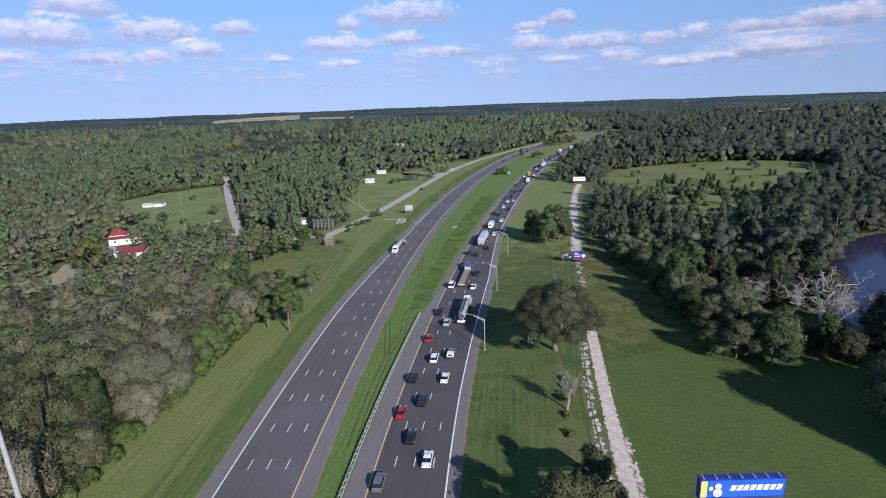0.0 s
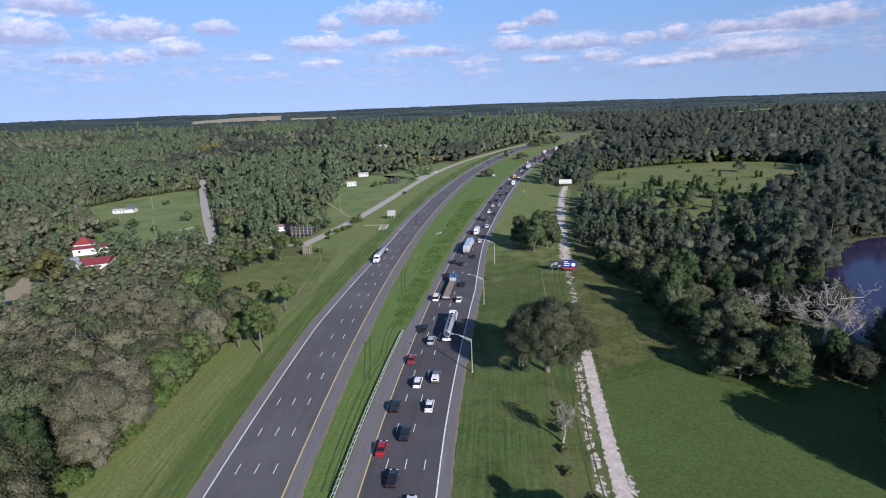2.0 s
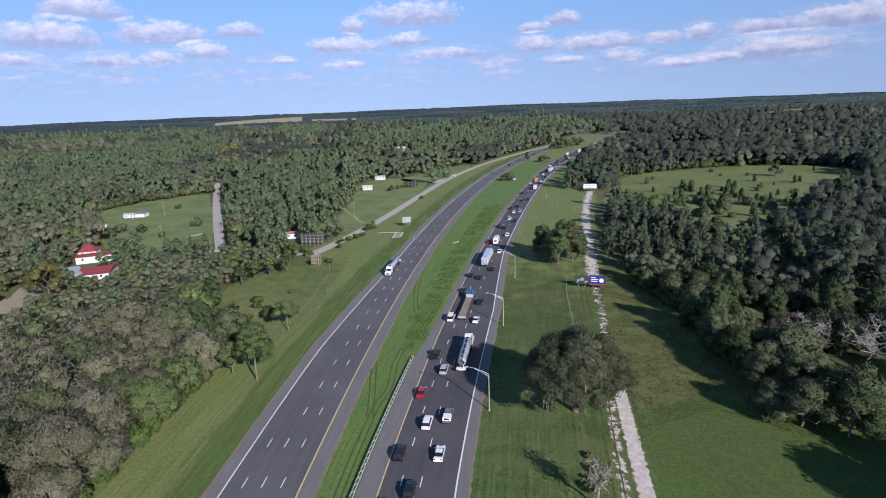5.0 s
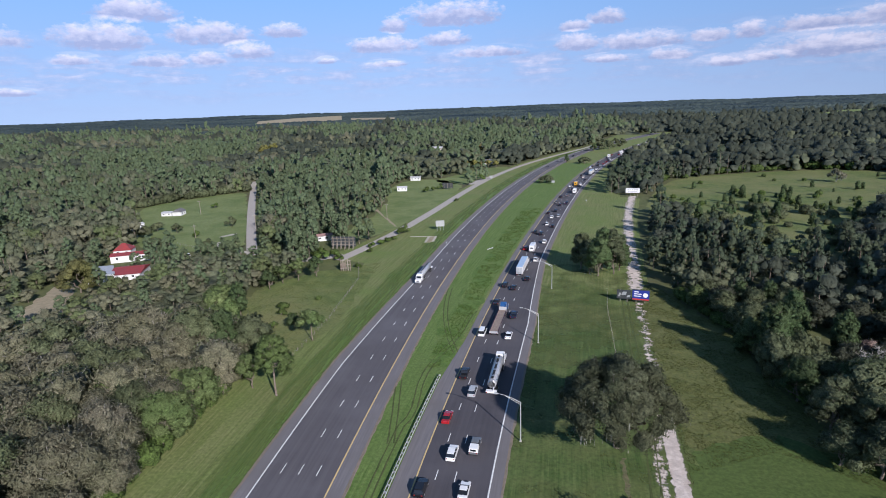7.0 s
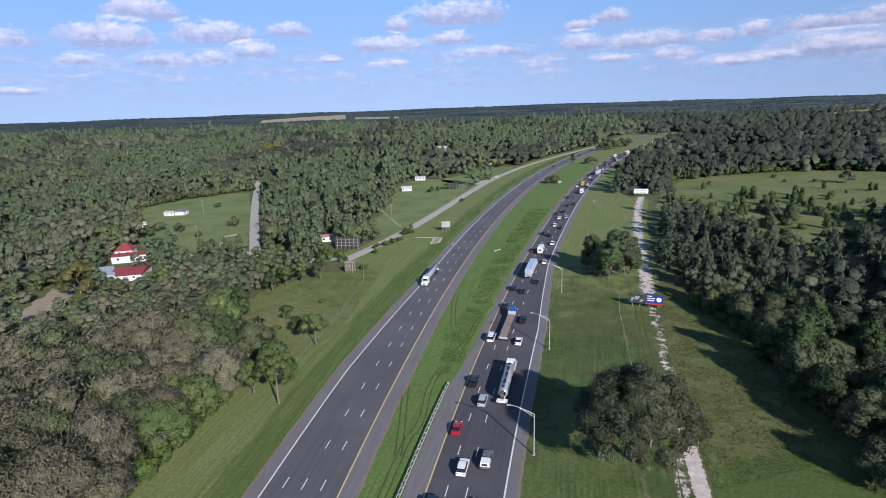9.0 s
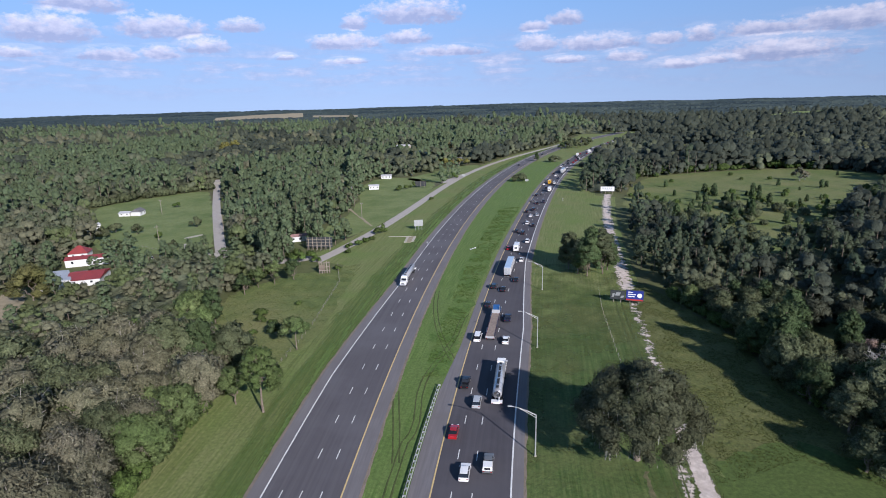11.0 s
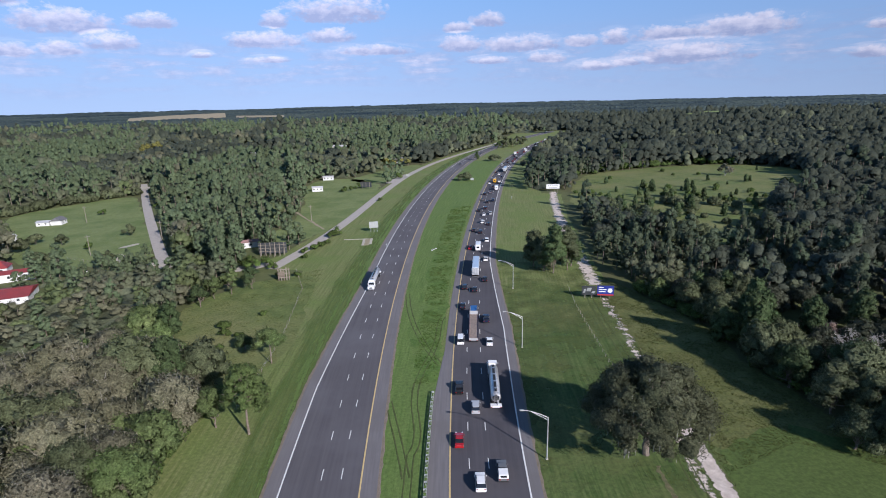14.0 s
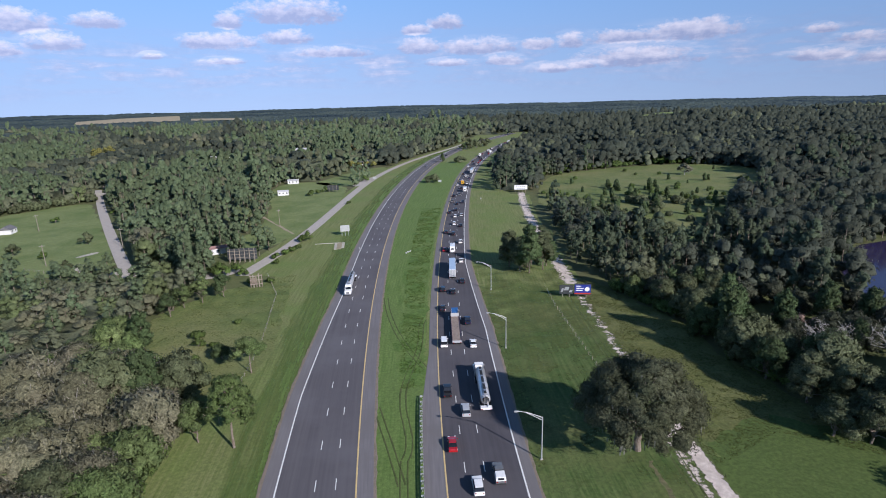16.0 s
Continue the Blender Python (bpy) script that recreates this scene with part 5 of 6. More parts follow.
WOODPOST = mat("weathered_wood", (0.30, 0.26, 0.21), (0.20, 0.17, 0.14), 3.0, 0.9, 0.3, 12)
LENS = mat("lamp_glass", (0.6, 0.6, 0.58), (0.5, 0.5, 0.5), 3, 0.2, 0)


def heading(f, y):
    return -math.degrees(math.atan(float(f(y + 0.5) - f(y - 0.5))))


def street_lamp():
    """A tapered pole with a rising truss arm over the road and a flat luminaire."""
    ob = thing("street_lamp", "slender grey street lamp with a truss arm", "street lamp", "lamps along the highway")
    part("base_plate", box_bm(-0.25, 0.25, -0.25, 0.25, 0, 0.12, 0.02), CONCRETE, ob)
    part_mesh("pole", fast_mesh("pole", *tube([(0, 0, 0.1), (0, 0, 4.5), (0, 0, 9.1)], [0.15, 0.125, 0.10], 10), ALU), ob)
    part_mesh("arm", fast_mesh("arm", *join([tube([(0, 0, 9.0), (-1.5, 0, 9.75), (-3.2, 0, 10.35), (-4.6, 0, 10.6)], [0.06, 0.055, 0.05, 0.045], 6), tube([(0, 0, 8.45), (-1.5, 0, 9.35), (-3.0, 0, 10.15)], [0.05, 0.045, 0.04], 6), tube([(-0.8, 0, 8.95), (-0.8, 0, 9.38)], [0.03, 0.03], 5), tube([(-1.7, 0, 9.5), (-1.7, 0, 9.8)], [0.03, 0.03], 5)]), ALU), ob)
    head = part("luminaire", box_bm(-5.35, -4.5, -0.17, 0.17, 10.52, 10.74, 0.06), ALU, ob)
    part("lens", box_bm(-5.25, -4.85, -0.13, 0.13, 10.47, 10.53, 0.02), LENS, head)
    return ob


lamp = street_lamp()
lamp.matrix_basis = pose(10.8, 103.9, 0.06, 0, 0, heading(R_LINE, 104))
for x, y in ((16.2, 152.2), (23.0, 200.2)):
    copy_thing(lamp, pose(x, y, 0.06, 0, 0, heading(R_LINE, y)))

mast = thing("high_mast_pole", "tall pale grey high-mast light pole", "light pole", at=pose(-52.9, 25, 0, 0, -1.5, 0))
part_mesh("pole", fast_mesh("pole", *tube([(0, 0, 0), (0, 0, 12), (0, 0, 24), (0, 0, 38)], [0.42, 0.36, 0.3, 0.22], 12), ALU), mast)
part("base_plate", box_bm(-0.6, 0.6, -0.6, 0.6, -0.1, 0.3, 0.04), CONCRETE, mast)
for k in range(4):
    part("luminaire", box_bm(-0.3 + 1.1 * math.cos(k * 1.57), 0.3 + 1.1 * math.cos(k * 1.57), -0.3 + 1.1 * math.sin(k * 1.57), 0.3 + 1.1 * math.sin(k * 1.57), 37.4, 37.9, 0.1), ALU, mast)


def guardrail():
    """Two corrugated beams on blocked-out steel posts, with a rounded end."""
    ob = thing("guardrail", "galvanised steel guardrail along the inner shoulder", "guardrail")
    ys = np.arange(-120, 129.5, 1.5)
    prof = [(0.0, 0.40), (0.05, 0.46), (0.0, 0.53), (0.0, 0.57), (0.05, 0.63), (0.0, 0.72)]
    for side, nm in ((1, "beam"), (-1, "beam")):
        rows = [np.c_[sweep(R_LINE, ys, np.full(len(ys), -4.35 + side * (0.26 + d))), np.full(len(ys), z + 0.1)] for d, z in prof]
        v = np.stack(rows, 1)
        c = v.shape[1]
        i, j = np.meshgrid(np.arange(len(ys) - 1), np.arange(c - 1), indexing="ij")
        q = np.stack([i * c + j, i * c + j + 1, (i + 1) * c + j + 1, (i + 1) * c + j], -1).reshape(-1, 4)
        part_mesh(nm, fast_mesh(nm, v.reshape(-1, 3), q, ALU), ob)
    bm = box_bm(-0.08, 0.08, -0.07, 0.07, 0, 0.86, 0.015)
    me = bpy.data.meshes.new("post")
    bm.to_mesh(me)
    bm.free()
    me.materials.append(STEEL)
    bm = box_bm(-0.27, 0.27, -0.06, 0.06, 0.48, 0.84, 0.02)
    me2 = bpy.data.meshes.new("spacer")
    bm.to_mesh(me2)
    bm.free()
    me2.materials.append(STEEL)
    for y in np.arange(-118, 129, 1.9):
        x, yy = sweep(R_LINE, np.array([y]), np.array([-4.35]))[0]
        po = part_mesh("post", me, ob)
        po.matrix_basis = pose(x, yy, 0.05, 0, 0, heading(R_LINE, y))
        if y > 20:
            part_mesh("spacer", me2, po)
    x, yy = sweep(R_LINE, np.array([129.6]), np.array([-4.35]))[0]
    part("end_cap", box_bm(x - 0.32, x + 0.32, yy - 0.25, yy + 0.2, 0.48, 0.84, 0.12), ALU, ob)


guardrail()

# lane dashes, ten feet long on a forty-foot beat
dash_me = bpy.data.meshes.new("lane_dash")
bm = box_bm(-0.085, 0.085, -1.52, 1.52, 0, 0.012)
bm.to_mesh(dash_me)
bm.free()
dash_me.materials.append(PAINT)
for f, offs, first in ((L_LINE, (-3.66, -7.32), 103.4), (R_LINE, (3.66, 7.32), 104.5)):
    lines = thing("lane_markings", "broken white lane lines on dark asphalt", "road marking", kind="structure")
    y = first - 12.19 * 12
    while y < 700:
        for o in offs + ((offs[0] * 3,) if y < (100 if f is L_LINE else 75) else ()):
            x, yy = sweep(f, np.array([y]), np.array([float(o)]))[0]
            d = part_mesh("lane_dash", dash_me, lines)
            d.matrix_basis = pose(x, yy, 0.13, 0, 0, heading(f, y))
        y += 12.19 / math.sqrt(1 + float(f(y + 0.5) - f(y - 0.5)) ** 2)

# ---- signs ----
BLUE = mat("blue_sign_face", (0.02, 0.10, 0.62), (0.025, 0.12, 0.66), 0.4, 0.5, 0)
NAVY = mat("navy_sign_face", (0.02, 0.035, 0.22), (0.03, 0.045, 0.26), 0.4, 0.5, 0)
WHITE = mat("white_sign_face", (0.82, 0.82, 0.82), (0.74, 0.74, 0.75), 0.6, 0.5, 0)
SIGN_YELLOW = mat("yellow_sign_face", (0.80, 0.72, 0.08), (0.78, 0.68, 0.08), 0.6, 0.5, 0)
SIGN_RED = mat("red_sign_face", (0.45, 0.04, 0.03), (0.5, 0.05, 0.04), 0.6, 0.5, 0)
DARKSIGN = mat("dark_sign_back", (0.035, 0.04, 0.045), (0.055, 0.06, 0.06), 0.6, 0.7, 0)


def billboard(name, label, x, y, rz, w, z0, z1, posts, face, backing=DARKSIGN, post_mat=STEEL, thick=0.35, braces=False):
    """A framed panel on posts; its face looks along -y."""
    ob = thing(name, label, "billboard", at=pose(x, y, 0, 0, 0, rz))
    pan = part("panel", box_bm(-w / 2, w / 2, 0, thick, z0, z1, 0.03), backing, ob)
    part("face", box_bm(-w / 2 + 0.1, w / 2 - 0.1, -0.03, 0.01, z0 + 0.1, z1 - 0.1), face, pan)
    part("top_trim", box_bm(-w / 2 - 0.05, w / 2 + 0.05, -0.06, thick + 0.06, z1, z1 + 0.12, 0.02), backing, pan)
    part("bottom_trim", box_bm(-w / 2 - 0.05, w / 2 + 0.05, -0.06, thick + 0.06, z0 - 0.12, z0, 0.02), backing, pan)
    for i in range(posts):
        px = 0 if posts == 1 else -w / 2 + w * (i + 0.5) / posts
        if posts == 1:
            part_mesh("column", fast_mesh("column", *tube([(px, thick / 2, -0.2), (px, thick / 2, z0 + 0.2)], [0.5, 0.45], 14), post_mat), ob)
        else:
            part("post", box_bm(px - 0.12, px + 0.12, thick, thick + 0.25, -0.3, z1 + 0.25, 0.02), post_mat, ob)
            if braces:
                part_mesh("brace", fast_mesh("brace", *tube([(px, thick + 0.2, z1 * 0.8), (px, thick + 2.2, -0.1)], [0.07, 0.07], 6), post_mat), ob)
    return ob, pan


def slab(pan, name, x0, x1, z0, z1, m, label="", lift=0.05, slant=0.0):
    bm = bmesh.new()
    vs = [bm.verts.new(p) for p in ((x0, -lift, z0), (x1, -lift, z0), (x1 + slant, -lift, z1), (x0 + slant, -lift, z1))]
    f = bm.faces.new(vs)
    ex = bmesh.ops.extrude_face_region(bm, geom=[f])
    bmesh.ops.translate(bm, verts=[v for v in ex["geom"] if isinstance(v, bmesh.types.BMVert)], vec=(0, 0.03, 0))
    bmesh.ops.recalc_face_normals(bm, faces=bm.faces[:])
    return part(name, bm, m, pan, label)


ob, pan = billboard("roadside_billboard", "blue billboard with white bars on a tall steel column", 41.7, 26.0, 3, 10.7, 16.9, 19.5, 1, BLUE, NAVY, thick=0.9)
slab(pan, "yellow_field", -5.2, -4.45, 17.05, 19.35, SIGN_YELLOW)
for cx, cz, rr in ((-3.1, 17.65, 0.58), (-3.05, 18.6, 0.42), (-3.95, 18.3, 0.28)):
    bm = bmesh.new()
    bmesh.ops.create_cone(bm, cap_ends=True, segments=20, radius1=rr, radius2=rr, depth=0.04, matrix=Matrix.Translation((cx, -0.06, cz)) @ Matrix.Rotation(math.pi / 2, 4, "X"))
    part("white_disc", bm, WHITE, pan)
for k in range(8):
    slab(pan, "white_bar", -1.6 + k * 0.82, -0.95 + k * 0.82, 17.9, 18.7, WHITE, slant=0.25)
for k in range(7):
    part("top_beam", box_bm(-4.95 + k * 1.6, -4.8 + k * 1.6, 0.05, 0.85, 19.6, 19.72, 0.02), ALU, pan)
part("catwalk", box_bm(-5.3, 5.3, -0.75, -0.1, 16.62, 16.7, 0.02), STEEL, ob)
ob, pan = billboard("double_billboard", "low double billboard with picture and blue panel", 51.8, 185.8, -14, 5.6, 1.2, 4.8, 2, NAVY, DARKSIGN, WOODPOST)
slab(pan, "red_band", -2.7, 2.7, 1.3, 1.75, SIGN_RED)
for k, (a, b) in enumerate(((-2.2, -0.6), (-2.2, 0.3), (-2.2, 0.0))):
    slab(pan, "white_bar", a, b, 4.0 - k * 0.75, 4.3 - k * 0.75, WHITE)
bm = bmesh.new()
bmesh.ops.create_cone(bm, cap_ends=True, segments=20, radius1=0.8, radius2=0.8, depth=0.04, matrix=Matrix.Translation((1.5, -0.06, 3.1)) @ Matrix.Rotation(math.pi / 2, 4, "X"))
part("white_disc", bm, WHITE, pan)
ob, pan = billboard("picture_billboard", "low dark billboard with a pale picture", 46.5, 187.2, -14, 4.6, 1.4, 4.2, 2, DARKSIGN, DARKSIGN, WOODPOST)
for a, b, c, d in ((-1.9, -1.2, 2.0, 3.6), (-0.8, 0.6, 2.6, 4.1), (0.9, 1.8, 1.9, 3.0)):
    slab(pan, "pale_shape", a, b, c, d - 0.3, STEEL, slant=0.4)
ob, pan = billboard("white_billboard", "white billboard with grey lettering bars", 92.4, 405.5, -8, 9.6, 2.2, 5.4, 4, WHITE, ALU, WOODPOST)
for k in range(5):
    slab(pan, "grey_bar", -3.6 + k * 1.5, -2.6 + k * 1.5, 3.9, 4.8, STEEL)
slab(pan, "grey_bar", -3.2, 3.2, 2.8, 3.3, STEEL)
ob, pan = billboard("billboard_back", "dark billboard seen from its braced back", -75.8, 259.5, 178, 12.6, 1.3, 6.0, 6, WHITE, DARKSIGN, WOODPOST, braces=True)
for k in range(3):
    part("stringer", box_bm(-6.3, 6.3, 0.35, 0.45, 2.0 + k * 1.5, 2.15 + k * 1.5), WOODPOST, ob)
ob, pan = billboard("billboard_back", "small dark billboard beside the frontage road", -46.5, 450, 170, 9.0, 1.4, 5.2, 3, WHITE, DARKSIGN, WOODPOST)

ob = thing("highway_sign", "silver back of a highway sign on posts", "road sign", at=pose(-32.3, 298.5, 0, 0, 0, 12))
pan = part("panel", box_bm(-2.4, 2.4, -0.03, 0.03, 2.3, 5.6), ALU, ob)
for k in range(4):
    part("stiffener", box_bm(-2.3, 2.3, -0.12, -0.03, 2.6 + k * 0.85, 2.7 + k * 0.85), STEEL, pan)
for px in (-1.7, 0, 1.7):
    part("post", box_bm(px - 0.08, px + 0.08, -0.28, -0.12, -0.2, 5.6, 0.01), STEEL, ob)
for x, y, w in ((40.5, 468, 2.6), (57, 380, 0.8), (-13, 505, 3.0), (-24.6, 265, 0.7)):
    ob = thing("small_road_sign", "small pale road sign on a post", "road sign", "small road signs", at=pose(x, y, 0, 0, 0, -8))
    part("panel", box_bm(-w / 2, w / 2, -0.03, 0.03, 1.4, 1.4 + w * 0.7), ALU, ob)
    part("post", box_bm(-0.05, 0.05, 0.03, 0.12, -0.2, 1.6 + w * 0.5), STEEL, ob)

# low concrete kerbs and the old gate frame beside the frontage road
ob = thing("concrete_kerb", "weathered concrete kerbs round a bare pad", "kerb", at=pose(-33.5, 276, 0, 0, 0, 0))
part("kerb", box_bm(-13, -1, 7.2, 7.8, 0.0, 0.18, 0.03), CONCRETE, ob)
part("kerb", box_bm(-3.4, -2.2, -5, 8, 0.0, 0.16, 0.03), CONCRETE, ob)
part("kerb", box_bm(0.2, 1.4, -3, 8, 0.0, 0.16, 0.03), CONCRETE, ob)
part("pad", box_bm(-2.2, 0.2, -5, 8, 0.0, 0.12, 0.02), DIRT, ob)
ob = thing("old_sign_frame", "weathered grey-brown timber frame of an old sign", "sign frame", at=pose(-63.2, 221.5, 0, 0, 0, 10))
for k in range(5):
    part("upright", box_bm(-2.0 + k, -1.6 + k, -0.1, 0.1, 0, 5.4 - 0.35 * (k % 3), 0.02), WOODPOST if k % 2 else BARK, ob)
for z in (1.2, 2.8, 4.4):
    part("rail", box_bm(-2.1, 2.5, -0.16, -0.1, z, z + 0.3), WOODPOST, ob)
part("board", box_bm(-1.5, 0.6, -0.22, -0.17, 1.6, 3.9, 0.01), BARK, ob, "dark weathered board")

# ---- utility poles and fences ----
def utility_pole():
    ob = thing("utility_pole", "weathered wooden utility pole with crossarm", "utility pole", "poles along the street")
    part_mesh("pole", fast_mesh("pole", *tube([(0, 0, -0.3), (0, 0, 5), (0, 0, 10)], [0.17, 0.15, 0.11], 8), WOODPOST), ob)
    part("crossarm", box_bm(-1.1, 1.1, -0.06, 0.06, 9.1, 9.25, 0.01), WOODPOST, ob)
    for k in (-0.95, -0.35, 0.35, 0.95):
        part_mesh("insulator", fast_mesh("insulator", *tube([(k, 0, 9.25), (k, 0, 9.4)], [0.05, 0.04], 6), LENS), ob)
    return ob


up = utility_pole()
up.matrix_basis = pose(-123, 268, 0, 0, 0, 25)
for x, y in ((-142, 300), (-160, 348), (-190, 410), (-163, 272), (-208, 352), (-222, 470), (-70, 330), (-236, 300)):
    copy_thing(up, pose(x, y, 0, 0, 0, 25))


def fence(name, label, pts, gap=3.0, h=1.2):
    ob = thing(name, label, "fence")
    me = bpy.data.meshes.new("post")
    bm = box_bm(-0.05, 0.05, -0.05, 0.05, -0.1, h)
    bm.to_mesh(me)
    bm.free()
    me.materials.append(WOODPOST)
    for (x0, y0), (x1, y1) in zip(pts, pts[1:]):
        d = math.hypot(x1 - x0, y1 - y0)
        for k in range(int(d / gap)):
            q = part_mesh("post", me, ob)
            q.matrix_basis = pose(x0 + (x1 - x0) * k * gap / d, y0 + (y1 - y0) * k * gap / d, 0)
        for z in (0.5, 1.05):
            part_mesh("wire", fast_mesh("wire", *tube([(x0, y0, z), (x1, y1, z)], [0.01, 0.01], 4), STEEL), ob)


fence("wire_fence", "thin wire fence on wooden posts by the verge", [(-54, 128), (-52, 165), (-54, 210), (-62, 238)])
fence("wire_fence", "thin wire fence on posts beside the track", [(36, 135), (40, 180), (43, 200)])
fence("wire_fence", "thin wire fence on posts across a yard", [(-150, 256), (-172, 268)])

# ---- houses ----
def house(name, label, x, y, rz, w, d, h, rise, wall_m, roof_m, hip=0.0, windows=3, over=0.4):
    """A gabled or hipped house along its own x, with door, windows and eaves."""
    ob = thing(name, label, "house", at=pose(x, y, 0, 0, 0, rz))
    wl = part("wall", box_bm(-w / 2, w / 2, -d / 2, d / 2, -0.2, h), wall_m, ob)
    bm = bmesh.new()
    a, b = w / 2 + over, d / 2 + over
    lo = [bm.verts.new(p) for p in ((-a, -b, h), (a, -b, h), (a, b, h), (-a, b, h))]
    hi = [bm.verts.new(p) for p in ((-a + hip, 0, h + rise), (a - hip, 0, h + rise))]
    for f in ((lo[0], lo[1], hi[1], hi[0]), (lo[2], lo[3], hi[0], hi[1]), (lo[1], lo[2], hi[1]), (lo[3], lo[0], hi[0]), (lo[3], lo[2], lo[1], lo[0])):
        bm.faces.new(f)
    bmesh.ops.recalc_face_normals(bm, faces=bm.faces[:])
    rf = part("roof", bm, roof_m, ob)
    part("ridge_cap", box_bm(-a + hip, a - hip, -0.12, 0.12, h + rise - 0.03, h + rise + 0.05), roof_m, rf)
    for side in (-1, 1):
        for k in range(windows):
            cx = -w / 2 + w * (k + 0.5) / windows
            win = part("window", box_bm(cx - 0.55, cx + 0.55, side * d / 2 - 0.05, side * d / 2 + 0.05, h * 0.42, h * 0.8), TRIM, wl)
            part("pane", box_bm(cx - 0.46, cx + 0.46, side * d / 2 - 0.06, side * d / 2 + 0.06, h * 0.45, h * 0.77), GLASS, wl)
    part("door", box_bm(w * 0.1 - 0.45, w * 0.1 + 0.45, -d / 2 - 0.07, -d / 2 + 0.02, 0, 2.05), TRIM, ob)
    return ob


GLASS = mat("dark_window_glass", (0.02, 0.025, 0.03), (0.03, 0.035, 0.04), 1.0, 0.08, 0, spec=0.5)
TRIM = mat("white_trim", (0.75, 0.75, 0.73), (0.68, 0.68, 0.66), 1.0, 0.6, 0)
WALL_W = mat("white_siding", (0.68, 0.68, 0.67), (0.56, 0.56, 0.55), 0.5, 0.7, 0.1, 4)
WALL_T = mat("tan_siding", (0.42, 0.38, 0.32), (0.36, 0.32, 0.27), 0.5, 0.7, 0.1, 4)
ROOF_R = mat("red_metal_roof", (0.27, 0.045, 0.045), (0.21, 0.045, 0.045), 0.5, 0.55, 0.1, 3)
ROOF_F = mat("faded_red_roof", (0.32, 0.19, 0.17), (0.24, 0.15, 0.14), 0.5, 0.7, 0.1, 3)
ROOF_G = mat("grey_metal_roof", (0.42, 0.44, 0.47), (0.34, 0.36, 0.39), 0.5, 0.5, 0.1, 3)
ROOF_W = mat("white_metal_roof", (0.52, 0.52, 0.53), (0.42, 0.42, 0.43), 0.5, 0.5, 0.1, 3)
ROOF_D = mat("dark_shingle_roof", (0.16, 0.16, 0.165), (0.11, 0.11, 0.115), 0.8, 0.9, 0.2, 6)
HOUSES = [
    ("shop_building", "long white building with a red metal roof", -158.5, 213.5, 20, 12, 14.5, 2.6, 1.5, WALL_W, ROOF_R, 0.0, 2),
    ("shop_building", "white building with low grey metal roof", -168.5, 207.8, -50, 16, 10, 3.4, 0.5, WALL_W, ROOF_G, 0.0, 2),
    ("shop_building", "long white building with red metal roof", -176, 238, 24, 17, 7, 3.3, 0.8, WALL_W, ROOF_R, 0.0, 3),
    ("red_roofed_house", "white house with a steep red hipped roof", -189, 250, 20, 8, 7.5, 2.4, 3.0, WALL_W, ROOF_R, 3.6, 2),
    ("cottage", "small white cottage with a dark gable roof", -223.5, 351, 96, 7, 6, 2.6, 1.9, WALL_W, ROOF_D, 0.0, 2),
    ("cottage_annex", "low white annex with a pale metal roof", -230.5, 349, 6, 7, 5.5, 2.2, 0.7, WALL_W, ROOF_W, 0.0, 2),
    ("mobile_home", "white mobile home among dark trees", -224, 306, 60, 9, 4.4, 3.0, 0.8, WALL_W, ROOF_W, 0.0, 3),
    ("mobile_home", "white mobile home with a faded red roof", -91, 277.5, 25, 11, 4.4, 2.7, 0.9, WALL_W, ROOF_F, 0.0, 3),
    ("mobile_home", "white mobile home at the edge of a yard", -84, 445, 10, 8, 4.2, 3.0, 0.9, WALL_W, ROOF_W, 0.0, 3),
    ("mobile_home", "white mobile home at the edge of a yard", -103, 440, -5, 8, 4.2, 3.0, 0.9, WALL_W, ROOF_W, 0.0, 3),
    ("mobile_home", "pale mobile home with white roof", -84, 508, 0, 9, 4.6, 3.0, 0.8, WALL_W, ROOF_W, 0.0, 3),
    ("long_shed", "long low white shed with pale roof", -217, 776, 19, 46, 9, 3.2, 1.2, WALL_W, ROOF_W, 0.0, 5),
    ("far_house", "tan house with pale roof in a clearing", -114, 856, -10, 20, 10, 3.4, 2.0, WALL_T, ROOF_W, 0.0, 3),
    ("far_house", "white house with grey roof among trees", -62, 790, 10, 14, 9, 3.4, 2.2, WALL_W, ROOF_G, 0.0, 3),
    ("far_house", "house with dark roof among trees", -20, 735, 10, 14, 9, 3.4, 2.2, WALL_T, ROOF_D, 0.0, 3),
    ("far_house", "white house beside the frontage road", -22, 640, 25, 13, 8, 3.2, 2.0, WALL_W, ROOF_D, 0.0, 3),
]
for row in HOUSES:
    house(row[0], row[1], *row[2:])

# driveways, pads and scraps
tagged(ribbon("driveway", natural([767, 841], [-103, -138], 1), 765, 843, -4.0, 4.0, 0.09, LANE, 6, 0.02, 0.3), "pale gravel drive climbing to a far house", "driveway", kind="structure")
tagged(patch("street_end", [(-256, 497), (-234, 487), (-229, 494), (-240, 505), (-258, 507)], 0.095, CONCRETE, 0.4), "pale sandy turning place at the street's end", "turning place", kind="structure")
tagged(ribbon("driveway", natural([308, 373], [-59.5, -90.5], 1), 309, 372, -0.7, 0.7, 0.09, DIRT, 4, 0.02, 0.3), "pale dirt driveway across the grass", "driveway", kind="structure")
for plot in ([(-158, 284), (-152, 294), (-149, 292), (-154, 283)], [(-131, 253), (-121, 248.5), (-120, 251), (-129, 256)], [(-152, 271), (-141, 254), (-137, 256), (-148, 273)]):
    tagged(patch("concrete_pad", plot, 0.095, CONCRETE, 0.3), "pale concrete pad in the yard", "concrete pad", kind="structure")
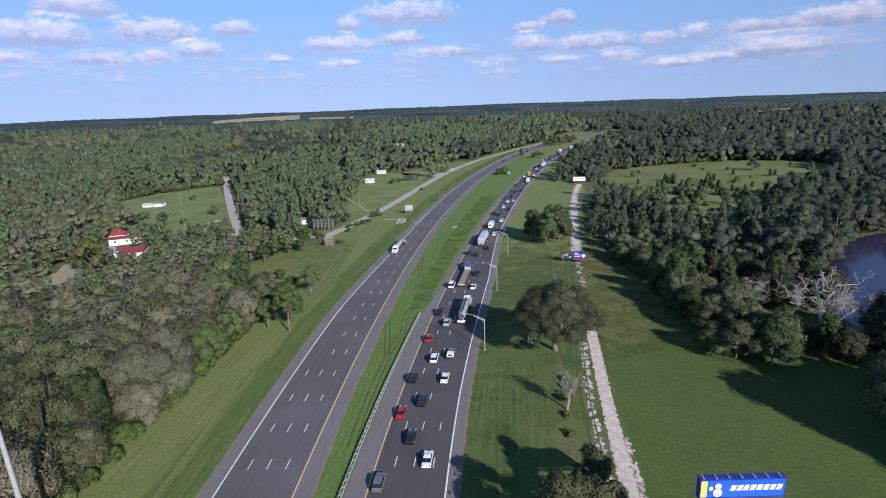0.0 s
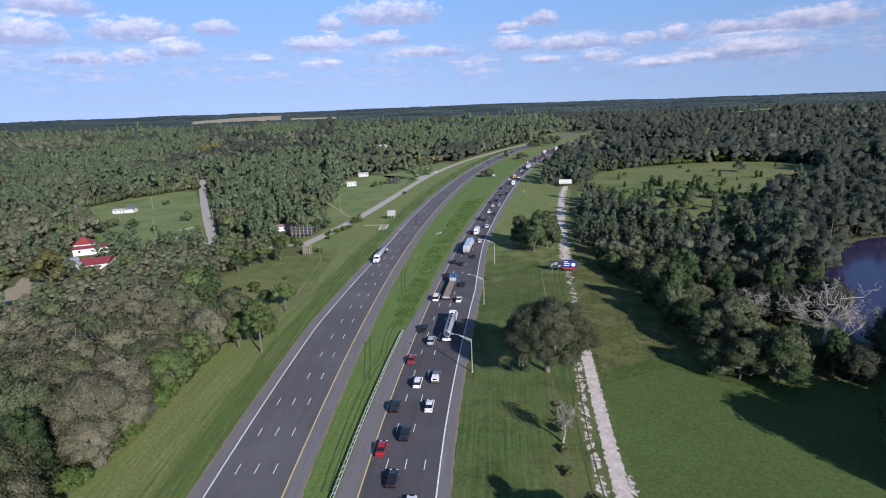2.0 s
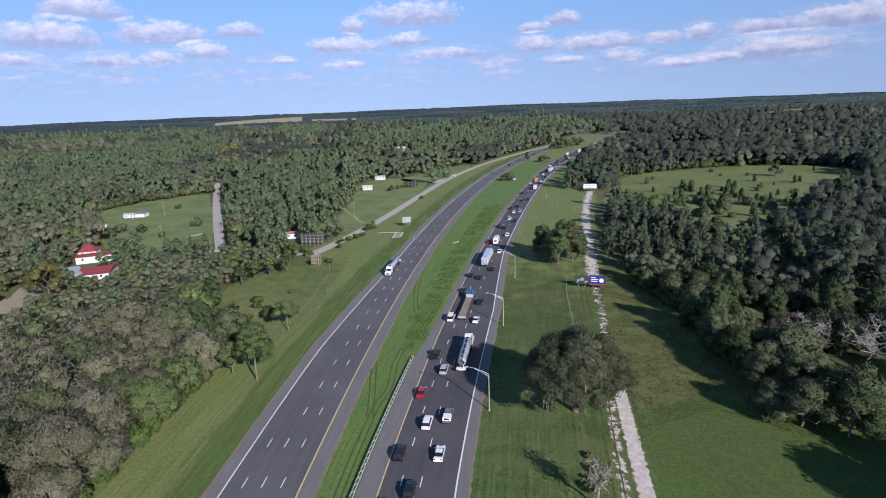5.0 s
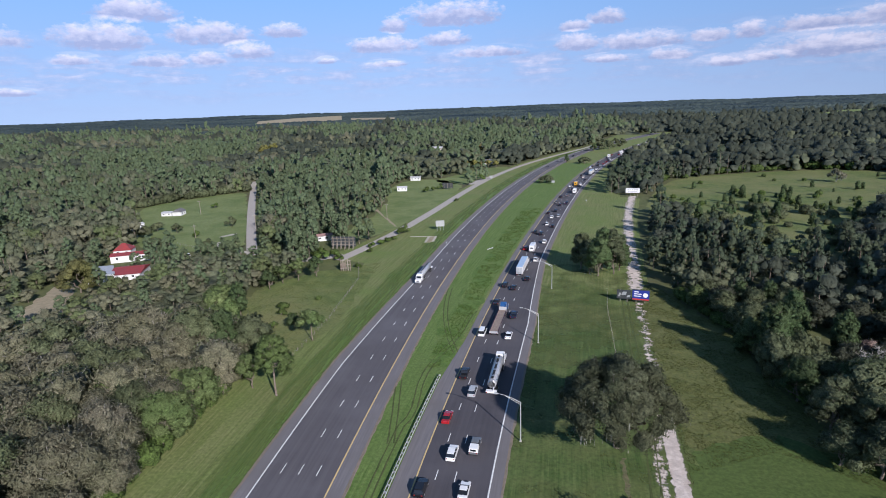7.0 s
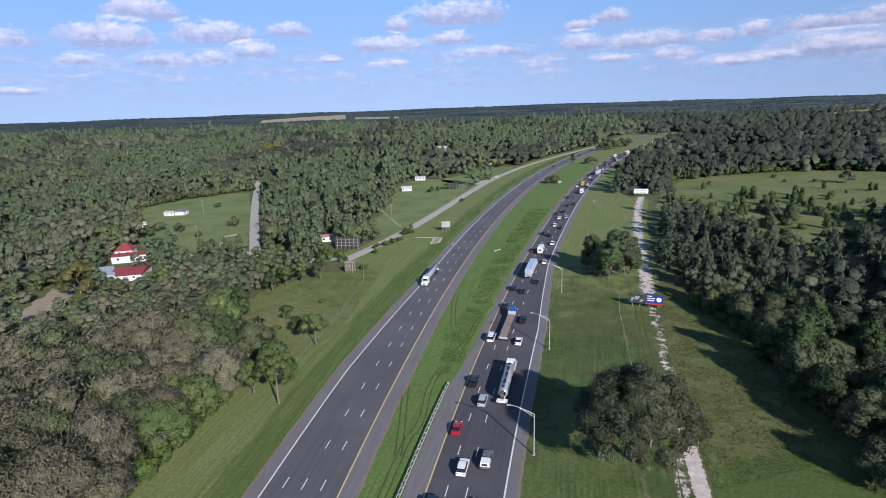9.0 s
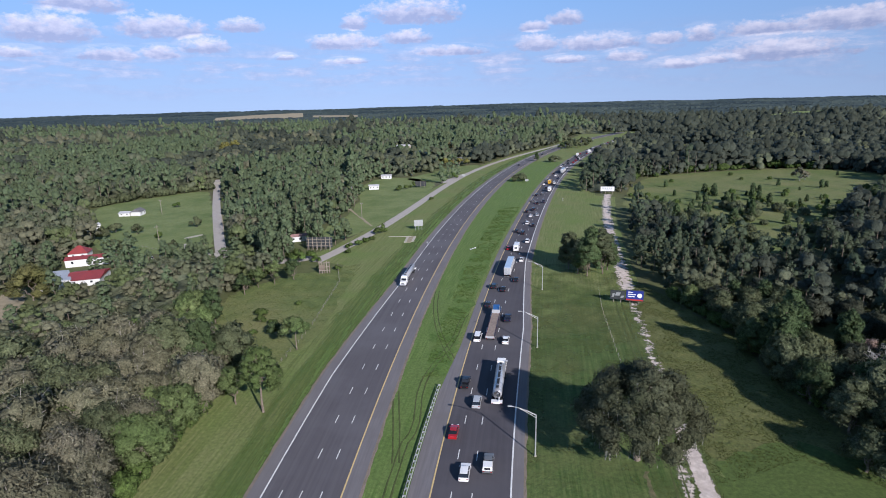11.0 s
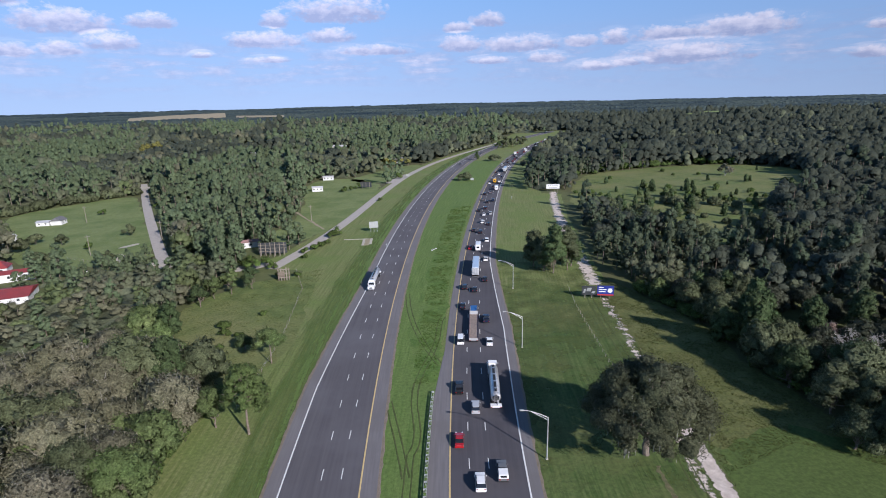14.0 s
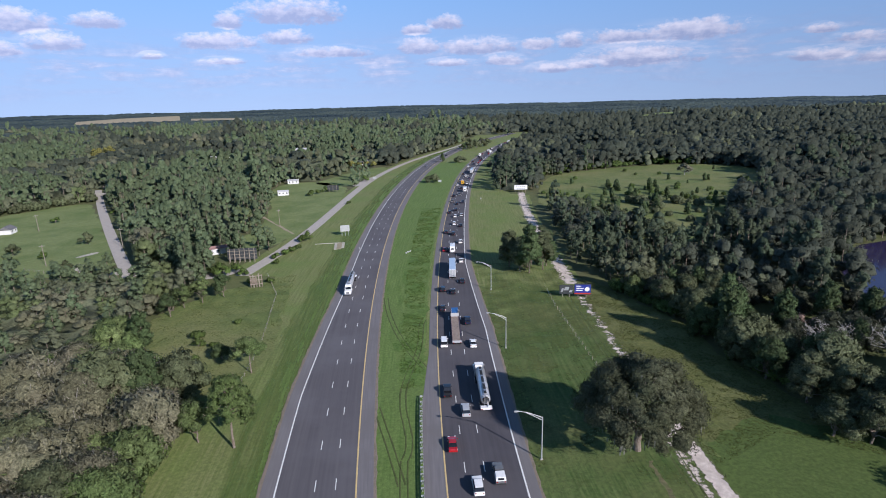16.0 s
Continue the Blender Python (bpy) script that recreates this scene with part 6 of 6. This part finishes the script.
for i, (x, y) in enumerate(((-2.7, 258), (-1.6, 259.2), (-3.6, 256.6))):
    ob = thing("litter_bag", "scrap of white litter in the median grass", "litter", "litter", at=pose(x, y, 0.08, 0, 0, i * 50))
    part("bag", box_bm(-0.5, 0.5, -0.3, 0.3, 0, 0.35, 0.14), WALL_W, ob)


def tufts(name, label, plot, n, seed, size, material, lift=0.08):
    """Upright sprays of coarse grass and weeds over a plot."""
    r = np.random.default_rng(seed)
    p = np.asarray(plot, float)
    xy = r.uniform(p.min(0), p.max(0), (n * 3, 2))
    xy = xy[inside(xy[:, 0], xy[:, 1], plot)][:n]
    keep = np.array([noise.noise(Vector((a * 0.16, b * 0.16, seed))) + 0.6 * noise.noise(Vector((a * 0.5, b * 0.5, seed + 3))) > -0.12 for a, b in xy])
    xy = xy[keep]
    k = len(xy)
    c = np.repeat(np.c_[xy, np.full(k, lift)], 3, 0) + r.normal(size=(3 * k, 3)) * [size * 0.35, size * 0.35, 0.02]
    d = unit(np.c_[r.normal(size=(3 * k, 2)), np.zeros(3 * k)]) * (size * r.uniform(0.3, 0.6, 3 * k))[:, None]
    up = np.c_[r.normal(size=(3 * k, 2)) * size * 0.25, size * r.uniform(0.15, 0.5, 3 * k)]
    v = np.stack([c - d, c + d * 0.6, c + up + d * 0.7, c + up * 0.8 - d * 0.8], 1).reshape(-1, 3)
    tagged(new(name, fast_mesh(name, v, np.arange(12 * k).reshape(-1, 4), material)), label, "weeds", kind="stuff")


TUFT = mat("coarse_grass_blades", (0.112, 0.126, 0.036), (0.088, 0.108, 0.028), 0.3, 0.9, 0, None, 0.12, c3=(0.105, 0.118, 0.036), big=0.08)
see_through(TUFT, 0.45)
tufts("weed_tufts", "coarse olive grass tufts beside the woods", FIELD_PLOT, 26000, 61, 0.2, TUFT)
tufts("weed_tufts", "overgrown grass tufts in the clearing", CLEAR_L, 5000, 62, 0.25, TUFT)
MEDIAN_PLOT = [(float(R_LINE(y)) + 0.52 * float(L_LINE(y) - R_LINE(y)), y) for y in range(135, 361, 15)] + [(float(R_LINE(y)) - 4.4, y) for y in range(360, 134, -15)]
WEEDBLADE = mat("weed_blades", (0.096, 0.158, 0.034), (0.072, 0.125, 0.024), 0.25, 0.9, 0, None, 0.15, c3=(0.13, 0.17, 0.05), big=0.07)
see_through(WEEDBLADE, 0.45)
tufts("median_tufts", "tall bright green weeds in the median", MEDIAN_PLOT, 14000, 63, 0.32, WEEDBLADE)

# ---- vehicles ----
TYRE = mat("tyre_rubber", (0.02, 0.02, 0.02), (0.03, 0.03, 0.03), 5, 0.8, 0)
RIM = mat("wheel_rim", (0.45, 0.45, 0.46), (0.38, 0.38, 0.39), 5, 0.35, 0, metal=0.7)
CARGLASS = mat("tinted_car_glass", (0.012, 0.014, 0.018), (0.018, 0.02, 0.024), 2, 0.06, 0, spec=0.5)
TAIL = mat("red_tail_lamp", (0.22, 0.012, 0.012), (0.26, 0.02, 0.02), 5, 0.25, 0)
CLEARLAMP = mat("clear_head_lamp", (0.75, 0.76, 0.78), (0.65, 0.66, 0.68), 5, 0.15, 0)
BLACKTRIM = mat("black_plastic", (0.02, 0.02, 0.02), (0.03, 0.03, 0.03), 5, 0.6, 0)
TANKM = mat("polished_tank", (0.62, 0.62, 0.63), (0.50, 0.50, 0.52), 1.2, 0.3, 0.05, 3, metal=0.55)
BEDWOOD = mat("trailer_deck", (0.22, 0.17, 0.14), (0.30, 0.24, 0.20), 1.5, 0.8, 0.2, 6)


def paint(name, c, rough=0.25):
    m = mat(name, c, tuple(v * 0.92 for v in c), 1.0, rough, 0, spec=0.5)
    m.node_tree.nodes["Principled BSDF"].inputs["Coat Weight"].default_value = 0.5
    return m


COLOURS = {
    "white": paint("white_paint", (0.80, 0.80, 0.79)), "black": paint("black_paint", (0.012, 0.012, 0.014)), "silver": paint("silver_paint", (0.42, 0.43, 0.44)),
    "red": paint("red_paint", (0.35, 0.012, 0.015)), "blue": paint("blue_paint", (0.03, 0.10, 0.26)), "grey": paint("grey_paint", (0.14, 0.145, 0.15)),
    "dark_blue": paint("dark_blue_paint", (0.012, 0.02, 0.05)), "yellow": paint("yellow_paintwork", (0.65, 0.36, 0.03)), "tan": paint("tan_paint", (0.34, 0.30, 0.24)),
    "maroon": paint("maroon_paint", (0.09, 0.012, 0.015)), "pale_blue": paint("pale_blue_paint", (0.42, 0.50, 0.60)),
}


def profile_bm(outline, half, bevel=0.07, tuck=0.0):
    """A side outline (y, z) carried across the width, with softened edges and sides tucked in towards the top."""
    bm = bmesh.new()
    zs = [z for _, z in outline]
    top, low = max(zs), min(zs)
    sides = []
    for s in (-1, 1):
        sides.append([bm.verts.new((s * (half - tuck * max(0.0, (z - low) / (top - low) - 0.45)), y, z)) for y, z in outline])
    n = len(outline)
    bm.faces.new(sides[0])
    bm.faces.new(sides[1][::-1])
    for i in range(n):
        j = (i + 1) % n
        bm.faces.new((sides[0][j], sides[0][i], sides[1][i], sides[1][j]))
    bmesh.ops.recalc_face_normals(bm, faces=bm.faces[:])
    if bevel:
        bmesh.ops.bevel(bm, geom=bm.edges[:], offset=bevel, segments=2, affect="EDGES", profile=0.6)
    return bm


def wheel(ob, x, y, r=0.34, w=0.24):
    s = 1 if x > 0 else -1
    bm = bmesh.new()
    bmesh.ops.create_cone(bm, cap_ends=True, segments=16, radius1=r, radius2=r, depth=w, matrix=Matrix.Translation((x, y, r)) @ Matrix.Rotation(math.pi / 2, 4, "Y"))
    t = part("wheel", bm, TYRE, ob)
    bm = bmesh.new()
    bmesh.ops.create_cone(bm, cap_ends=True, segments=12, radius1=r * 0.62, radius2=r * 0.5, depth=0.05, matrix=Matrix.Translation((x + s * w / 2, y, r)) @ Matrix.Rotation(s * math.pi / 2, 4, "Y"))
    part("rim", bm, RIM, t)


SHAPES = {  # length, half width, lower outline, greenhouse outline, roof span
    "sedan": (4.8, 0.91, [(-2.4, 0.35), (-2.42, 0.72), (-2.3, 0.98), (-1.55, 1.02), (0.95, 0.98), (2.05, 0.84), (2.38, 0.62), (2.4, 0.32)], [(-1.75, 0.98), (-1.0, 1.42), (0.25, 1.45), (1.15, 0.96)], (-0.95, 0.2, 1.45)),
    "suv": (4.75, 0.95, [(-2.35, 0.4), (-2.4, 0.85), (-2.35, 1.08), (1.0, 1.08), (2.1, 0.98), (2.36, 0.72), (2.38, 0.38)], [(-2.28, 1.05), (-2.0, 1.68), (0.2, 1.74), (1.2, 1.05)], (-1.95, 0.15, 1.74)),
    "van": (5.4, 1.0, [(-2.7, 0.38), (-2.72, 1.1), (1.7, 1.1), (2.45, 0.95), (2.7, 0.65), (2.72, 0.36)], [(-2.68, 1.05), (-2.55, 1.95), (1.0, 2.0), (1.95, 1.05)], (-2.52, 0.95, 2.0)),
    "pickup": (5.7, 0.98, [(-2.85, 0.5), (-2.86, 1.02), (1.25, 1.06), (2.5, 1.0), (2.84, 0.75), (2.85, 0.42)], [(-0.85, 1.02), (-0.65, 1.72), (0.55, 1.76), (1.35, 1.03)], (-0.62, 0.5, 1.76)),
}


def road_car(kind, colour, label, shell=None):
    """A car with body, glazed cabin, roof, wheels and lamps; it faces +y."""
    ln, hw, low, top, (ra, rb, rz) = SHAPES[kind]
    pm = COLOURS[colour]
    name = {"sedan": "sedan_car", "suv": "sport_utility_car", "van": "passenger_van", "pickup": "pickup_truck"}[kind]
    ob = thing(name, label, "car" if kind != "pickup" else "pickup truck", "traffic on the highway")
    body = part("body", profile_bm(low, hw, 0.07, 0.12), pm, ob)
    part("cabin_glass", profile_bm(top, hw - 0.07, 0.03, 0.32), CARGLASS, body)
    part("roof", box_bm(-hw + 0.24, hw - 0.24, ra, rb, rz - 0.05, rz + 0.045, 0.03), pm, body)
    for s in (-1, 1):
        part("pillar", box_bm(s * (hw - 0.2) - 0.04, s * (hw - 0.2) + 0.04, ra + (rb - ra) * 0.5 - 0.05, ra + (rb - ra) * 0.5 + 0.05, 1.0, rz, 0.01), pm, body)
        part("mirror", box_bm(s * (hw + 0.1) - 0.09, s * (hw + 0.1) + 0.09, top[-1][0] - 0.35, top[-1][0] - 0.2, 1.0, 1.15, 0.03), pm, body)
        wheel(ob, s * (hw - 0.12), -ln * 0.29)
        wheel(ob, s * (hw - 0.12), ln * 0.3)
        part("tail_lamp", box_bm(s * hw * 0.72 - 0.14, s * hw * 0.72 + 0.14, -ln / 2 - 0.04, -ln / 2 + 0.12, 0.74, 0.93, 0.02), TAIL, body)
        part("head_lamp", box_bm(s * hw * 0.7 - 0.18, s * hw * 0.7 + 0.18, ln / 2 - 0.2, ln / 2 - 0.01, 0.6, 0.76, 0.02), CLEARLAMP, body)
    part("rear_bumper", box_bm(-hw + 0.08, hw - 0.08, -ln / 2 - 0.08, -ln / 2 + 0.05, 0.38, 0.58, 0.03), BLACKTRIM if kind == "pickup" else pm, ob)
    part("front_bumper", box_bm(-hw + 0.1, hw - 0.1, ln / 2 - 0.05, ln / 2 + 0.05, 0.34, 0.54, 0.03), BLACKTRIM, ob)
    if kind == "pickup":
        if shell:
            sh = part("camper_shell", profile_bm([(-2.82, 1.0), (-2.7, 1.72), (-0.9, 1.76), (-0.9, 1.0)], hw - 0.05, 0.05, 0.15), COLOURS[shell], ob, "white camper shell")
            part("shell_window", box_bm(-0.55, 0.55, -2.83, -2.74, 1.2, 1.6, 0.02), CARGLASS, sh)
        else:
            part("bed_floor", box_bm(-hw + 0.14, hw - 0.14, -2.7, -0.95, 1.0, 1.03), BLACKTRIM, ob)
            for s in (-1, 1):
                part("bed_rail", box_bm(s * (hw - 0.13) - 0.05, s * (hw - 0.13) + 0.05, -2.8, -0.9, 1.0, 1.1, 0.02), pm, ob)
            part("tailgate", box_bm(-hw + 0.12, hw - 0.12, -2.86, -2.78, 0.7, 1.1, 0.02), pm, ob)
    return ob


def tractor(ob, y, colour, sleeper=True):
    """The cab of a lorry, its nose at y."""
    pm = COLOURS[colour]
    cab = part("cab", profile_bm([(y - 4.2, 0.9), (y - 4.2, 3.3 if sleeper else 2.6), (y - 2.6, 3.4), (y - 2.1, 2.75), (y - 1.75, 1.85), (y - 0.25, 1.65), (y, 1.3), (y, 0.75)], 1.2, 0.1, 0.25), pm, ob)
    part("windscreen", profile_bm([(y - 2.14, 2.68), (y - 1.79, 1.92), (y - 1.70, 1.92), (y - 2.05, 2.68)], 0.95, 0.0), CARGLASS, cab)
    part("grille", box_bm(-0.55, 0.55, y - 0.05, y + 0.03, 0.85, 1.5, 0.02), RIM, cab)
    part("front_bumper", box_bm(-1.2, 1.2, y - 0.1, y + 0.15, 0.4, 0.8, 0.05), RIM, ob)
    part("chassis", box_bm(-0.5, 0.5, y - 7.2, y - 0.3, 0.65, 0.95, 0.03), BLACKTRIM, ob)
    for s in (-1, 1):
        part("side_window", box_bm(s * 1.1 - 0.06, s * 1.1 + 0.06, y - 2.9, y - 2.15, 1.95, 2.55, 0.02), CARGLASS, cab)
        part("mirror", box_bm(s * 1.42 - 0.1, s * 1.42 + 0.1, y - 1.95, y - 1.82, 1.9, 2.5, 0.03), RIM, cab)
        part("exhaust_stack", box_bm(s * 1.05 - 0.07, s * 1.05 + 0.07, y - 4.45, y - 4.3, 1.0, 3.7, 0.03), RIM, cab)
        part("fuel_tank", box_bm(s * 0.95 - 0.25, s * 0.95 + 0.25, y - 4.6, y - 3.2, 0.5, 1.0, 0.12), RIM, ob)
        part("head_lamp", box_bm(s * 0.9 - 0.15, s * 0.9 + 0.15, y - 0.05, y + 0.04, 0.95, 1.15, 0.02), CLEARLAMP, cab)
        for wy in (y - 1.2, y - 5.6, y - 6.9):
            wheel(ob, s * 1.05, wy, 0.5, 0.3 if wy > y - 2 else 0.5)


def bogie(ob, ys):
    for y in ys:
        for s in (-1, 1):
            wheel(ob, s * 1.0, y, 0.5, 0.5)


def box_lorry(label, cab, roof):
    ob = thing("semi_trailer_truck", label, "truck", "traffic on the highway")
    tractor(ob, 10.2, cab)
    tr_ = part("trailer", box_bm(-1.28, 1.28, -11.0, 5.3, 1.2, 4.05, 0.04), COLOURS["white"], ob)
    part("trailer_roof", box_bm(-1.22, 1.22, -10.9, 5.2, 4.03, 4.09, 0.02), COLOURS[roof], tr_)
    for s in (-1, 1):
        part("rear_door", box_bm(s * 0.62 - 0.58, s * 0.62 + 0.58, -11.06, -10.98, 1.3, 3.95, 0.02), COLOURS["silver"], tr_)
        part("tail_lamp", box_bm(s * 1.0 - 0.15, s * 1.0 + 0.15, -11.1, -11.0, 1.0, 1.15, 0.02), TAIL, tr_)
        part("landing_leg", box_bm(s * 0.8 - 0.07, s * 0.8 + 0.07, 2.6, 2.8, 0.2, 1.2, 0.02), BLACKTRIM, ob)
    part("underride_bar", box_bm(-1.2, 1.2, -11.05, -10.95, 0.5, 0.62, 0.02), RIM, ob)
    bogie(ob, (-9.6, -8.3))
    return ob


def flat_lorry(label, cab):
    ob = thing("flatbed_truck", label, "truck", "traffic on the highway")
    tractor(ob, 11.8, cab, False)
    dk = part("deck", box_bm(-1.28, 1.28, -11.8, 6.6, 1.2, 1.45, 0.03), BEDWOOD, ob, "worn reddish-brown trailer deck")
    for s in (-1, 1):
        part("side_board", box_bm(s * 1.26 - 0.05, s * 1.26 + 0.05, -11.8, 6.6, 1.35, 1.6, 0.02), COLOURS["maroon"], ob)
        part("tail_lamp", box_bm(s * 1.0 - 0.15, s * 1.0 + 0.15, -11.9, -11.78, 1.0, 1.15, 0.02), TAIL, dk)
    part("headboard", box_bm(-1.28, 1.28, 6.5, 6.62, 1.4, 2.6, 0.03), COLOURS["silver"], ob)
    part("tailboard", box_bm(-1.28, 1.28, -11.85, -11.75, 1.0, 1.7, 0.03), COLOURS["silver"], ob)
    bogie(ob, (-10.4, -9.1))
    return ob


def tank_lorry(label, cab, tank_m=None, rear=True):
    ob = thing("tanker_truck", label, "truck", "traffic on the highway")
    tractor(ob, 10.2, cab)
    v, f = tube([(0, -8.6, 2.35), (0, -8.3, 2.35), (0, -2, 2.45), (0, 4.6, 2.5), (0, 4.95, 2.5)], [0.75, 1.08, 1.18, 1.18, 0.8], 20)
    tk = part_mesh("tank", fast_mesh("tank", v, f, tank_m or TANKM), ob, "polished metal tank")
    for p in tk.data.polygons:
        p.use_smooth = True
    for y in (-8.3, -5.2, -2.0, 1.2, 4.4):
        part_mesh("band", fast_mesh("band", *tube([(0, y - 0.08, 2.42), (0, y + 0.08, 2.42)], [1.22, 1.22], 20), RIM), tk)
    for y in (-6.6, -3.4, 0.0, 3.0):
        part_mesh("hatch", fast_mesh("hatch", *tube([(0, y, 3.5), (0, y, 3.72), (0, y, 3.74)], [0.34, 0.34, 0.02], 12), RIM), tk)
    part("walkway", box_bm(-0.3, 0.3, -8.0, 4.5, 3.66, 3.70, 0.01), BLACKTRIM, tk)
    part("frame", box_bm(-0.55, 0.55, -10.2, 4.8, 0.95, 1.25, 0.03), BLACKTRIM, ob)
    if rear:
        part("rear_platform", box_bm(-1.25, 1.25, -10.3, -9.2, 0.9, 1.35, 0.04), COLOURS["white"], ob)
        for s in (-1, 1):
            part("ladder_rail", box_bm(s * 0.3 - 0.04, s * 0.3 + 0.04, -8.95, -8.85, 1.2, 3.7, 0.01), RIM, tk)
            part("tail_lamp", box_bm(s * 1.0 - 0.15, s * 1.0 + 0.15, -10.4, -10.28, 1.0, 1.15, 0.02), TAIL, ob)
        for k in range(5):
            part("ladder_rung", box_bm(-0.3, 0.3, -8.94, -8.88, 1.6 + k * 0.42, 1.66 + k * 0.42), RIM, tk)
        part("discharge_pipe", box_bm(0.35, 0.6, -10.0, -7.4, 1.35, 1.6, 0.08), COLOURS["white"], ob)
    bogie(ob, (-8.0, -6.7))
    return ob


def motor_home(label, colour="white", length=8.0, h=3.3):
    ob = thing("motor_home" if colour == "white" else "box_truck", label, "truck", "traffic on the highway")
    a = length / 2
    body = part("body", profile_bm([(-a, 0.6), (-a, h), (a - 1.5, h), (a - 0.9, 2.3), (a - 0.1, 1.5), (a, 0.6)], 1.18, 0.1, 0.1), COLOURS[colour], ob)
    part("windscreen", box_bm(-0.95, 0.95, a - 1.0, a - 0.5, 1.55, 2.2, 0.05), CARGLASS, body)
    part("rear_window", box_bm(-0.6, 0.6, -a - 0.02, -a + 0.05, 1.7, 2.4, 0.03), CARGLASS, body)
    part("roof_unit", box_bm(-0.4, 0.4, -0.5, 0.6, h - 0.02, h + 0.25, 0.06), COLOURS["silver"], body)
    for s in (-1, 1):
        part("side_window", box_bm(s * 1.12 - 0.06, s * 1.12 + 0.06, -a * 0.3, a * 0.2, 1.7, 2.3, 0.02), CARGLASS, body)
        part("tail_lamp", box_bm(s * 0.95 - 0.12, s * 0.95 + 0.12, -a - 0.04, -a + 0.05, 0.9, 1.2, 0.02), TAIL, body)
        wheel(ob, s * 1.0, -a * 0.55, 0.42, 0.3)
        wheel(ob, s * 1.0, a * 0.6, 0.42, 0.3)
    return ob


BUILT = {}


def traffic(y, lane, kind, colour, label="", shift=0.0, line=None, away=True):
    """Puts a vehicle at a station and lane of the highway, building each sort once."""
    f = line or R_LINE
    off = (1.83 + 3.66 * lane) * (1 if f is R_LINE else -1) + shift
    x, yy = sweep(f, np.array([float(y)]), np.array([off]))[0]
    m = pose(x, yy, 0.126, 0, 0, heading(f, y) + (0 if away else 180))
    key = (kind, colour)
    if key not in BUILT:
        words = colour.replace("_", " ")
        if kind in SHAPES:
            ob = road_car(kind, colour, label or {"sedan": f"{words} sedan car driving on the asphalt", "suv": f"{words} sport utility car on the asphalt", "van": f"{words} passenger van on the asphalt", "pickup": f"{words} pickup truck with an open bed"}[kind])
        elif kind == "camper":
            ob = road_car("pickup", colour, f"{words} pickup truck with white camper shell", "white")
        elif kind == "semi":
            ob = box_lorry("white box semi-trailer truck with pale blue roof", colour, "pale_blue")
        elif kind == "flat":
            ob = flat_lorry("flatbed semi-trailer truck with a blue cab", colour)
        elif kind == "tanker":
            ob = tank_lorry("white tanker truck with a polished metal tank", colour)
        elif kind == "rv":
            ob = motor_home(f"{words} motor home with dark windows" if colour == "white" else f"{words} box truck on the highway", colour)
        ob.matrix_basis = m
        BUILT[key] = ob
        return ob
    return copy_thing(BUILT[key], m)


for row in (
    (49, 0, "suv", "grey"), (56, 2, "sedan", "white", 0.6), (63, 1, "sedan", "black"), (72, 0, "sedan", "red"), (77, 1, "suv", "black", 0.3),
    (87.5, 0, "suv", "black"), (88, 2, "sedan", "white", 0.5), (98.5, 1, "suv", "white"), (101.5, 2, "camper", "grey", 0.5), (111, 0, "sedan", "red"),
    (123, 1, "suv", "silver"), (131.5, 0, "pickup", "black"), (132.4, 2, "tanker", "white", 0.9), (158, 0, "van", "white"), (168.3, 1, "flat", "blue"), (157, 2, "sedan", "white", 0.8),
    (184.5, 0, "sedan", "black"), (173.5, 2, "pickup", "dark_blue", 0.2), (203, 0, "suv", "black"), (200.5, 1, "sedan", "black"), (212, 2, "sedan", "black"), (226, 1, "semi", "white"),
    (239, 2, "sedan", "white"), (257, 0, "sedan", "red"), (256, 1, "rv", "white"), (271, 2, "suv", "white"), (287.5, 1, "suv", "black"), (291.5, 0, "sedan", "black"),
    (311, 1, "suv", "white"), (306, 2, "sedan", "black"), (343, 0, "sedan", "black"), (331, 1, "sedan", "white"), (334, 2, "suv", "silver"), (350, 1, "suv", "black"),
    (380, 0, "sedan", "grey"), (371, 1, "sedan", "black"), (377, 2, "pickup", "dark_blue"), (402, 0, "suv", "black"), (409, 1, "sedan", "grey"), (424, 2, "rv", "white"),
    (453, 0, "sedan", "white"), (461, 1, "rv", "yellow"), (462, 2, "suv", "white"), (437, 1, "sedan", "black"), (478, 0, "suv", "grey"), (490, 2, "sedan", "dark_blue"),
    (506, 1, "suv", "white"), (520, 0, "sedan", "black"), (533, 2, "semi", "white"), (548, 1, "sedan", "silver"),
):
    traffic(row[0], row[1], row[2], row[3], shift=row[4] if len(row) > 4 else 0.0)
far = np.random.default_rng(77)
y = 565.0
kinds = (("sedan", "white"), ("suv", "black"), ("sedan", "silver"), ("rv", "white"), ("sedan", "black"), ("suv", "white"), ("sedan", "red"), ("van", "white"), ("pickup", "black"))
while y < 1040:
    k = kinds[far.integers(len(kinds))]
    traffic(y, int(far.integers(3)), *k)
    y += far.uniform(5, 15)
# oncoming lorry and cars on the other carriageway
ob = tank_lorry("white truck with a pale tank trailer", "white", TANKM)
x, yy = sweep(L_LINE, np.array([213.5]), np.array([-9.15]))[0]
ob.matrix_basis = pose(x, yy, 0.126, 0, 0, heading(L_LINE, 213) + 180)
traffic(590, 1, "sedan", "black", line=L_LINE, away=False)
traffic(700, 0, "suv", "dark_blue", line=L_LINE, away=False)

# parked in the yard
copy_thing(BUILT[("suv", "white")], pose(-151, 243.6, 0.06, 0, 0, 60))
